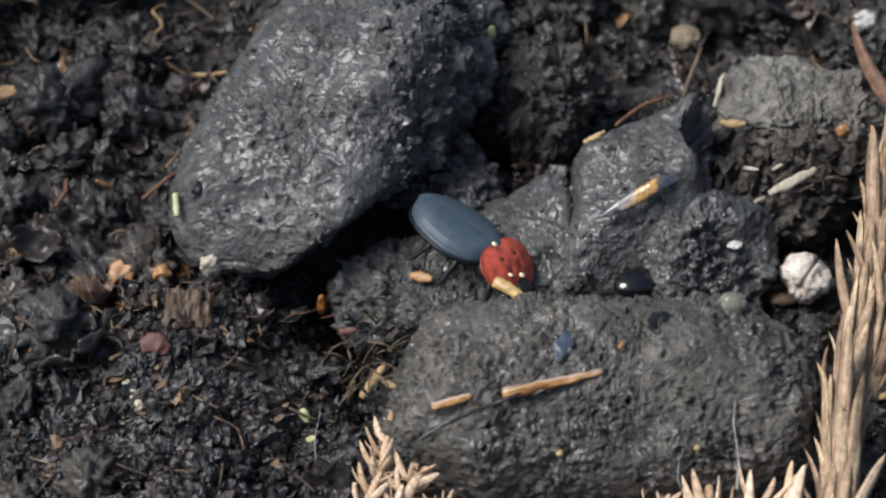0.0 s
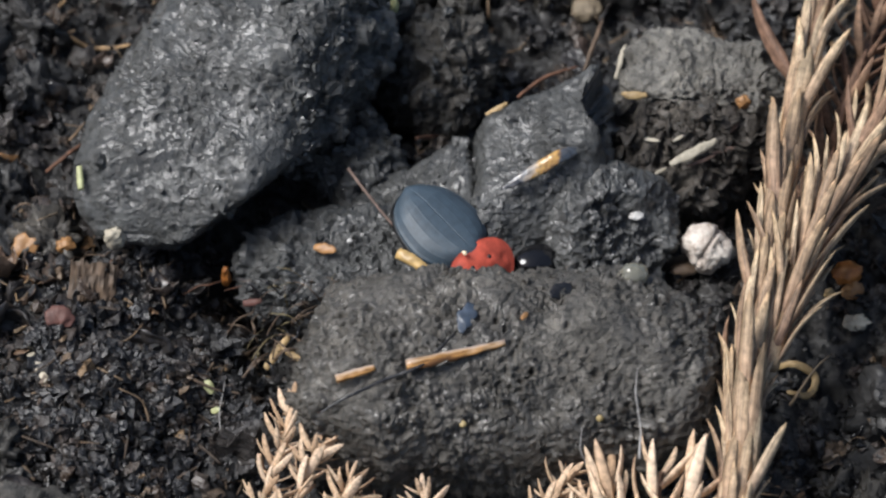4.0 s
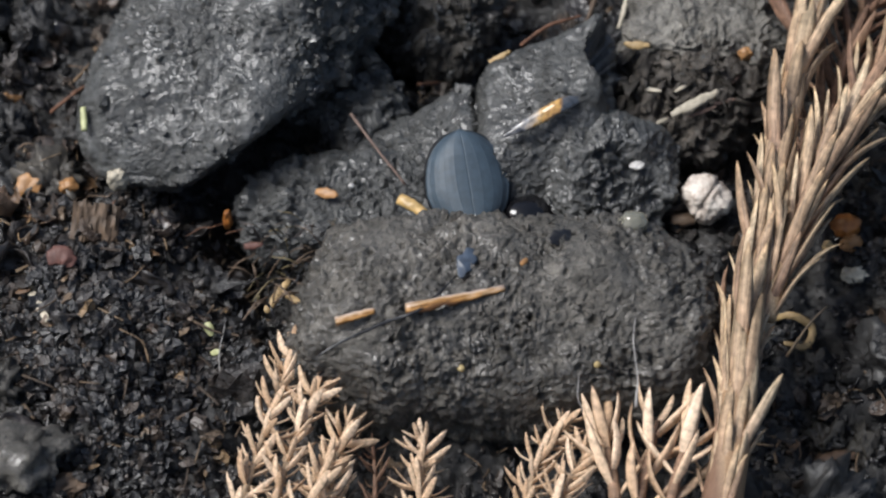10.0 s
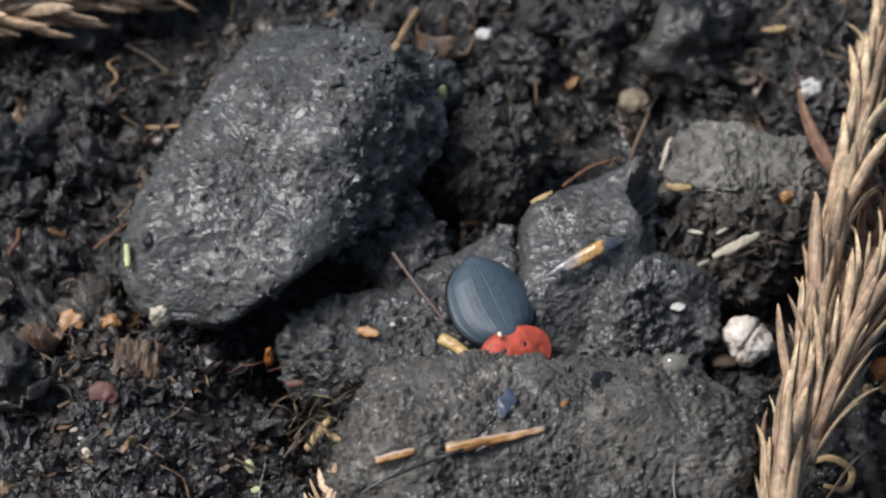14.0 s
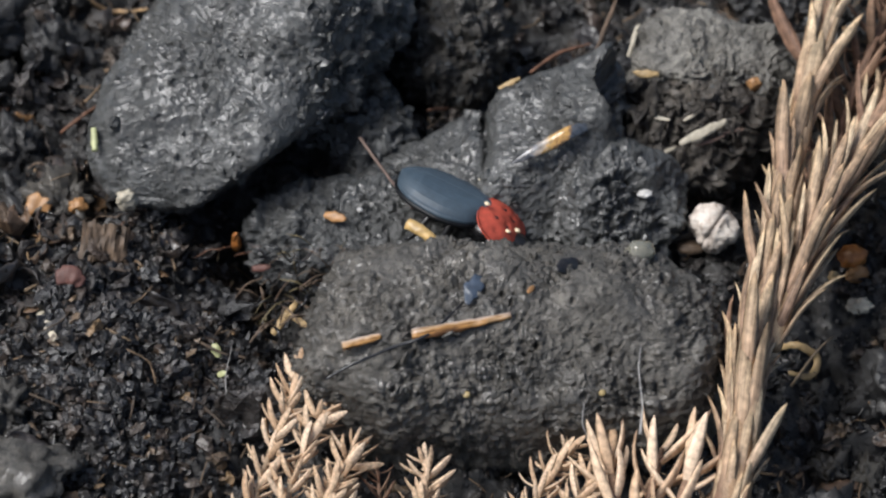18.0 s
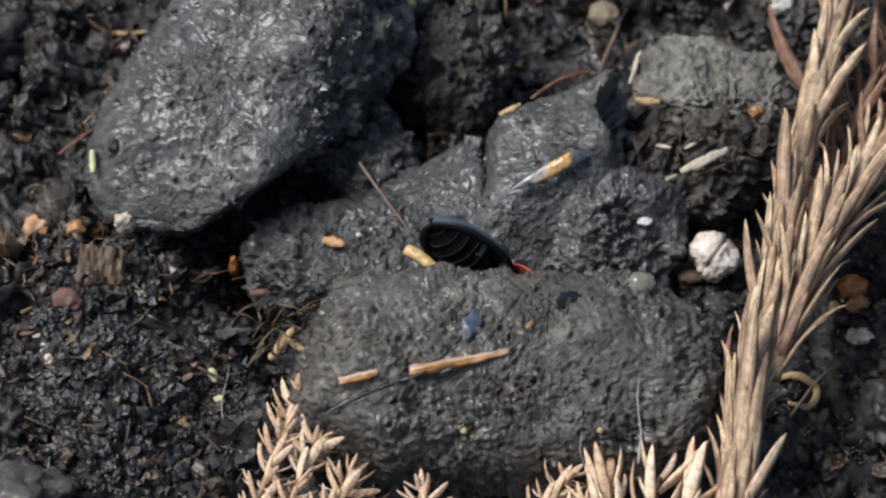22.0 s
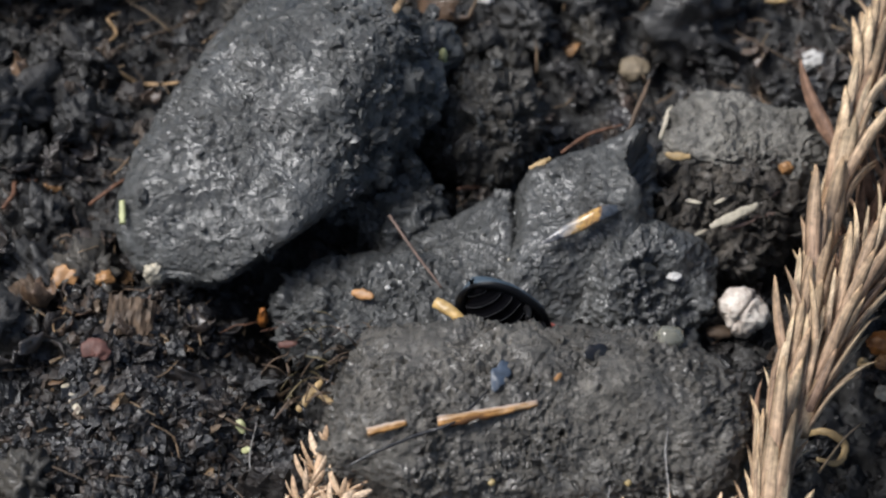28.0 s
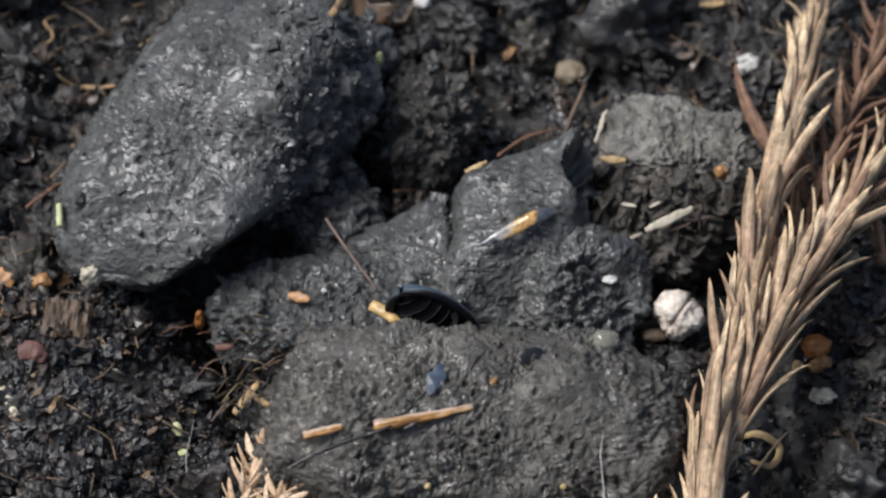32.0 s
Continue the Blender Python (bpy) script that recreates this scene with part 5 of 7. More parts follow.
    strip("rind_scrap", "red and yellow plant scrap wedged beside dung", "scrap", [(-4.7, 6.7, 6.0), (-4.0, 9.2, 7.0), (-3.4, 10.2, 7.5)], 0.4, 0.3, RUST, 65)
    strip("rootlet", "rust-red rootlet behind the cleft lump", "root", [(9.3, 7.8, 4.0), (11.8, 9.7, 4.5), (15.2, 11.6, 4.0)], 0.4, 0.4, RUST, 66)
    strip("rootlet", "rust-red rootlet on dark soil", "root", [(-0.5, 5.1, 1.5), (1.7, 5.4, 1.5)], 0.4, 0.4, RUST, 67, rest="soil")
    nugget("dung_clod", "grey-brown crumbling dung clod on the soil", "dung", (-36.5, -39.5, 2.5), (7.5, 6.5, 5.0), DUNG_LOG, 68, rough=0.9, rest="soil")
    nugget("bark_scrap", "dull pinkish brown bark scrap on the soil", "bark", (-32.4, -42.0, 1.5), (3.6, 2.4, 1.6), BROWN, 69, rough=0.8, rest="soil")
    strip("tuft_fibre", "ragged brown fibre of a matted dung tuft", "fibre", [(-10.3, -20.8, 3.6), (-9.3, -23.2, 5.7), (-8.4, -24.6, 5.1)], 0.45, 0.1, OLIVE, 70, group='matted tuft')
    strip("tuft_fibre", "ragged brown fibre of a matted dung tuft", "fibre", [(-11.7, -21.0, 1.4), (-11.2, -23.3, 3.5), (-10.7, -24.5, 2.9)], 0.3, 0.1, BROWN, 71, group='matted tuft')
    strip("tuft_fibre", "ragged brown fibre of a matted dung tuft", "fibre", [(-11.1, -18.0, 2.0), (-12.5, -18.3, 4.1), (-14.1, -17.5, 3.5)], 0.3, 0.1, OLIVE, 72, group='matted tuft')
    strip("tuft_fibre", "ragged brown fibre of a matted dung tuft", "fibre", [(-8.9, -13.1, 1.0), (-8.5, -13.2, 3.1), (-8.1, -12.1, 2.5)], 0.12, 0.1, OLIVE, 73, group='matted tuft')
    strip("tuft_fibre", "ragged brown fibre of a matted dung tuft", "fibre", [(-13.8, -23.6, 4.4), (-12.6, -24.1, 6.5), (-11.5, -23.6, 5.9)], 0.45, 0.1, BROWN, 74, group='matted tuft')
    strip("tuft_fibre", "ragged brown fibre of a matted dung tuft", "fibre", [(-7.5, -19.1, 2.0), (-6.0, -21.4, 4.1), (-4.6, -22.6, 3.5)], 0.2, 0.14, BROWN, 75, group='matted tuft')
    strip("tuft_fibre", "ragged brown fibre of a matted dung tuft", "fibre", [(-7.6, -16.0, 3.1), (-8.1, -18.0, 5.2), (-8.6, -19.0, 4.6)], 0.45, 0.14, BROWN, 76, group='matted tuft')
    strip("tuft_fibre", "ragged brown fibre of a matted dung tuft", "fibre", [(-13.1, -20.8, 2.7), (-13.1, -21.4, 4.8), (-13.1, -20.9, 4.2)], 0.16, 0.1, DARK, 77, group='matted tuft')
    strip("tuft_fibre", "ragged brown fibre of a matted dung tuft", "fibre", [(-7.3, -12.1, 1.1), (-6.5, -14.3, 3.2), (-5.7, -15.4, 2.6)], 0.3, 0.14, BROWN, 78, group='matted tuft')
    strip("tuft_fibre", "ragged brown fibre of a matted dung tuft", "fibre", [(-10.8, -14.6, 4.3), (-12.1, -14.8, 6.4), (-13.6, -13.9, 5.8)], 0.16, 0.1, OLIVE, 79, group='matted tuft')
    strip("tuft_fibre", "ragged brown fibre of a matted dung tuft", "fibre", [(-13.6, -21.9, 4.1), (-13.6, -23.1, 6.2), (-13.7, -23.2, 5.6)], 0.2, 0.14, BROWN, 80, group='matted tuft')
    strip("tuft_fibre", "ragged brown fibre of a matted dung tuft", "fibre", [(-10.6, -20.3, 2.5), (-11.0, -20.9, 4.6), (-11.4, -20.3, 4.0)], 0.12, 0.1, DARK, 81, group='matted tuft')
    strip("tuft_fibre", "ragged brown fibre of a matted dung tuft", "fibre", [(-11.3, -17.2, 3.5), (-12.4, -17.7, 5.6), (-13.5, -17.0, 5.0)], 0.12, 0.14, DARK, 82, group='matted tuft')
    strip("tuft_fibre", "ragged brown fibre of a matted dung tuft", "fibre", [(-13.1, -15.4, 3.4), (-14.4, -15.5, 5.5), (-15.7, -14.5, 4.9)], 0.3, 0.1, DARK, 83, group='matted tuft')
    strip("tuft_fibre", "ragged brown fibre of a matted dung tuft", "fibre", [(-15.4, -21.7, 1.8), (-15.2, -22.5, 3.9), (-15.1, -22.3, 3.3)], 0.45, 0.14, OLIVE, 84, group='matted tuft')
    strip("tuft_fibre", "ragged brown fibre of a matted dung tuft", "fibre", [(-13.6, -19.7, 3.2), (-14.6, -22.2, 5.3), (-15.7, -23.7, 4.7)], 0.3, 0.14, OLIVE, 85, group='matted tuft')
    strip("tuft_fibre", "ragged brown fibre of a matted dung tuft", "fibre", [(-13.9, -23.4, 4.1), (-13.6, -23.5, 6.2), (-13.5, -22.4, 5.6)], 0.3, 0.1, BROWN, 86, group='matted tuft')
    strip("tuft_fibre", "ragged brown fibre of a matted dung tuft", "fibre", [(-12.1, -14.5, 2.6), (-10.9, -15.0, 4.7), (-9.9, -14.5, 4.1)], 0.45, 0.1, HAIR, 87, group='matted tuft')
    strip("tuft_fibre", "ragged brown fibre of a matted dung tuft", "fibre", [(-11.9, -17.2, 2.0), (-11.1, -18.3, 4.1), (-10.4, -18.3, 3.5)], 0.3, 0.1, BROWN, 88, group='matted tuft')
    strip("tuft_fibre", "ragged brown fibre of a matted dung tuft", "fibre", [(-12.4, -22.4, 2.7), (-10.9, -23.9, 4.8), (-9.5, -24.3, 4.2)], 0.2, 0.1, BROWN, 89, group='matted tuft')
    strip("tuft_fibre", "ragged brown fibre of a matted dung tuft", "fibre", [(-11.6, -16.9, 1.2), (-11.3, -18.0, 3.3), (-11.2, -18.1, 2.7)], 0.2, 0.1, OLIVE, 90, group='matted tuft')
    strip("tuft_fibre", "ragged brown fibre of a matted dung tuft", "fibre", [(-13.2, -17.8, 1.9), (-12.6, -19.9, 4.0), (-12.0, -21.0, 3.4)], 0.2, 0.14, DARK, 91, group='matted tuft')
    strip("tuft_fibre", "ragged brown fibre of a matted dung tuft", "fibre", [(-14.2, -20.7, 2.1), (-14.2, -22.6, 4.2), (-14.3, -23.5, 3.6)], 0.2, 0.14, DARK, 92, group='matted tuft')
    strip("tuft_fibre", "ragged brown fibre of a matted dung tuft", "fibre", [(-8.6, -19.7, 3.3), (-7.6, -20.4, 5.4), (-6.7, -20.0, 4.8)], 0.3, 0.14, OLIVE, 93, group='matted tuft')
    strip("tuft_fibre", "ragged brown fibre of a matted dung tuft", "fibre", [(-14.3, -20.9, 2.2), (-14.4, -21.6, 4.3), (-14.6, -21.2, 3.7)], 0.16, 0.1, BROWN, 94, group='matted tuft')
    strip("tuft_fibre", "ragged brown fibre of a matted dung tuft", "fibre", [(-8.4, -22.6, 3.5), (-8.4, -24.2, 5.6), (-8.5, -24.8, 5.0)], 0.3, 0.1, HAIR, 95, group='matted tuft')
    strip("tuft_fibre", "ragged brown fibre of a matted dung tuft", "fibre", [(-8.9, -19.0, 3.2), (-8.4, -19.9, 5.3), (-7.9, -19.7, 4.7)], 0.2, 0.1, BROWN, 96, group='matted tuft')
    strip("tuft_fibre", "ragged brown fibre of a matted dung tuft", "fibre", [(-14.4, -17.9, 3.4), (-13.9, -18.2, 5.5), (-13.5, -17.4, 4.9)], 0.12, 0.14, BROWN, 97, group='matted tuft')
    strip("tuft_fibre", "ragged brown fibre of a matted dung tuft", "fibre", [(-14.3, -21.5, 2.7), (-15.4, -24.0, 4.8), (-16.6, -25.4, 4.2)], 0.45, 0.1, BROWN, 98, group='matted tuft')
    strip("tuft_fibre", "ragged brown fibre of a matted dung tuft", "fibre", [(-11.8, -16.1, 1.8), (-11.4, -17.5, 3.9), (-11.0, -17.8, 3.3)], 0.2, 0.1, DARK, 99, group='matted tuft')
    strip("tuft_fibre", "ragged brown fibre of a matted dung tuft", "fibre", [(-12.3, -16.8, 3.9), (-12.5, -16.8, 6.0), (-12.8, -15.7, 5.4)], 0.2, 0.1, HAIR, 100, group='matted tuft')
    strip("tuft_fibre", "ragged brown fibre of a matted dung tuft", "fibre", [(-10.5, -14.4, 3.0), (-10.3, -15.0, 5.1), (-10.2, -14.6, 4.5)], 0.2, 0.1, BROWN, 101, group='matted tuft')
    strip("tuft_fibre", "ragged brown fibre of a matted dung tuft", "fibre", [(-12.3, -17.6, 1.5), (-12.1, -18.6, 3.6), (-12.0, -18.6, 3.0)], 0.3, 0.14, BROWN, 102, group='matted tuft')
    strip("tuft_fibre", "ragged brown fibre of a matted dung tuft", "fibre", [(-7.3, -17.6, 1.0), (-7.7, -19.8, 3.1), (-8.2, -21.1, 2.5)], 0.12, 0.14, HAIR, 103, group='matted tuft')
    strip("tuft_fibre", "ragged brown fibre of a matted dung tuft", "fibre", [(-7.7, -18.5, 3.0), (-8.2, -20.7, 5.1), (-8.7, -21.9, 4.5)], 0.3, 0.14, BROWN, 104, group='matted tuft')
    strip("tuft_fibre", "ragged brown fibre of a matted dung tuft", "fibre", [(-11.5, -18.7, 4.0), (-10.7, -19.5, 6.1), (-10.1, -19.2, 5.5)], 0.16, 0.14, DARK, 105, group='matted tuft')
    strip("tuft_fibre", "ragged brown fibre of a matted dung tuft", "fibre", [(-7.1, -19.2, 4.4), (-7.4, -19.8, 6.5), (-7.6, -19.3, 5.9)], 0.3, 0.14, BROWN, 106, group='matted tuft')
    strip("tuft_fibre", "ragged brown fibre of a matted dung tuft", "fibre", [(-11.7, -13.8, 2.0), (-11.3, -14.8, 4.1), (-10.9, -14.7, 3.5)], 0.16, 0.14, BROWN, 107, group='matted tuft')
    strip("tuft_fibre", "ragged brown fibre of a matted dung tuft", "fibre", [(-11.7, -17.2, 1.1), (-12.4, -18.3, 3.2), (-13.2, -18.2, 2.6)], 0.3, 0.14, OLIVE, 108, group='matted tuft')
    strip("tuft_fibre", "ragged brown fibre of a matted dung tuft", "fibre", [(-14.4, -22.4, 2.7), (-14.9, -23.8, 4.8), (-15.6, -24.2, 4.2)], 0.45, 0.1, BROWN, 109, group='matted tuft')
    strip("tuft_fibre", "ragged brown fibre of a matted dung tuft", "fibre", [(-9.2, -15.5, 2.0), (-9.0, -16.1, 4.1), (-8.9, -15.7, 3.5)], 0.45, 0.1, BROWN, 110, group='matted tuft')
    strip("tuft_fibre", "ragged brown fibre of a matted dung tuft", "fibre", [(-12.8, -18.2, 1.0), (-11.8, -18.3, 3.1), (-10.8, -17.2, 2.5)], 0.45, 0.14, DARK, 111, group='matted tuft')
    strip("tuft_fibre", "ragged brown fibre of a matted dung tuft", "fibre", [(-7.7, -22.3, 3.7), (-7.5, -21.9, 5.8), (-7.4, -20.6, 5.2)], 0.3, 0.14, OLIVE, 112, group='matted tuft')
    strip("tuft_fibre", "ragged brown fibre of a matted dung tuft", "fibre", [(-7.8, -16.0, 1.7), (-8.1, -18.2, 3.8), (-8.4, -19.3, 3.2)], 0.2, 0.14, OLIVE, 113, group='matted tuft')
    strip("tuft_fibre", "ragged brown fibre of a matted dung tuft", "fibre", [(-9.2, -16.3, 3.0), (-10.6, -18.3, 5.1), (-12.2, -19.2, 4.5)], 0.3, 0.14, BROWN, 114, group='matted tuft')
    strip("tuft_fibre", "ragged brown fibre of a matted dung tuft", "fibre", [(-14.4, -19.8, 2.9), (-13.0, -22.3, 5.0), (-11.8, -23.8, 4.4)], 0.3, 0.1, BROWN, 115, group='matted tuft')
    strip("tuft_fibre", "ragged brown fibre of a matted dung tuft", "fibre", [(-9.4, -17.0, 4.3), (-10.6, -16.8, 6.4), (-11.9, -15.6, 5.8)], 0.2, 0.14, BROWN, 116, group='matted tuft')
    strip("tuft_fibre", "ragged brown fibre of a matted dung tuft", "fibre", [(-7.0, -19.0, 1.8), (-8.4, -21.1, 3.9), (-9.8, -22.2, 3.3)], 0.12, 0.1, DARK, 117, group='matted tuft')
    strip("tuft_fibre", "ragged brown fibre of a matted dung tuft", "fibre", [(-9.6, -18.2, 3.8), (-10.5, -18.4, 5.9), (-11.5, -17.5, 5.3)], 0.12, 0.1, BROWN, 118, group='matted tuft')
    strip("tuft_fibre", "ragged brown fibre of a matted dung tuft", "fibre", [(-10.9, -19.6, 3.0), (-10.1, -20.1, 5.1), (-9.3, -19.5, 4.5)], 0.12, 0.14, HAIR, 119, group='matted tuft')
    strip("tuft_fibre", "ragged brown fibre of a matted dung tuft", "fibre", [(-14.7, -17.3, 2.7), (-15.2, -18.7, 4.8), (-15.8, -19.0, 4.2)], 0.2, 0.1, BROWN, 120, group='matted tuft')
    strip("tuft_fibre", "ragged brown fibre of a matted dung tuft", "fibre", [(-9.7, -15.8, 4.2), (-9.2, -17.0, 6.3), (-8.8, -17.0, 5.7)], 0.45, 0.1, DARK, 121, group='matted tuft')
    strip("tuft_fibre", "ragged brown fibre of a matted dung tuft", "fibre", [(-15.3, -16.8, 4.4), (-14.2, -17.3, 6.5), (-13.2, -16.7, 5.9)], 0.16, 0.14, BROWN, 122, group='matted tuft')
    strip("tuft_fibre", "ragged brown fibre of a matted dung tuft", "fibre", [(-9.4, -13.8, 1.3), (-8.7, -15.4, 3.4), (-8.0, -15.9, 2.8)], 0.12, 0.1, OLIVE, 123, group='matted tuft')
    strip("tuft_fibre", "ragged brown fibre of a matted dung tuft", "fibre", [(-14.8, -18.7, 2.7), (-15.4, -21.0, 4.8), (-16.2, -22.1, 4.2)], 0.2, 0.1, OLIVE, 124, group='matted tuft')
    strip("tuft_fibre", "ragged brown fibre of a matted dung tuft", "fibre", [(-11.1, -19.5, 4.3), (-11.4, -21.7, 6.4), (-11.7, -22.8, 5.8)], 0.3, 0.1, DARK, 125, group='matted tuft')
    strip("tuft_fibre", "ragged brown fibre of a matted dung tuft", "fibre", [(-14.8, -21.3, 1.5), (-14.2, -23.4, 3.6), (-13.7, -24.4, 3.0)], 0.45, 0.14, DARK, 126, group='matted tuft')
    strip("tuft_fibre", "ragged brown fibre of a matted dung tuft", "fibre", [(-8.5, -16.8, 3.8), (-7.1, -18.5, 5.9), (-5.7, -19.2, 5.3)], 0.3, 0.1, DARK, 127, group='matted tuft')
    strip("tuft_fibre", "ragged brown fibre of a matted dung tuft", "fibre", [(-8.4, -20.3, 4.0), (-7.5, -21.2, 6.1), (-6.5, -21.0, 5.5)], 0.45, 0.1, HAIR, 128, group='matted tuft')
    strip("tuft_fibre", "ragged brown fibre of a matted dung tuft", "fibre", [(-7.1, -14.0, 1.1), (-8.1, -13.8, 3.2), (-9.1, -12.5, 2.6)], 0.16, 0.1, BROWN, 129, group='matted tuft')
    strip("tuft_fibre", "ragged brown fibre of a matted dung tuft", "fibre", [(-15.5, -20.2, 1.0), (-15.5, -22.0, 3.1), (-15.5, -22.9, 2.5)], 0.3, 0.14, HAIR, 130, group='matted tuft')
    strip("tuft_fibre", "ragged brown fibre of a matted dung tuft", "fibre", [(-7.7, -16.7, 3.3), (-7.8, -16.9, 5.4), (-7.9, -16.0, 4.8)], 0.12, 0.14, OLIVE, 131, group='matted tuft')
    strip("tuft_fibre", "ragged brown fibre of a matted dung tuft", "fibre", [(-12.4, -20.8, 2.0), (-13.4, -21.2, 4.1), (-14.5, -20.5, 3.5)], 0.16, 0.14, DARK, 132, group='matted tuft')
    strip("tuft_fibre", "ragged brown fibre of a matted dung tuft", "fibre", [(-13.8, -17.4, 2.3), (-15.2, -19.8, 4.4), (-16.6, -21.1, 3.8)], 0.12, 0.1, DARK, 133, group='matted tuft')
    strip("tuft_fibre", "ragged brown fibre of a matted dung tuft", "fibre", [(-11.8, -20.7, 2.1), (-12.8, -22.6, 4.2), (-13.8, -23.5, 3.6)], 0.3, 0.1, DARK, 134, group='matted tuft')
    strip("tuft_fibre", "ragged brown fibre of a matted dung tuft", "fibre", [(-7.1, -14.0, 3.3), (-6.4, -15.4, 5.4), (-5.7, -15.6, 4.8)], 0.45, 0.14, DARK, 135, group='matted tuft')
    strip("tuft_fibre", "ragged brown fibre of a matted dung tuft", "fibre", [(-12.6, -16.8, 3.6), (-12.7, -17.3, 5.7), (-12.8, -16.7, 5.1)], 0.3, 0.1, OLIVE, 136, group='matted tuft')
    strip("tuft_fibre", "ragged brown fibre of a matted dung tuft", "fibre", [(-13.7, -19.3, 2.5), (-12.3, -20.9, 4.6), (-10.9, -21.4, 4.0)], 0.2, 0.1, BROWN, 137, group='matted tuft')
    strip("tuft_fibre", "ragged brown fibre of a matted dung tuft", "fibre", [(-15.3, -20.6, 2.9), (-15.5, -20.4, 5.0), (-15.8, -19.1, 4.4)], 0.45, 0.14, BROWN, 138, group='matted tuft')
    strip("tuft_fibre", "ragged brown fibre of a matted dung tuft", "fibre", [(-9.6, -15.4, 2.6), (-8.6, -15.3, 4.7), (-7.6, -14.1, 4.1)], 0.16, 0.1, BROWN, 139, group='matted tuft')
    strip("tuft_fibre", "ragged brown fibre of a matted dung tuft", "fibre", [(-12.5, -13.3, 2.1), (-13.2, -14.1, 4.2), (-14.0, -13.9, 3.6)], 0.12, 0.1, BROWN, 140, group='matted tuft')
    strip("tuft_fibre", "ragged brown fibre of a matted dung tuft", "fibre", [(-14.4, -16.9, 1.3), (-14.6, -18.1, 3.4), (-14.9, -18.2, 2.8)], 0.2, 0.1, BROWN, 141, group='matted tuft')
    strip("tuft_fibre", "ragged brown fibre of a matted dung tuft", "fibre", [(-11.0, -21.0, 1.8), (-10.6, -23.2, 3.9), (-10.3, -24.3, 3.3)], 0.12, 0.14, HAIR, 142, group='matted tuft')
    strip("tuft_fibre", "ragged brown fibre of a matted dung tuft", "fibre", [(-12.8, -16.2, 1.5), (-11.9, -17.4, 3.6), (-11.0, -17.5, 3.0)], 0.12, 0.14, DARK, 143, group='matted tuft')
    strip("tuft_fibre", "ragged brown fibre of a matted dung tuft", "fibre", [(-11.9, -20.4, 2.1), (-12.7, -20.4, 4.2), (-13.6, -19.3, 3.6)], 0.12, 0.14, OLIVE, 144, group='matted tuft')
    strip("tuft_fibre", "ragged brown fibre of a matted dung tuft", "fibre", [(-12.3, -15.0, 3.4), (-12.2, -16.1, 5.5), (-12.1, -16.1, 4.9)], 0.3, 0.1, DARK, 145, group='matted tuft')
    strip("tuft_fibre", "ragged brown fibre of a matted dung tuft", "fibre", [(-15.3, -19.2, 2.0), (-16.7, -19.4, 4.1), (-18.1, -18.6, 3.5)], 0.2, 0.1, BROWN, 146, group='matted tuft')
    strip("tuft_fibre", "ragged brown fibre of a matted dung tuft", "fibre", [(-12.1, -17.3, 4.1), (-11.3, -18.6, 6.2), (-10.5, -18.8, 5.6)], 0.16, 0.1, BROWN, 147, group='matted tuft')
    strip("tuft_fibre", "ragged brown fibre of a matted dung tuft", "fibre", [(-14.6, -18.4, 1.2), (-13.7, -18.1, 3.3), (-12.9, -16.7, 2.7)], 0.3, 0.14, BROWN, 148, group='matted tuft')
    strip("tuft_fibre", "ragged brown fibre of a matted dung tuft", "fibre", [(-8.7, -15.9, 1.6), (-9.8, -15.7, 3.7), (-11.0, -14.5, 3.1)], 0.2, 0.14, DARK, 149, group='matted tuft')
    strip("tuft_fibre", "ragged brown fibre of a matted dung tuft", "fibre", [(-13.2, -12.2, 1.1), (-12.9, -14.1, 3.2), (-12.8, -14.9, 2.6)], 0.12, 0.1, BROWN, 150, group='matted tuft')
    strip("tuft_fibre", "ragged brown fibre of a matted dung tuft", "fibre", [(-8.6, -16.0, 1.1), (-9.3, -18.5, 3.2), (-10.0, -19.9, 2.6)], 0.45, 0.14, BROWN, 151, group='matted tuft')
    strip("tuft_fibre", "ragged brown fibre of a matted dung tuft", "fibre", [(-12.6, -17.2, 3.9), (-14.1, -18.6, 6.0), (-15.6, -18.9, 5.4)], 0.12, 0.14, HAIR, 152, group='matted tuft')
    strip("tuft_fibre", "ragged brown fibre of a matted dung tuft", "fibre", [(-10.5, -19.0, 2.5), (-11.5, -20.9, 4.6), (-12.6, -21.7, 4.0)], 0.3, 0.1, DARK, 153, group='matted tuft')
    strip("tuft_fibre", "ragged brown fibre of a matted dung tuft", "fibre", [(-13.0, -21.6, 2.5), (-13.0, -22.5, 4.6), (-13.2, -22.4, 4.0)], 0.16, 0.14, BROWN, 154, group='matted tuft')
    strip("tuft_fibre", "ragged brown fibre of a matted dung tuft", "fibre", [(-10.7, -13.0, 1.2), (-9.7, -13.9, 3.3), (-8.7, -13.7, 2.7)], 0.12, 0.1, HAIR, 155, group='matted tuft')
    strip("tuft_fibre", "ragged brown fibre of a matted dung tuft", "fibre", [(-13.8, -19.0, 1.7), (-14.2, -20.0, 3.8), (-14.6, -20.0, 3.2)], 0.16, 0.14, HAIR, 156, group='matted tuft')
    strip("tuft_fibre", "ragged brown fibre of a matted dung tuft", "fibre", [(-11.2, -21.2, 3.8), (-10.3, -21.9, 5.9), (-9.4, -21.6, 5.3)], 0.12, 0.14, BROWN, 157, group='matted tuft')
    strip("tuft_fibre", "ragged brown fibre of a matted dung tuft", "fibre", [(-12.9, -13.4, 1.3), (-13.7, -14.2, 3.4), (-14.5, -13.9, 2.8)], 0.3, 0.1, OLIVE, 158, group='matted tuft')
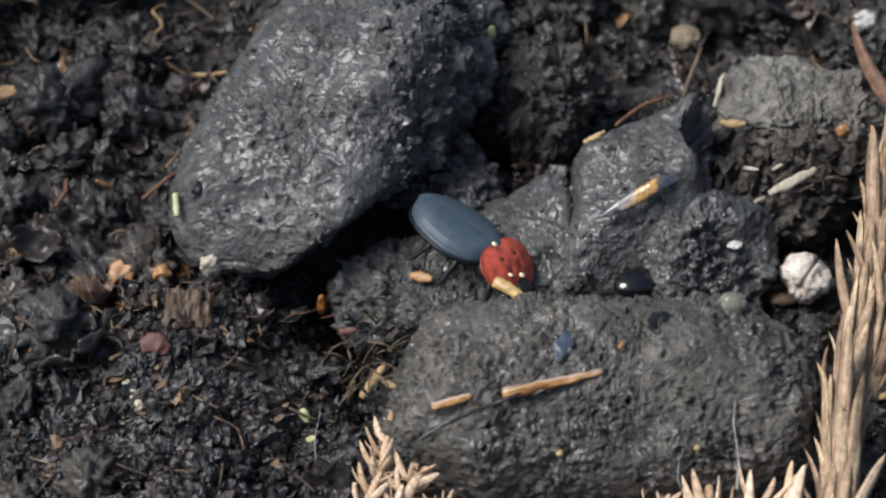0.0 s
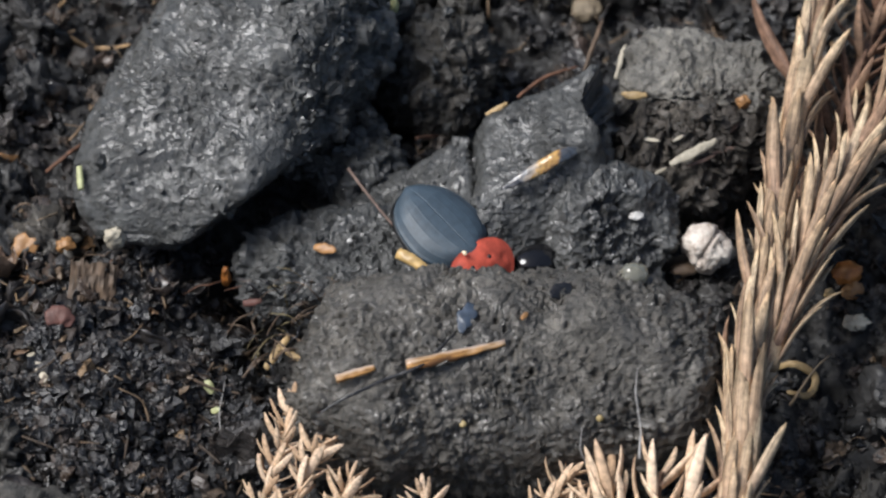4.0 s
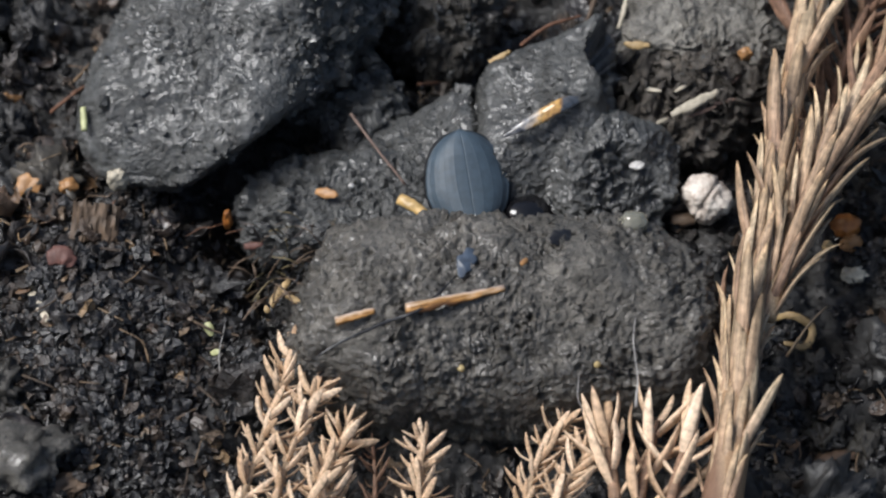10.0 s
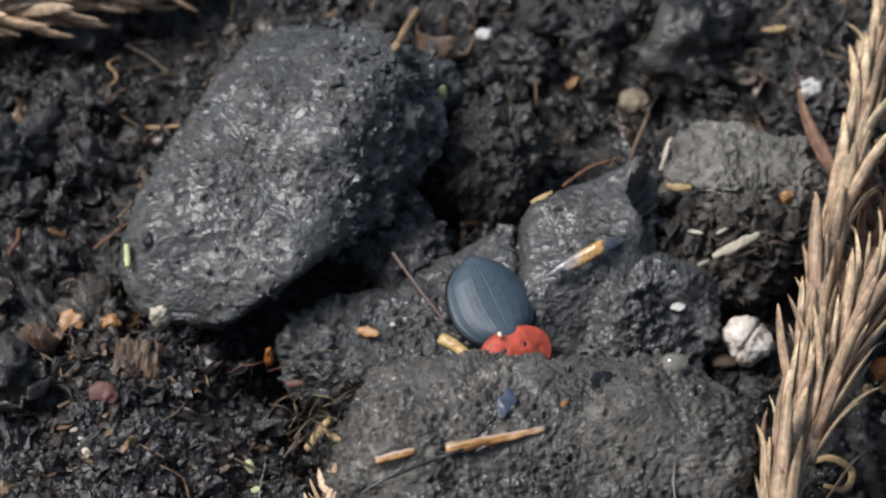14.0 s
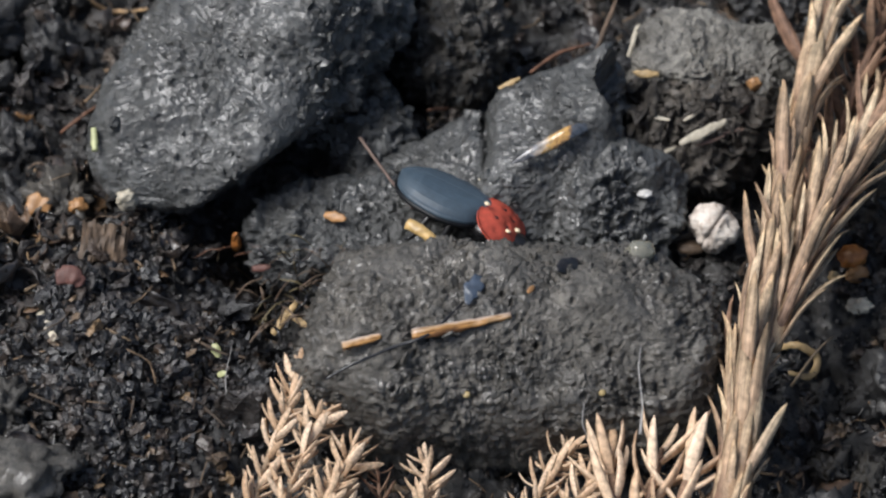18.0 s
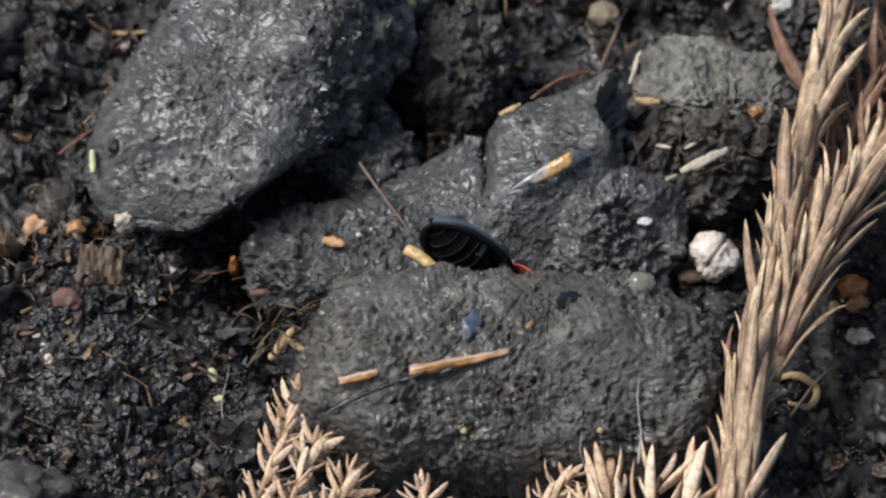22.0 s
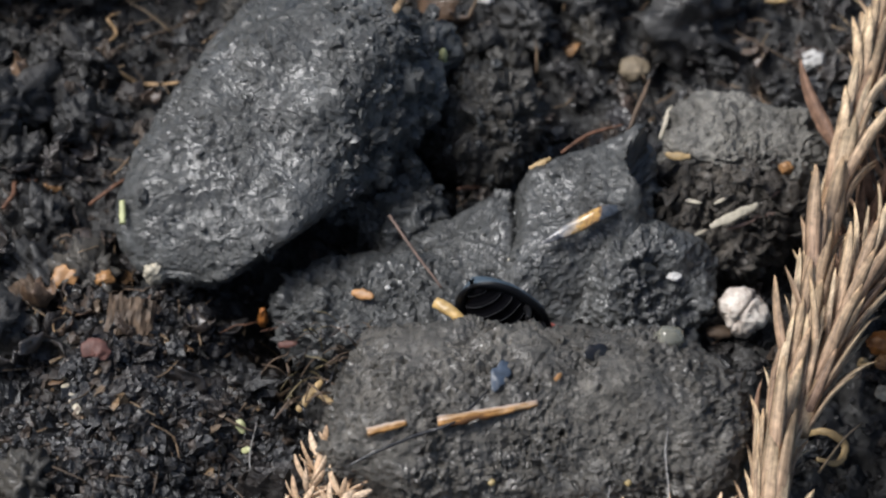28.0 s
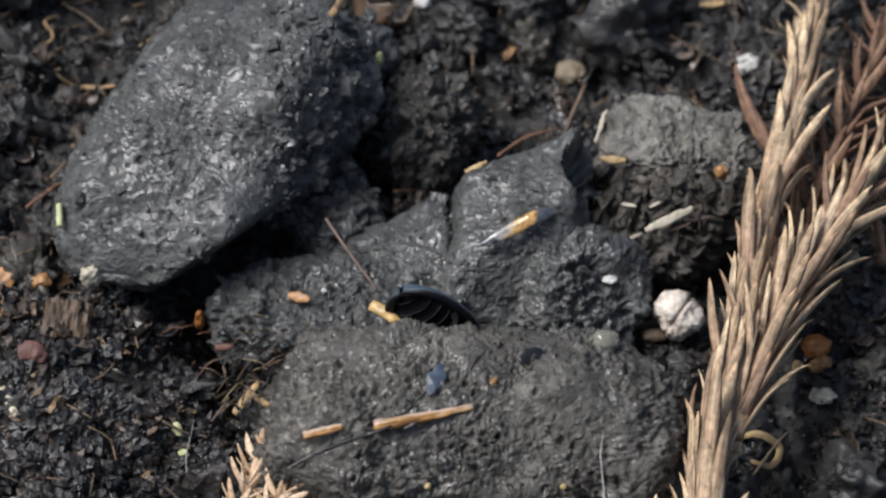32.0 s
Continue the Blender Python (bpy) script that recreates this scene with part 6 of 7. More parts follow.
    strip("tuft_fibre", "ragged brown fibre of a matted dung tuft", "fibre", [(-9.5, -21.1, 2.1), (-10.3, -23.1, 4.2), (-11.3, -24.1, 3.6)], 0.3, 0.1, OLIVE, 159, group='matted tuft')
    strip("tuft_fibre", "ragged brown fibre of a matted dung tuft", "fibre", [(-14.1, -20.0, 3.2), (-15.2, -21.4, 5.3), (-16.4, -21.8, 4.7)], 0.3, 0.1, DARK, 160, group='matted tuft')
    strip("tuft_fibre", "ragged brown fibre of a matted dung tuft", "fibre", [(-9.8, -19.1, 2.9), (-9.7, -20.2, 5.0), (-9.7, -20.3, 4.4)], 0.3, 0.14, OLIVE, 161, group='matted tuft')
    strip("tuft_fibre", "ragged brown fibre of a matted dung tuft", "fibre", [(-8.6, -21.9, 2.9), (-7.9, -23.5, 5.0), (-7.3, -24.1, 4.4)], 0.3, 0.14, HAIR, 162, group='matted tuft')
    strip("tuft_fibre", "ragged brown fibre of a matted dung tuft", "fibre", [(-15.7, -19.1, 1.1), (-16.6, -19.6, 3.2), (-17.5, -19.0, 2.6)], 0.2, 0.14, DARK, 163, group='matted tuft')
    strip("tuft_fibre", "ragged brown fibre of a matted dung tuft", "fibre", [(-7.4, -12.1, 1.1), (-6.0, -12.4, 3.2), (-4.6, -11.7, 2.6)], 0.12, 0.14, DARK, 164, group='matted tuft')
    strip("tuft_fibre", "ragged brown fibre of a matted dung tuft", "fibre", [(-9.8, -20.3, 1.7), (-8.9, -21.7, 3.8), (-8.2, -22.1, 3.2)], 0.45, 0.1, BROWN, 165, group='matted tuft')
    strip("tuft_fibre", "ragged brown fibre of a matted dung tuft", "fibre", [(-13.7, -21.0, 1.0), (-13.5, -21.7, 3.1), (-13.4, -21.5, 2.5)], 0.3, 0.14, BROWN, 166, group='matted tuft')
    strip("tuft_fibre", "ragged brown fibre of a matted dung tuft", "fibre", [(-9.2, -17.7, 2.1), (-10.1, -19.3, 4.2), (-11.0, -19.9, 3.6)], 0.2, 0.1, OLIVE, 167, group='matted tuft')
    strip("tuft_fibre", "ragged brown fibre of a matted dung tuft", "fibre", [(-9.7, -19.5, 4.1), (-9.0, -20.2, 6.2), (-8.3, -19.9, 5.6)], 0.16, 0.14, DARK, 168, group='matted tuft')
    strip("tuft_fibre", "ragged brown fibre of a matted dung tuft", "fibre", [(-8.8, -19.5, 1.3), (-10.0, -22.0, 3.4), (-11.3, -23.3, 2.8)], 0.3, 0.1, BROWN, 169, group='matted tuft')
    strip("tuft_fibre", "ragged brown fibre of a matted dung tuft", "fibre", [(-10.0, -18.7, 2.9), (-9.6, -20.2, 5.0), (-9.2, -20.7, 4.4)], 0.3, 0.14, BROWN, 170, group='matted tuft')
    strip("tuft_fibre", "ragged brown fibre of a matted dung tuft", "fibre", [(-12.1, -17.6, 2.0), (-10.8, -18.1, 4.1), (-9.6, -17.6, 3.5)], 0.45, 0.14, BROWN, 171, group='matted tuft')
    strip("tuft_fibre", "ragged brown fibre of a matted dung tuft", "fibre", [(-12.2, -14.8, 3.0), (-12.8, -16.1, 5.1), (-13.4, -16.3, 4.5)], 0.3, 0.1, DARK, 172, group='matted tuft')
    strip("tuft_fibre", "ragged brown fibre of a matted dung tuft", "fibre", [(-10.6, -18.1, 1.2), (-10.0, -19.9, 3.3), (-9.4, -20.6, 2.7)], 0.3, 0.1, OLIVE, 173, group='matted tuft')
    strip("tuft_fibre", "ragged brown fibre of a matted dung tuft", "fibre", [(-11.4, -13.6, 2.3), (-12.3, -14.6, 4.4), (-13.3, -14.6, 3.8)], 0.16, 0.14, OLIVE, 174, group='matted tuft')
    strip("tuft_fibre", "ragged brown fibre of a matted dung tuft", "fibre", [(-15.1, -14.1, 1.5), (-16.1, -14.0, 3.6), (-17.3, -12.8, 3.0)], 0.45, 0.1, HAIR, 175, group='matted tuft')
    strip("tuft_fibre", "ragged brown fibre of a matted dung tuft", "fibre", [(-9.1, -20.7, 3.5), (-8.0, -22.7, 5.6), (-7.1, -23.6, 5.0)], 0.45, 0.1, DARK, 176, group='matted tuft')
    strip("tuft_fibre", "ragged brown fibre of a matted dung tuft", "fibre", [(-15.1, -13.7, 2.6), (-15.9, -14.5, 4.7), (-16.9, -14.2, 4.1)], 0.12, 0.1, BROWN, 177, group='matted tuft')
    strip("tuft_fibre", "ragged brown fibre of a matted dung tuft", "fibre", [(-7.5, -18.9, 4.4), (-8.9, -21.4, 6.5), (-10.5, -22.9, 5.9)], 0.16, 0.1, BROWN, 178, group='matted tuft')
    strip("tuft_fibre", "ragged brown fibre of a matted dung tuft", "fibre", [(-12.5, -17.7, 4.3), (-11.6, -18.8, 6.4), (-10.9, -18.8, 5.8)], 0.2, 0.1, BROWN, 179, group='matted tuft')


build_litter()


LEAFBIT = island_material("rotting_leaf", [(0.0, (0.016, 0.015, 0.015)), (0.5, (0.035, 0.029, 0.026)), (0.85, (0.075, 0.05, 0.036)), (1.0, (0.15, 0.095, 0.06))], 0.42, 0.25, "object", 0.5, coat=0.35)


# ---- loose soil: crumbs, flakes and fibres that nobody could count ----
def ico(level):
    bm = bmesh.new()
    bmesh.ops.create_icosphere(bm, subdivisions=level, radius=1.0)
    v = np.array([q.co[:] for q in bm.verts])
    f = np.array([[q.index for q in p.verts] for p in bm.faces])
    bm.free()
    return v, f


def crumb_shapes(level, kinds, seed):
    v, f = ico(level)
    out = []
    pick = np.random.default_rng(seed)
    for k in range(kinds):
        w = v * (1 + 0.55 * fbm(v * 1.1 + k * 7.7, 2, seed + k))[:, None]
        for _ in range(3):
            n = pick.normal(size=3)
            n /= np.linalg.norm(n)
            d = w @ n
            cut = pick.uniform(0.45, 0.8)
            w = w - n * np.maximum(d - cut, 0)[:, None]
        w = w * (1 + 0.5 * plates(w * 2.2 + k * 3.1, seed + k, 1.0) + 0.4 * fbm(w * 2.4 + k, 2, seed + 30))[:, None]
        w = w + 0.3 * np.stack([perlin(w * 2.1 + k, 3), perlin(w * 2.1 + k, 4), perlin(w * 2.1 + k, 5)], 1)
        out.append((w, f))
    return out


def flake_shapes(kinds, seed):
    """Ragged curled scraps, a little thick."""
    pick = np.random.default_rng(seed)
    out = []
    for k in range(kinds):
        m = 11
        a = np.linspace(0, 2 * np.pi, m, endpoint=False)
        r = 1 + 0.16 * pick.normal(size=m).clip(-1.5, 1.5)
        x, y = r * np.cos(a), r * np.sin(a) * pick.uniform(0.45, 0.9)
        bx, by = pick.normal(0, 0.35, 2)
        z = bx * x * x + by * x * y + 0.12 * pick.normal(size=m)
        top = np.stack([x, y, z + 0.05], 1)
        mid = np.stack([x * 0.5, y * 0.5, z * 0.3 + 0.08 + 0.08 * pick.normal(size=m)], 1)
        low = np.stack([x, y, z - 0.05], 1)
        v = np.concatenate([top, mid, low, [[0, 0, 0.06]], [[0, 0, -0.06]]])
        i = np.arange(m)
        j = (i + 1) % m
        c, d = 3 * m + 0 * i, 3 * m + 1 + 0 * i
        f = np.concatenate([np.stack([i, j, m + j], 1), np.stack([i, m + j, m + i], 1), np.stack([m + i, m + j, c], 1),
                            np.stack([2 * m + i, 2 * m + j, j], 1), np.stack([2 * m + i, j, i], 1), np.stack([2 * m + j, 2 * m + i, d], 1)])
        out.append((v, f))
    return out


def random_turns(n, pick):
    q = pick.normal(size=(n, 4))
    q /= np.linalg.norm(q, axis=1)[:, None]
    w, x, y, z = q.T
    return np.stack([1 - 2 * (y * y + z * z), 2 * (x * y - z * w), 2 * (x * z + y * w),
                     2 * (x * y + z * w), 1 - 2 * (x * x + z * z), 2 * (y * z - x * w),
                     2 * (x * z - y * w), 2 * (y * z + x * w), 1 - 2 * (x * x + y * y)], 1).reshape(n, 3, 3)


def scatter(name, label, shapes, spots, sizes, material, seed, squash=1.0, smooth=False, flat_lie=0.0):
    """One object of many bits at spots (mm)."""
    pick = np.random.default_rng(seed)
    turns = random_turns(len(spots), pick)
    if flat_lie:
        keep = pick.random(len(spots)) < flat_lie
        a = pick.uniform(0, 2 * np.pi, len(spots))
        tilt = pick.normal(0, 0.4, (len(spots), 2))
        flatm = np.zeros_like(turns)
        flatm[:, 0, 0], flatm[:, 0, 1] = np.cos(a), -np.sin(a)
        flatm[:, 1, 0], flatm[:, 1, 1] = np.sin(a), np.cos(a)
        flatm[:, 2, 2] = 1
        flatm[:, 2, 0], flatm[:, 2, 1] = tilt[:, 0], tilt[:, 1]
        turns[keep] = flatm[keep]
    kind = pick.integers(len(shapes), size=len(spots))
    vs, fs, base = [], [], 0
    for k, (v, f) in enumerate(shapes):
        idx = np.nonzero(kind == k)[0]
        if len(idx) == 0:
            continue
        st = pick.uniform(0.6, 1.3, (len(idx), 1, 3)) * np.array([1, 1, squash])
        w = np.einsum("nij,nkj->nki", turns[idx], v[None] * st) * sizes[idx][:, None, None] + spots[idx][:, None, :]
        vs.append(w.reshape(-1, 3))
        fs.append((f[None] + (np.arange(len(idx)) * len(v))[:, None, None]).reshape(-1, 3) + base)
        base += len(idx) * len(v)
    ob = new(name, mesh_of(name, np.concatenate(vs), np.concatenate(fs), material, smooth))
    return tagged(ob, label, "soil", kind="stuff")


def clear_of_lumps(x, y, z, gap=0.2):
    return blob_field(np.stack([x, y, z], 1), LUMP_BLOBS) > gap


def soil_spots(n, pick, lift, spread=None):
    x = pick.uniform(-64, 58, n)
    y = pick.uniform(-54, 46, n)
    if spread is not None:
        cx, cy, sx, sy = spread
        x, y = pick.normal(cx, sx, n), pick.normal(cy, sy, n)
    z = soil_z(x, y) + lift
    keep = clear_of_lumps(x, y, z)
    return np.stack([x, y, z], 1)[keep]


def build_loose():
    pick = np.random.default_rng(77)
    crumbs = [(v * (1 + 0.35 * fbm(v * 2.6 + 4.0, 3, 8) + 0.3 * plates(v * 3.6, 3, 1.2))[:, None], f) for v, f in crumb_shapes(3, 12, 5)]
    grains = crumb_shapes(2, 8, 9)
    tiny = crumb_shapes(1, 8, 12)
    # clods of a few millimetres
    p = soil_spots(600, pick, 0.0)
    scatter("soil_clods", "dark damp soil clods", crumbs, p, np.exp(pick.normal(0.05, 0.35, len(p))), CRUMB, 1, 0.9, False)
    p = np.concatenate([soil_spots(2800, pick, 0.1), soil_spots(1300, pick, 0.15, (-31, -28, 9, 8))])
    scatter("soil_crumbs", "dark damp crumbly soil", grains, p, np.minimum(np.exp(pick.normal(-0.5, 0.4, len(p))), 1.1), CRUMB, 2, 0.9, False)
    p = np.concatenate([soil_spots(7000, pick, 0.1), soil_spots(2500, pick, 0.15, (-31, -26, 8, 8))])
    scatter("soil_grains", "fine dark soil grains", tiny, p, np.exp(pick.normal(-1.3, 0.4, len(p))), CRUMB, 3)
    flakes = flake_shapes(16, 4)
    p = np.concatenate([soil_spots(150, pick, 0.5), soil_spots(160, pick, 0.6, (-36, -10, 9, 6)), soil_spots(70, pick, 0.6, (-44, 6, 9, 12))])
    scatter("leaf_mould", "rotting brown and black leaf scraps", flakes, p, np.clip(np.exp(pick.normal(-0.05, 0.35, len(p))), 0.3, 1.7), MOULD, 4, 1.0, True, 0.7)
    p = np.concatenate([soil_spots(1100, pick, 0.35), soil_spots(500, pick, 0.4, (-31, -24, 10, 9)), soil_spots(250, pick, 0.5, (44, -20, 6, 12))])
    scatter("mould_flakes", "dark wet flakes of rotted leaf", flakes, p, np.clip(np.exp(pick.normal(-0.85, 0.3, len(p))), 0.2, 0.8), CRUMB, 14, 1.0, False, 0.35)
    # crumbs stuck to the lumps, thickest on the great lump's rough flank
    stuck = []
    for ob in list(scene.objects):
        if ob.name.startswith("dung_lump"):
            co = np.empty(len(ob.data.vertices) * 3, dtype=np.float32)
            ob.data.vertices.foreach_get("co", co)
            co = co.reshape(-1, 3).astype(float) / MM
            w = np.clip(perlin(co / 4.0, 91) - 0.05, 0, 1) + 0.03
            w *= co[:, 2] > soil_z(co[:, 0], co[:, 1]) - 0.5
            idx = pick.choice(len(co), 260 if len(co) > 80000 else 110, p=w / w.sum())
            if ob is LUMPS[1][0]:
                piece = scatter("crumb_layer", "small crumbs stuck to the dung lump", grains, co[idx], np.exp(pick.normal(-1.3, 0.4, len(idx))), DUNG_LOG, 8, 0.7)
                piece.parent = ob
                del piece["category"]
                continue
            if ob is LUMPS[4][0]:
                front = co[(co[:, 2] > 0.5) & (co[:, 1] < 8)]
                spots = front[pick.choice(len(front), 420)] + np.array([0, -0.1, 0.15])
                piece = scatter("rubble_layer", "dark crumbling flakes on the broken lump", flakes, spots, np.exp(pick.normal(-0.35, 0.35, len(spots))), DUNG_RUBBLE, 9, 1.0, True, 0.5)
                piece.parent = ob
                del piece["category"]
            stuck.append(co[idx])
    great = LUMPS[0][1]
    flank = great[(great[:, 0] > -13) & (great[:, 2] > 0)]
    stuck.append(flank[pick.choice(len(flank), 600)])
    p = np.concatenate(stuck)
    size = np.exp(pick.normal(-1.3, 0.4, len(p)))
    size[-600:] = np.exp(pick.normal(-0.65, 0.4, 600))
    scatter("dung_crumbs", "small crumbs stuck to the dung lumps", grains, p, size, DUNG, 6, 0.7)
    # fibres
    bits = []
    for i in range(900):
        x, y = pick.uniform(-62, 56), pick.uniform(-52, 44)
        z = soil_z(x, y)[0] + pick.uniform(0.4, 1.3)
        if not clear_of_lumps(np.array([x]), np.array([y]), np.array([z]))[0]:
            continue
        length = np.exp(pick.normal(0.9, 0.5))
        a, e = pick.uniform(0, 2 * np.pi), pick.normal(0, 0.35)
        d = np.array([np.cos(a) * np.cos(e), np.sin(a) * np.cos(e), np.sin(e)])
        s = pick.normal(0, 0.25, 3) * length
        pts = bend([np.array([x, y, z]) - d * length / 2, np.array([x, y, z]) + s * 0.5, np.array([x, y, z]) + d * length / 2 + s * 0.2], 7)
        bits.append(tube(pts, np.linspace(1, 0.5, 7) * np.exp(pick.normal(-2.2, 0.35)), 5))
    v, f = join(bits)
    tagged(new("root_fibres", mesh_of("root_fibres", v, f, FIBRE)), "fine brown root fibres in the soil", "roots", kind="stuff")


def build_clods():
    """Soil clods that can be told apart, and curled leaf fragments."""
    pick = np.random.default_rng(31)
    v0, f0 = ico(4)
    clods = []
    for k in range(7):
        w = v0 * (1 + 0.6 * fbm(v0 * 0.9 + k * 5.1, 2, 60 + k) + 0.36 * plates(v0 * 1.9 + k, 70 + k, 1.0) + 0.28 * plates(v0 * 4.5 + k, 80 + k, 1.2) + 0.16 * fbm(v0 * 7, 2, k))[:, None]
        clods.append([mesh_of("soil_clod", w, f0, mat) for mat in (SOIL, DUNG_BROWN)])
    places = [(-44, 22, 4), (-38, 14, 4), (-33, 27, 4), (-50, 12, 5), (-42, 2, 5), (-37, -3, 4), (-52, -4, 5), (-48, -22, 5), (-44, -36, 5), (12, 26, 4), (20, 30, 5), (36, 14, 4), (44, -16, 4), (40, -28, 4), (34, -40, 5), (3, 24, 4), (-10, 28, 4), (-20, 30, 5)]
    for cx, cy, s in places:
        for _ in range(5):
            x, y = cx + pick.normal(0, s), cy + pick.normal(0, s)
            size = np.exp(pick.normal(0.6, 0.35))
            z = soil_z(x, y)[0] + 0.2 * size
            if blob_field(np.array([[x, y, z]]), LUMP_BLOBS)[0] < size * 0.8:
                continue
            ob = new("soil_clod", clods[int(pick.integers(7))][int(pick.random() < 0.3)])
            ob.matrix_basis = pose(x * MM, y * MM, z * MM, *pick.uniform(0, 360, 3)) @ Matrix.Diagonal((*(size * pick.uniform(0.75, 1.25, 3)), 1))
            tagged(ob, "dark damp clod of crumbly soil", "soil clod", "soil clods")
    leaves = []
    for k in range(6):
        n, m = 16, 12
        u, v = np.meshgrid(np.linspace(-1, 1, n), np.linspace(-1, 1, m), indexing="ij")
        q = np.stack([u, v, 0 * u + k * 3.3], -1).reshape(-1, 3)
        edge = 1 + 0.3 * fbm(q * 1.4, 2, 40 + k).reshape(n, m)
        x = u * edge
        y = v * edge * 0.7 * np.sqrt(np.clip(1.15 - u * u, 0.05, 1))
        z = 0.35 * pick.normal() * u * u + 0.5 * pick.normal() * v * v + 0.28 * fbm(q * 1.8, 2, 45 + k).reshape(n, m)
        top = np.stack([x, y, z + 0.035], -1)
        low = np.stack([x, y, z - 0.035], -1)
        v3, f3 = solid(top, low, n, m)
        leaves.append(mesh_of("leaf_fragment", v3, f3, LEAFBIT))
    spots = [(-36, -8, 6, 3, 12), (-44, -12, 5, 4, 12), (-45, 4, 7, 8, 12), (-22, -14, 4, 3, 5), (-42, -34, 6, 5, 8), (22, 22, 8, 6, 8), (44, -18, 6, 8, 8), (0, 30, 14, 6, 8), (-49, 3, 5, 7, 14), (-38, 4, 3, 8, 9), (-40, 20, 5, 5, 8), (41, -30, 4, 6, 6)]
    for cx, cy, sx, sy, n in spots:
        for _ in range(n):
            x, y = cx + pick.normal(0, sx), cy + pick.normal(0, sy)
            size = np.exp(pick.normal(0.45, 0.4))
            z = soil_z(x, y)[0] + 0.9
            if blob_field(np.array([[x, y, z]]), LUMP_BLOBS)[0] < 0.6:
                continue
            ob = new("leaf_fragment", leaves[int(pick.integers(6))])
            ob.matrix_basis = pose(x * MM, y * MM, z * MM, pick.normal(0, 35), pick.normal(0, 35), pick.uniform(0, 360)) @ Matrix.Diagonal((size, size, size, 1))
            tagged(ob, "curled brown fragment of a rotting leaf", "leaf fragment", "leaf fragments")


def build_crust():
    """Scales of crust lifting from the lumps, each a part of its lump."""
    pick = np.random.default_rng(53)
    shapes = {}
    for ob, v, f, mat in LUMPS:
        if mat.name not in shapes:
            shapes[mat.name] = [mesh_of("crust_scale", q * np.array([1, 1, 0.5]), t, mat, False) for q, t in flake_shapes(5, 90)]
        tri = v[f]
        nrm = np.cross(tri[:, 1] - tri[:, 0], tri[:, 2] - tri[:, 0])
        mid = tri.mean(1)
        ok = np.nonzero((mid[:, 2] > soil_z(mid[:, 0], mid[:, 1]) + 1.0) & (nrm[:, 2] > 0))[0]
        for i in pick.choice(ok, min(14, len(ok) // 1500)):
            n = Vector(nrm[i]).normalized()
            x = n.orthogonal().normalized()
            x.rotate(Matrix.Rotation(pick.uniform(0, 6.28), 3, n))
            x = (x + n * pick.normal(0, 0.2)).normalized()
            y = n.cross(x).normalized()
            z = x.cross(y)
            size = np.exp(pick.normal(-0.8, 0.3))
            m = Matrix((x, y, z)).transposed().to_4x4()
            m.translation = Vector(mid[i] + np.array(n) * 0.06 * size) * MM
            piece = new("crust_scale", shapes[mat.name][int(pick.integers(5))])
            piece.parent = ob
            piece.matrix_basis = m @ Matrix.Diagonal((size, size, size, 1))


build_clods()
build_crust()
build_loose()


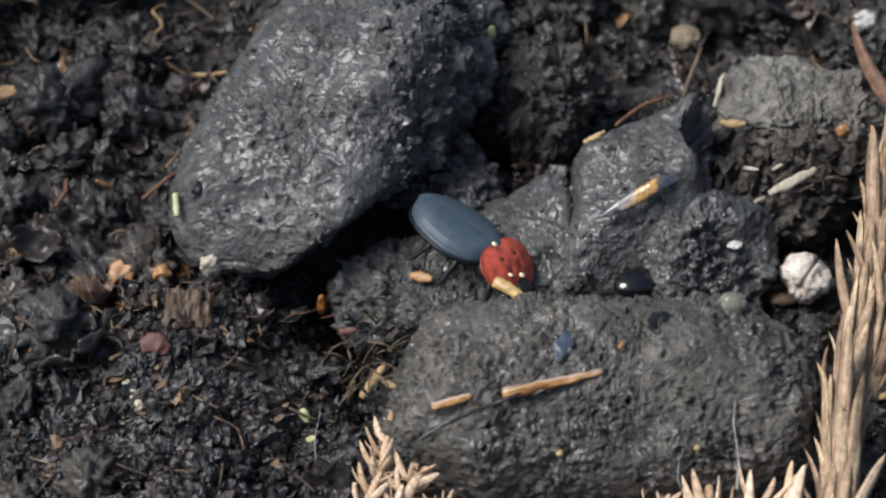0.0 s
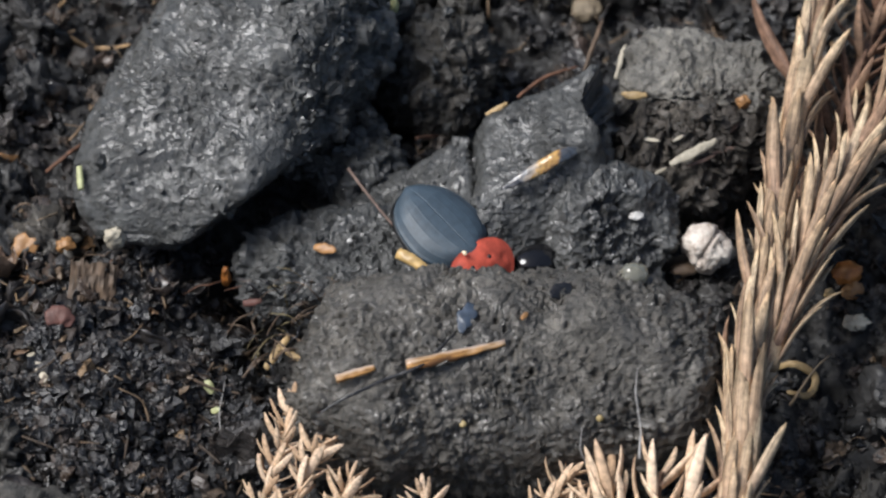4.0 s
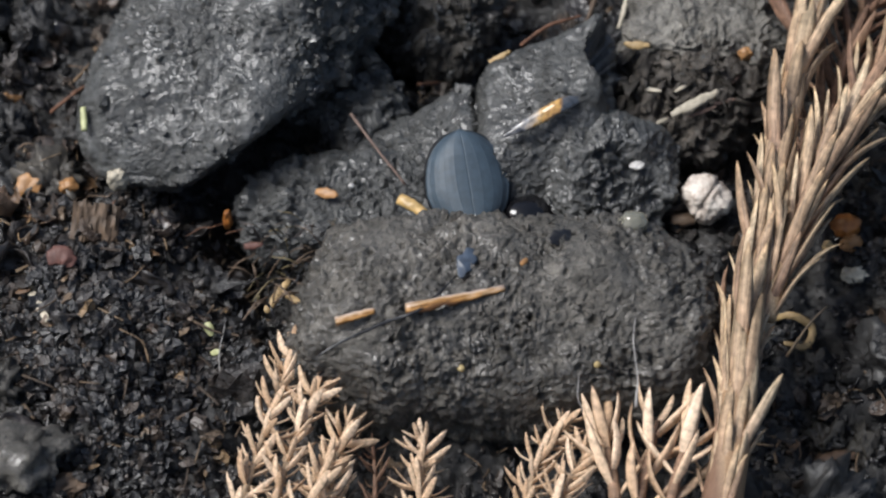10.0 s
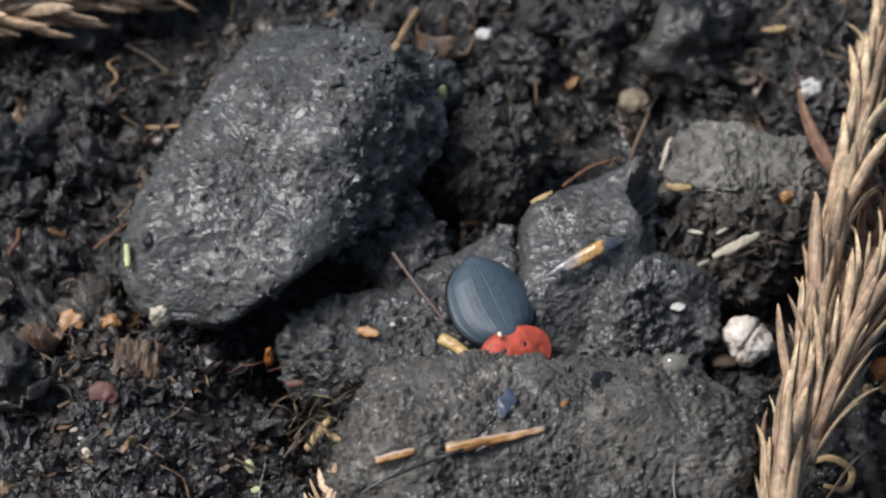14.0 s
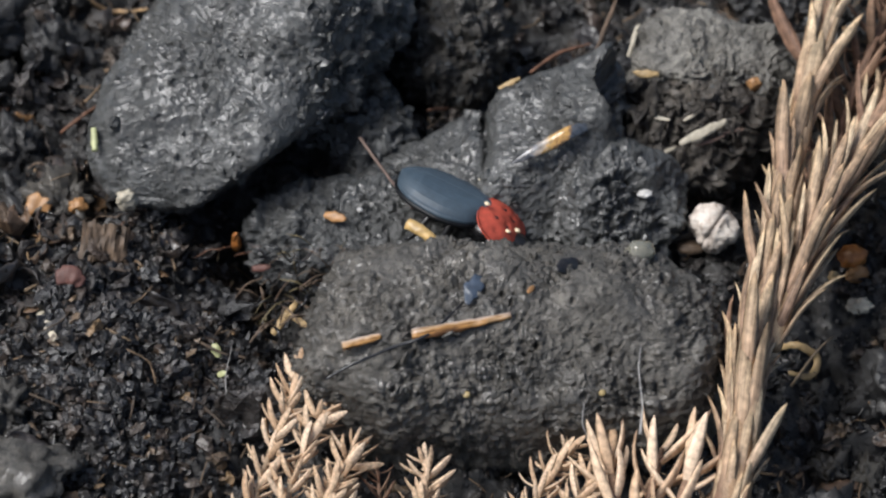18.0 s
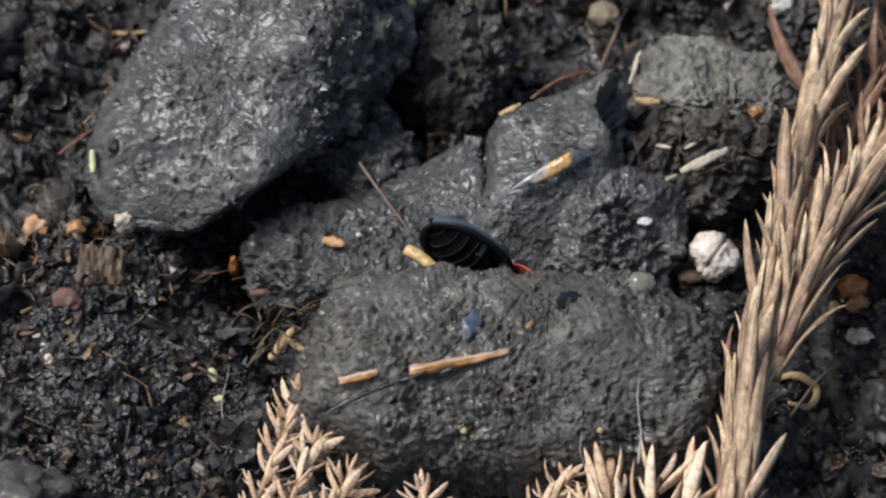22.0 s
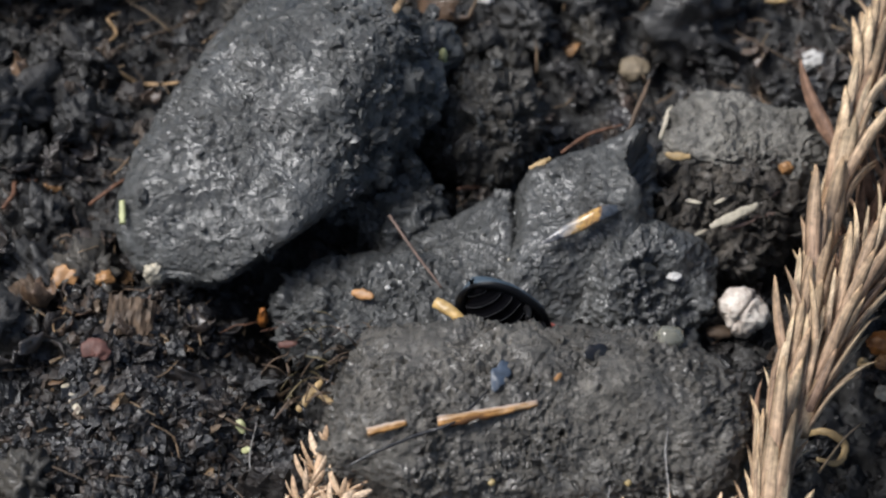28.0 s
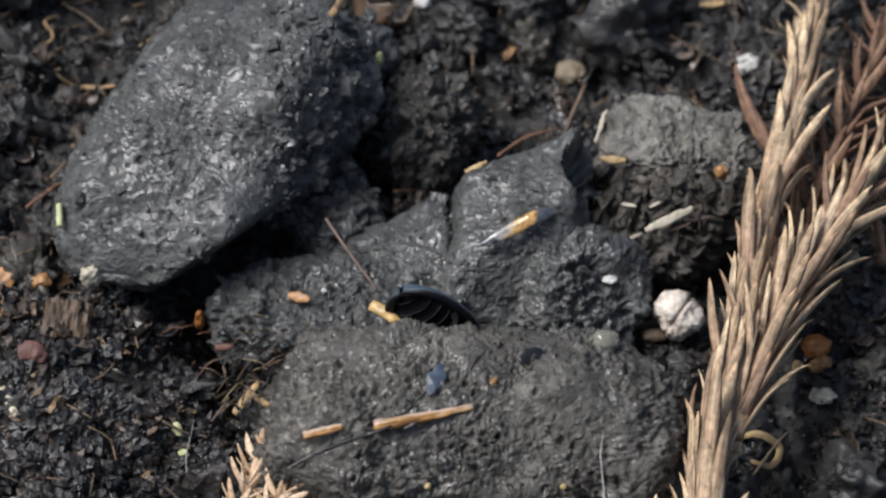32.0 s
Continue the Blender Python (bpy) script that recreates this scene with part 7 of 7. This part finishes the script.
# ---- what moves ----
def motions():
    # beetle: seconds, place of its middle (mm), heading, nose down, roll of its back away from the near side (degrees)
    rows = [
        (0.0, -5.6, -7.2, 6.5, -40, 8, -24), (1.0, -4.3, -8.3, 6.5, -38, 8, -22), (1.5, -1.9, -9.3, 6.2, -46, 8, 0), (2.0, -0.5, -10.1, 6.0, -48, 8, 0),
        (3.0, 0.8, -9.8, 6.0, -48, 8, 0), (5.0, 2.1, -9.8, 5.7, -50, 14, 0), (6.0, 2.5, -9.9, 5.5, -53, 14, 0), (6.5, 3.4, -10.1, 5.2, -64, 24, 0),
        (7.0, 4.4, -10.3, 5.0, -76, 32, 0), (8.0, 5.9, -10.5, 5.6, -88, 74, 44), (9.0, 5.3, -10.1, 5.2, -84, 52, 12), (10.0, 4.0, -10.1, 5.0, -80, 28, 0),
        (11.0, 4.4, -10.3, 5.0, -80, 30, 0), (12.0, 3.3, -9.5, 5.5, -74, 16, 0), (13.0, 2.2, -9.1, 6.2, -68, 12, 0), (14.0, 2.3, -8.9, 6.2, -66, 12, 0),
        (14.5, 2.2, -8.9, 6.2, -63, 11, 0), (16.5, 2.4, -8.7, 5.5, -32, 2, -18), (17.0, 2.5, -8.9, 5.5, -26, 2, -26), (18.0, 1.3, -9.4, 5.5, -28, 5, -26), (19.0, 1.8, -11.6, 5.0, -20, 8, -36),
    ]
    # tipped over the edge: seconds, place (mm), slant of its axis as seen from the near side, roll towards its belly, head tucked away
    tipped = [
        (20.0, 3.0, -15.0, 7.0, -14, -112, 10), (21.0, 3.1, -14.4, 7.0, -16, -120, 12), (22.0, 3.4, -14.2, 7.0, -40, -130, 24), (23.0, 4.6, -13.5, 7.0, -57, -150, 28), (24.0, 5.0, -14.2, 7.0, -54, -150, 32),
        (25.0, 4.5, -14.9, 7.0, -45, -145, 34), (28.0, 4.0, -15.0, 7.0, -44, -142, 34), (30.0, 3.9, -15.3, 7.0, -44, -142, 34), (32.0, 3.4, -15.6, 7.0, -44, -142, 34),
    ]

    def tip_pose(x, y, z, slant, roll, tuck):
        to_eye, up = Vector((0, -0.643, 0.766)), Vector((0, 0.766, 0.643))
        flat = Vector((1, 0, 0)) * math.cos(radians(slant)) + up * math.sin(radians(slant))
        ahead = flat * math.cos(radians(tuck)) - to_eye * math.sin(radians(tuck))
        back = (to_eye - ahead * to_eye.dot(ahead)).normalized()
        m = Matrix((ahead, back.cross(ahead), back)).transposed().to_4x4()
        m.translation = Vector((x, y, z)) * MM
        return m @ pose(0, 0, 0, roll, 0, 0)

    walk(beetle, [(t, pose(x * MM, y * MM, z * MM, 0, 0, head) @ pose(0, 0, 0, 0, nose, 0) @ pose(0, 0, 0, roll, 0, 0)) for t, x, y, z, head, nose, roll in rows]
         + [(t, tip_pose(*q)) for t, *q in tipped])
    for i, (leg, bx, sgn) in enumerate(beetle_legs):
        steps = []
        for k in range(65):
            t = k * 0.5
            busy = 1.0 if t < 4 or 6 <= t <= 8 or 14 < t < 25 else 0.4
            a = 9 * busy * math.sin(t * 5.1 + i * 2.1)
            b = 5 * busy * math.cos(t * 5.1 + i * 2.1)
            steps.append((t, pose(bx * MM, sgn * 1.3 * MM, -0.6 * MM, b, 0, a)))
        walk(leg, steps)
    walk(digger, [(t, pose(x * MM, y * MM, z * MM, 0, tip, head)) for t, x, y, z, tip, head in (
        (0.0, 10.9, -11.2, 3.6, 6, 20), (3.5, 10.7, -11.5, 3.3, 8, 20), (7.0, 10.4, -11.9, 3.0, 10, 18), (10.0, 9.8, -11.8, 3.0, 10, 15),
        (12.0, 9.4, -11.9, 2.6, 14, 12), (13.5, 9.0, -12.4, 0.4, 20, 10), (32.0, 9.0, -12.4, 0.2, 20, 10))])
    # the log is shoved and rolls a little towards the near side, with all that lies on it: seconds, slide (mm), roll (degrees)
    shove = [(0.0, -0.14, 0), (3.0, -0.11, 0), (4.5, -0.28, 0), (6.0, -0.39, 0), (8.0, -0.39, 0), (8.5, -0.11, 0), (13.0, 0.0, 0), (14.0, -0.14, 0), (14.5, -0.04, 0),
             (16.5, -0.11, 0), (18.5, -0.28, 0), (19.0, -0.40, 4.9), (20.0, -0.46, 5.8), (21.0, -0.42, 5.3), (23.0, -0.38, 4.5), (25.5, -0.38, 4.6), (27.5, -0.32, 3.6),
             (30.0, -0.38, 4.6), (31.0, -0.40, 4.9), (32.0, -0.36, 4.2)]
    axis = Matrix.Translation(Vector((7.6, -26.7, 4.4)) * MM)
    for ob in [LUMPS[1][0]] + ON_LOG:
        start = ob.matrix_basis.copy()
        walk(ob, [(t, Matrix.Translation((0, d * MM, 0)) @ axis @ Matrix.Rotation(radians(roll), 4, "X") @ axis.inverted() @ start) for t, d, roll in shove])


motions()
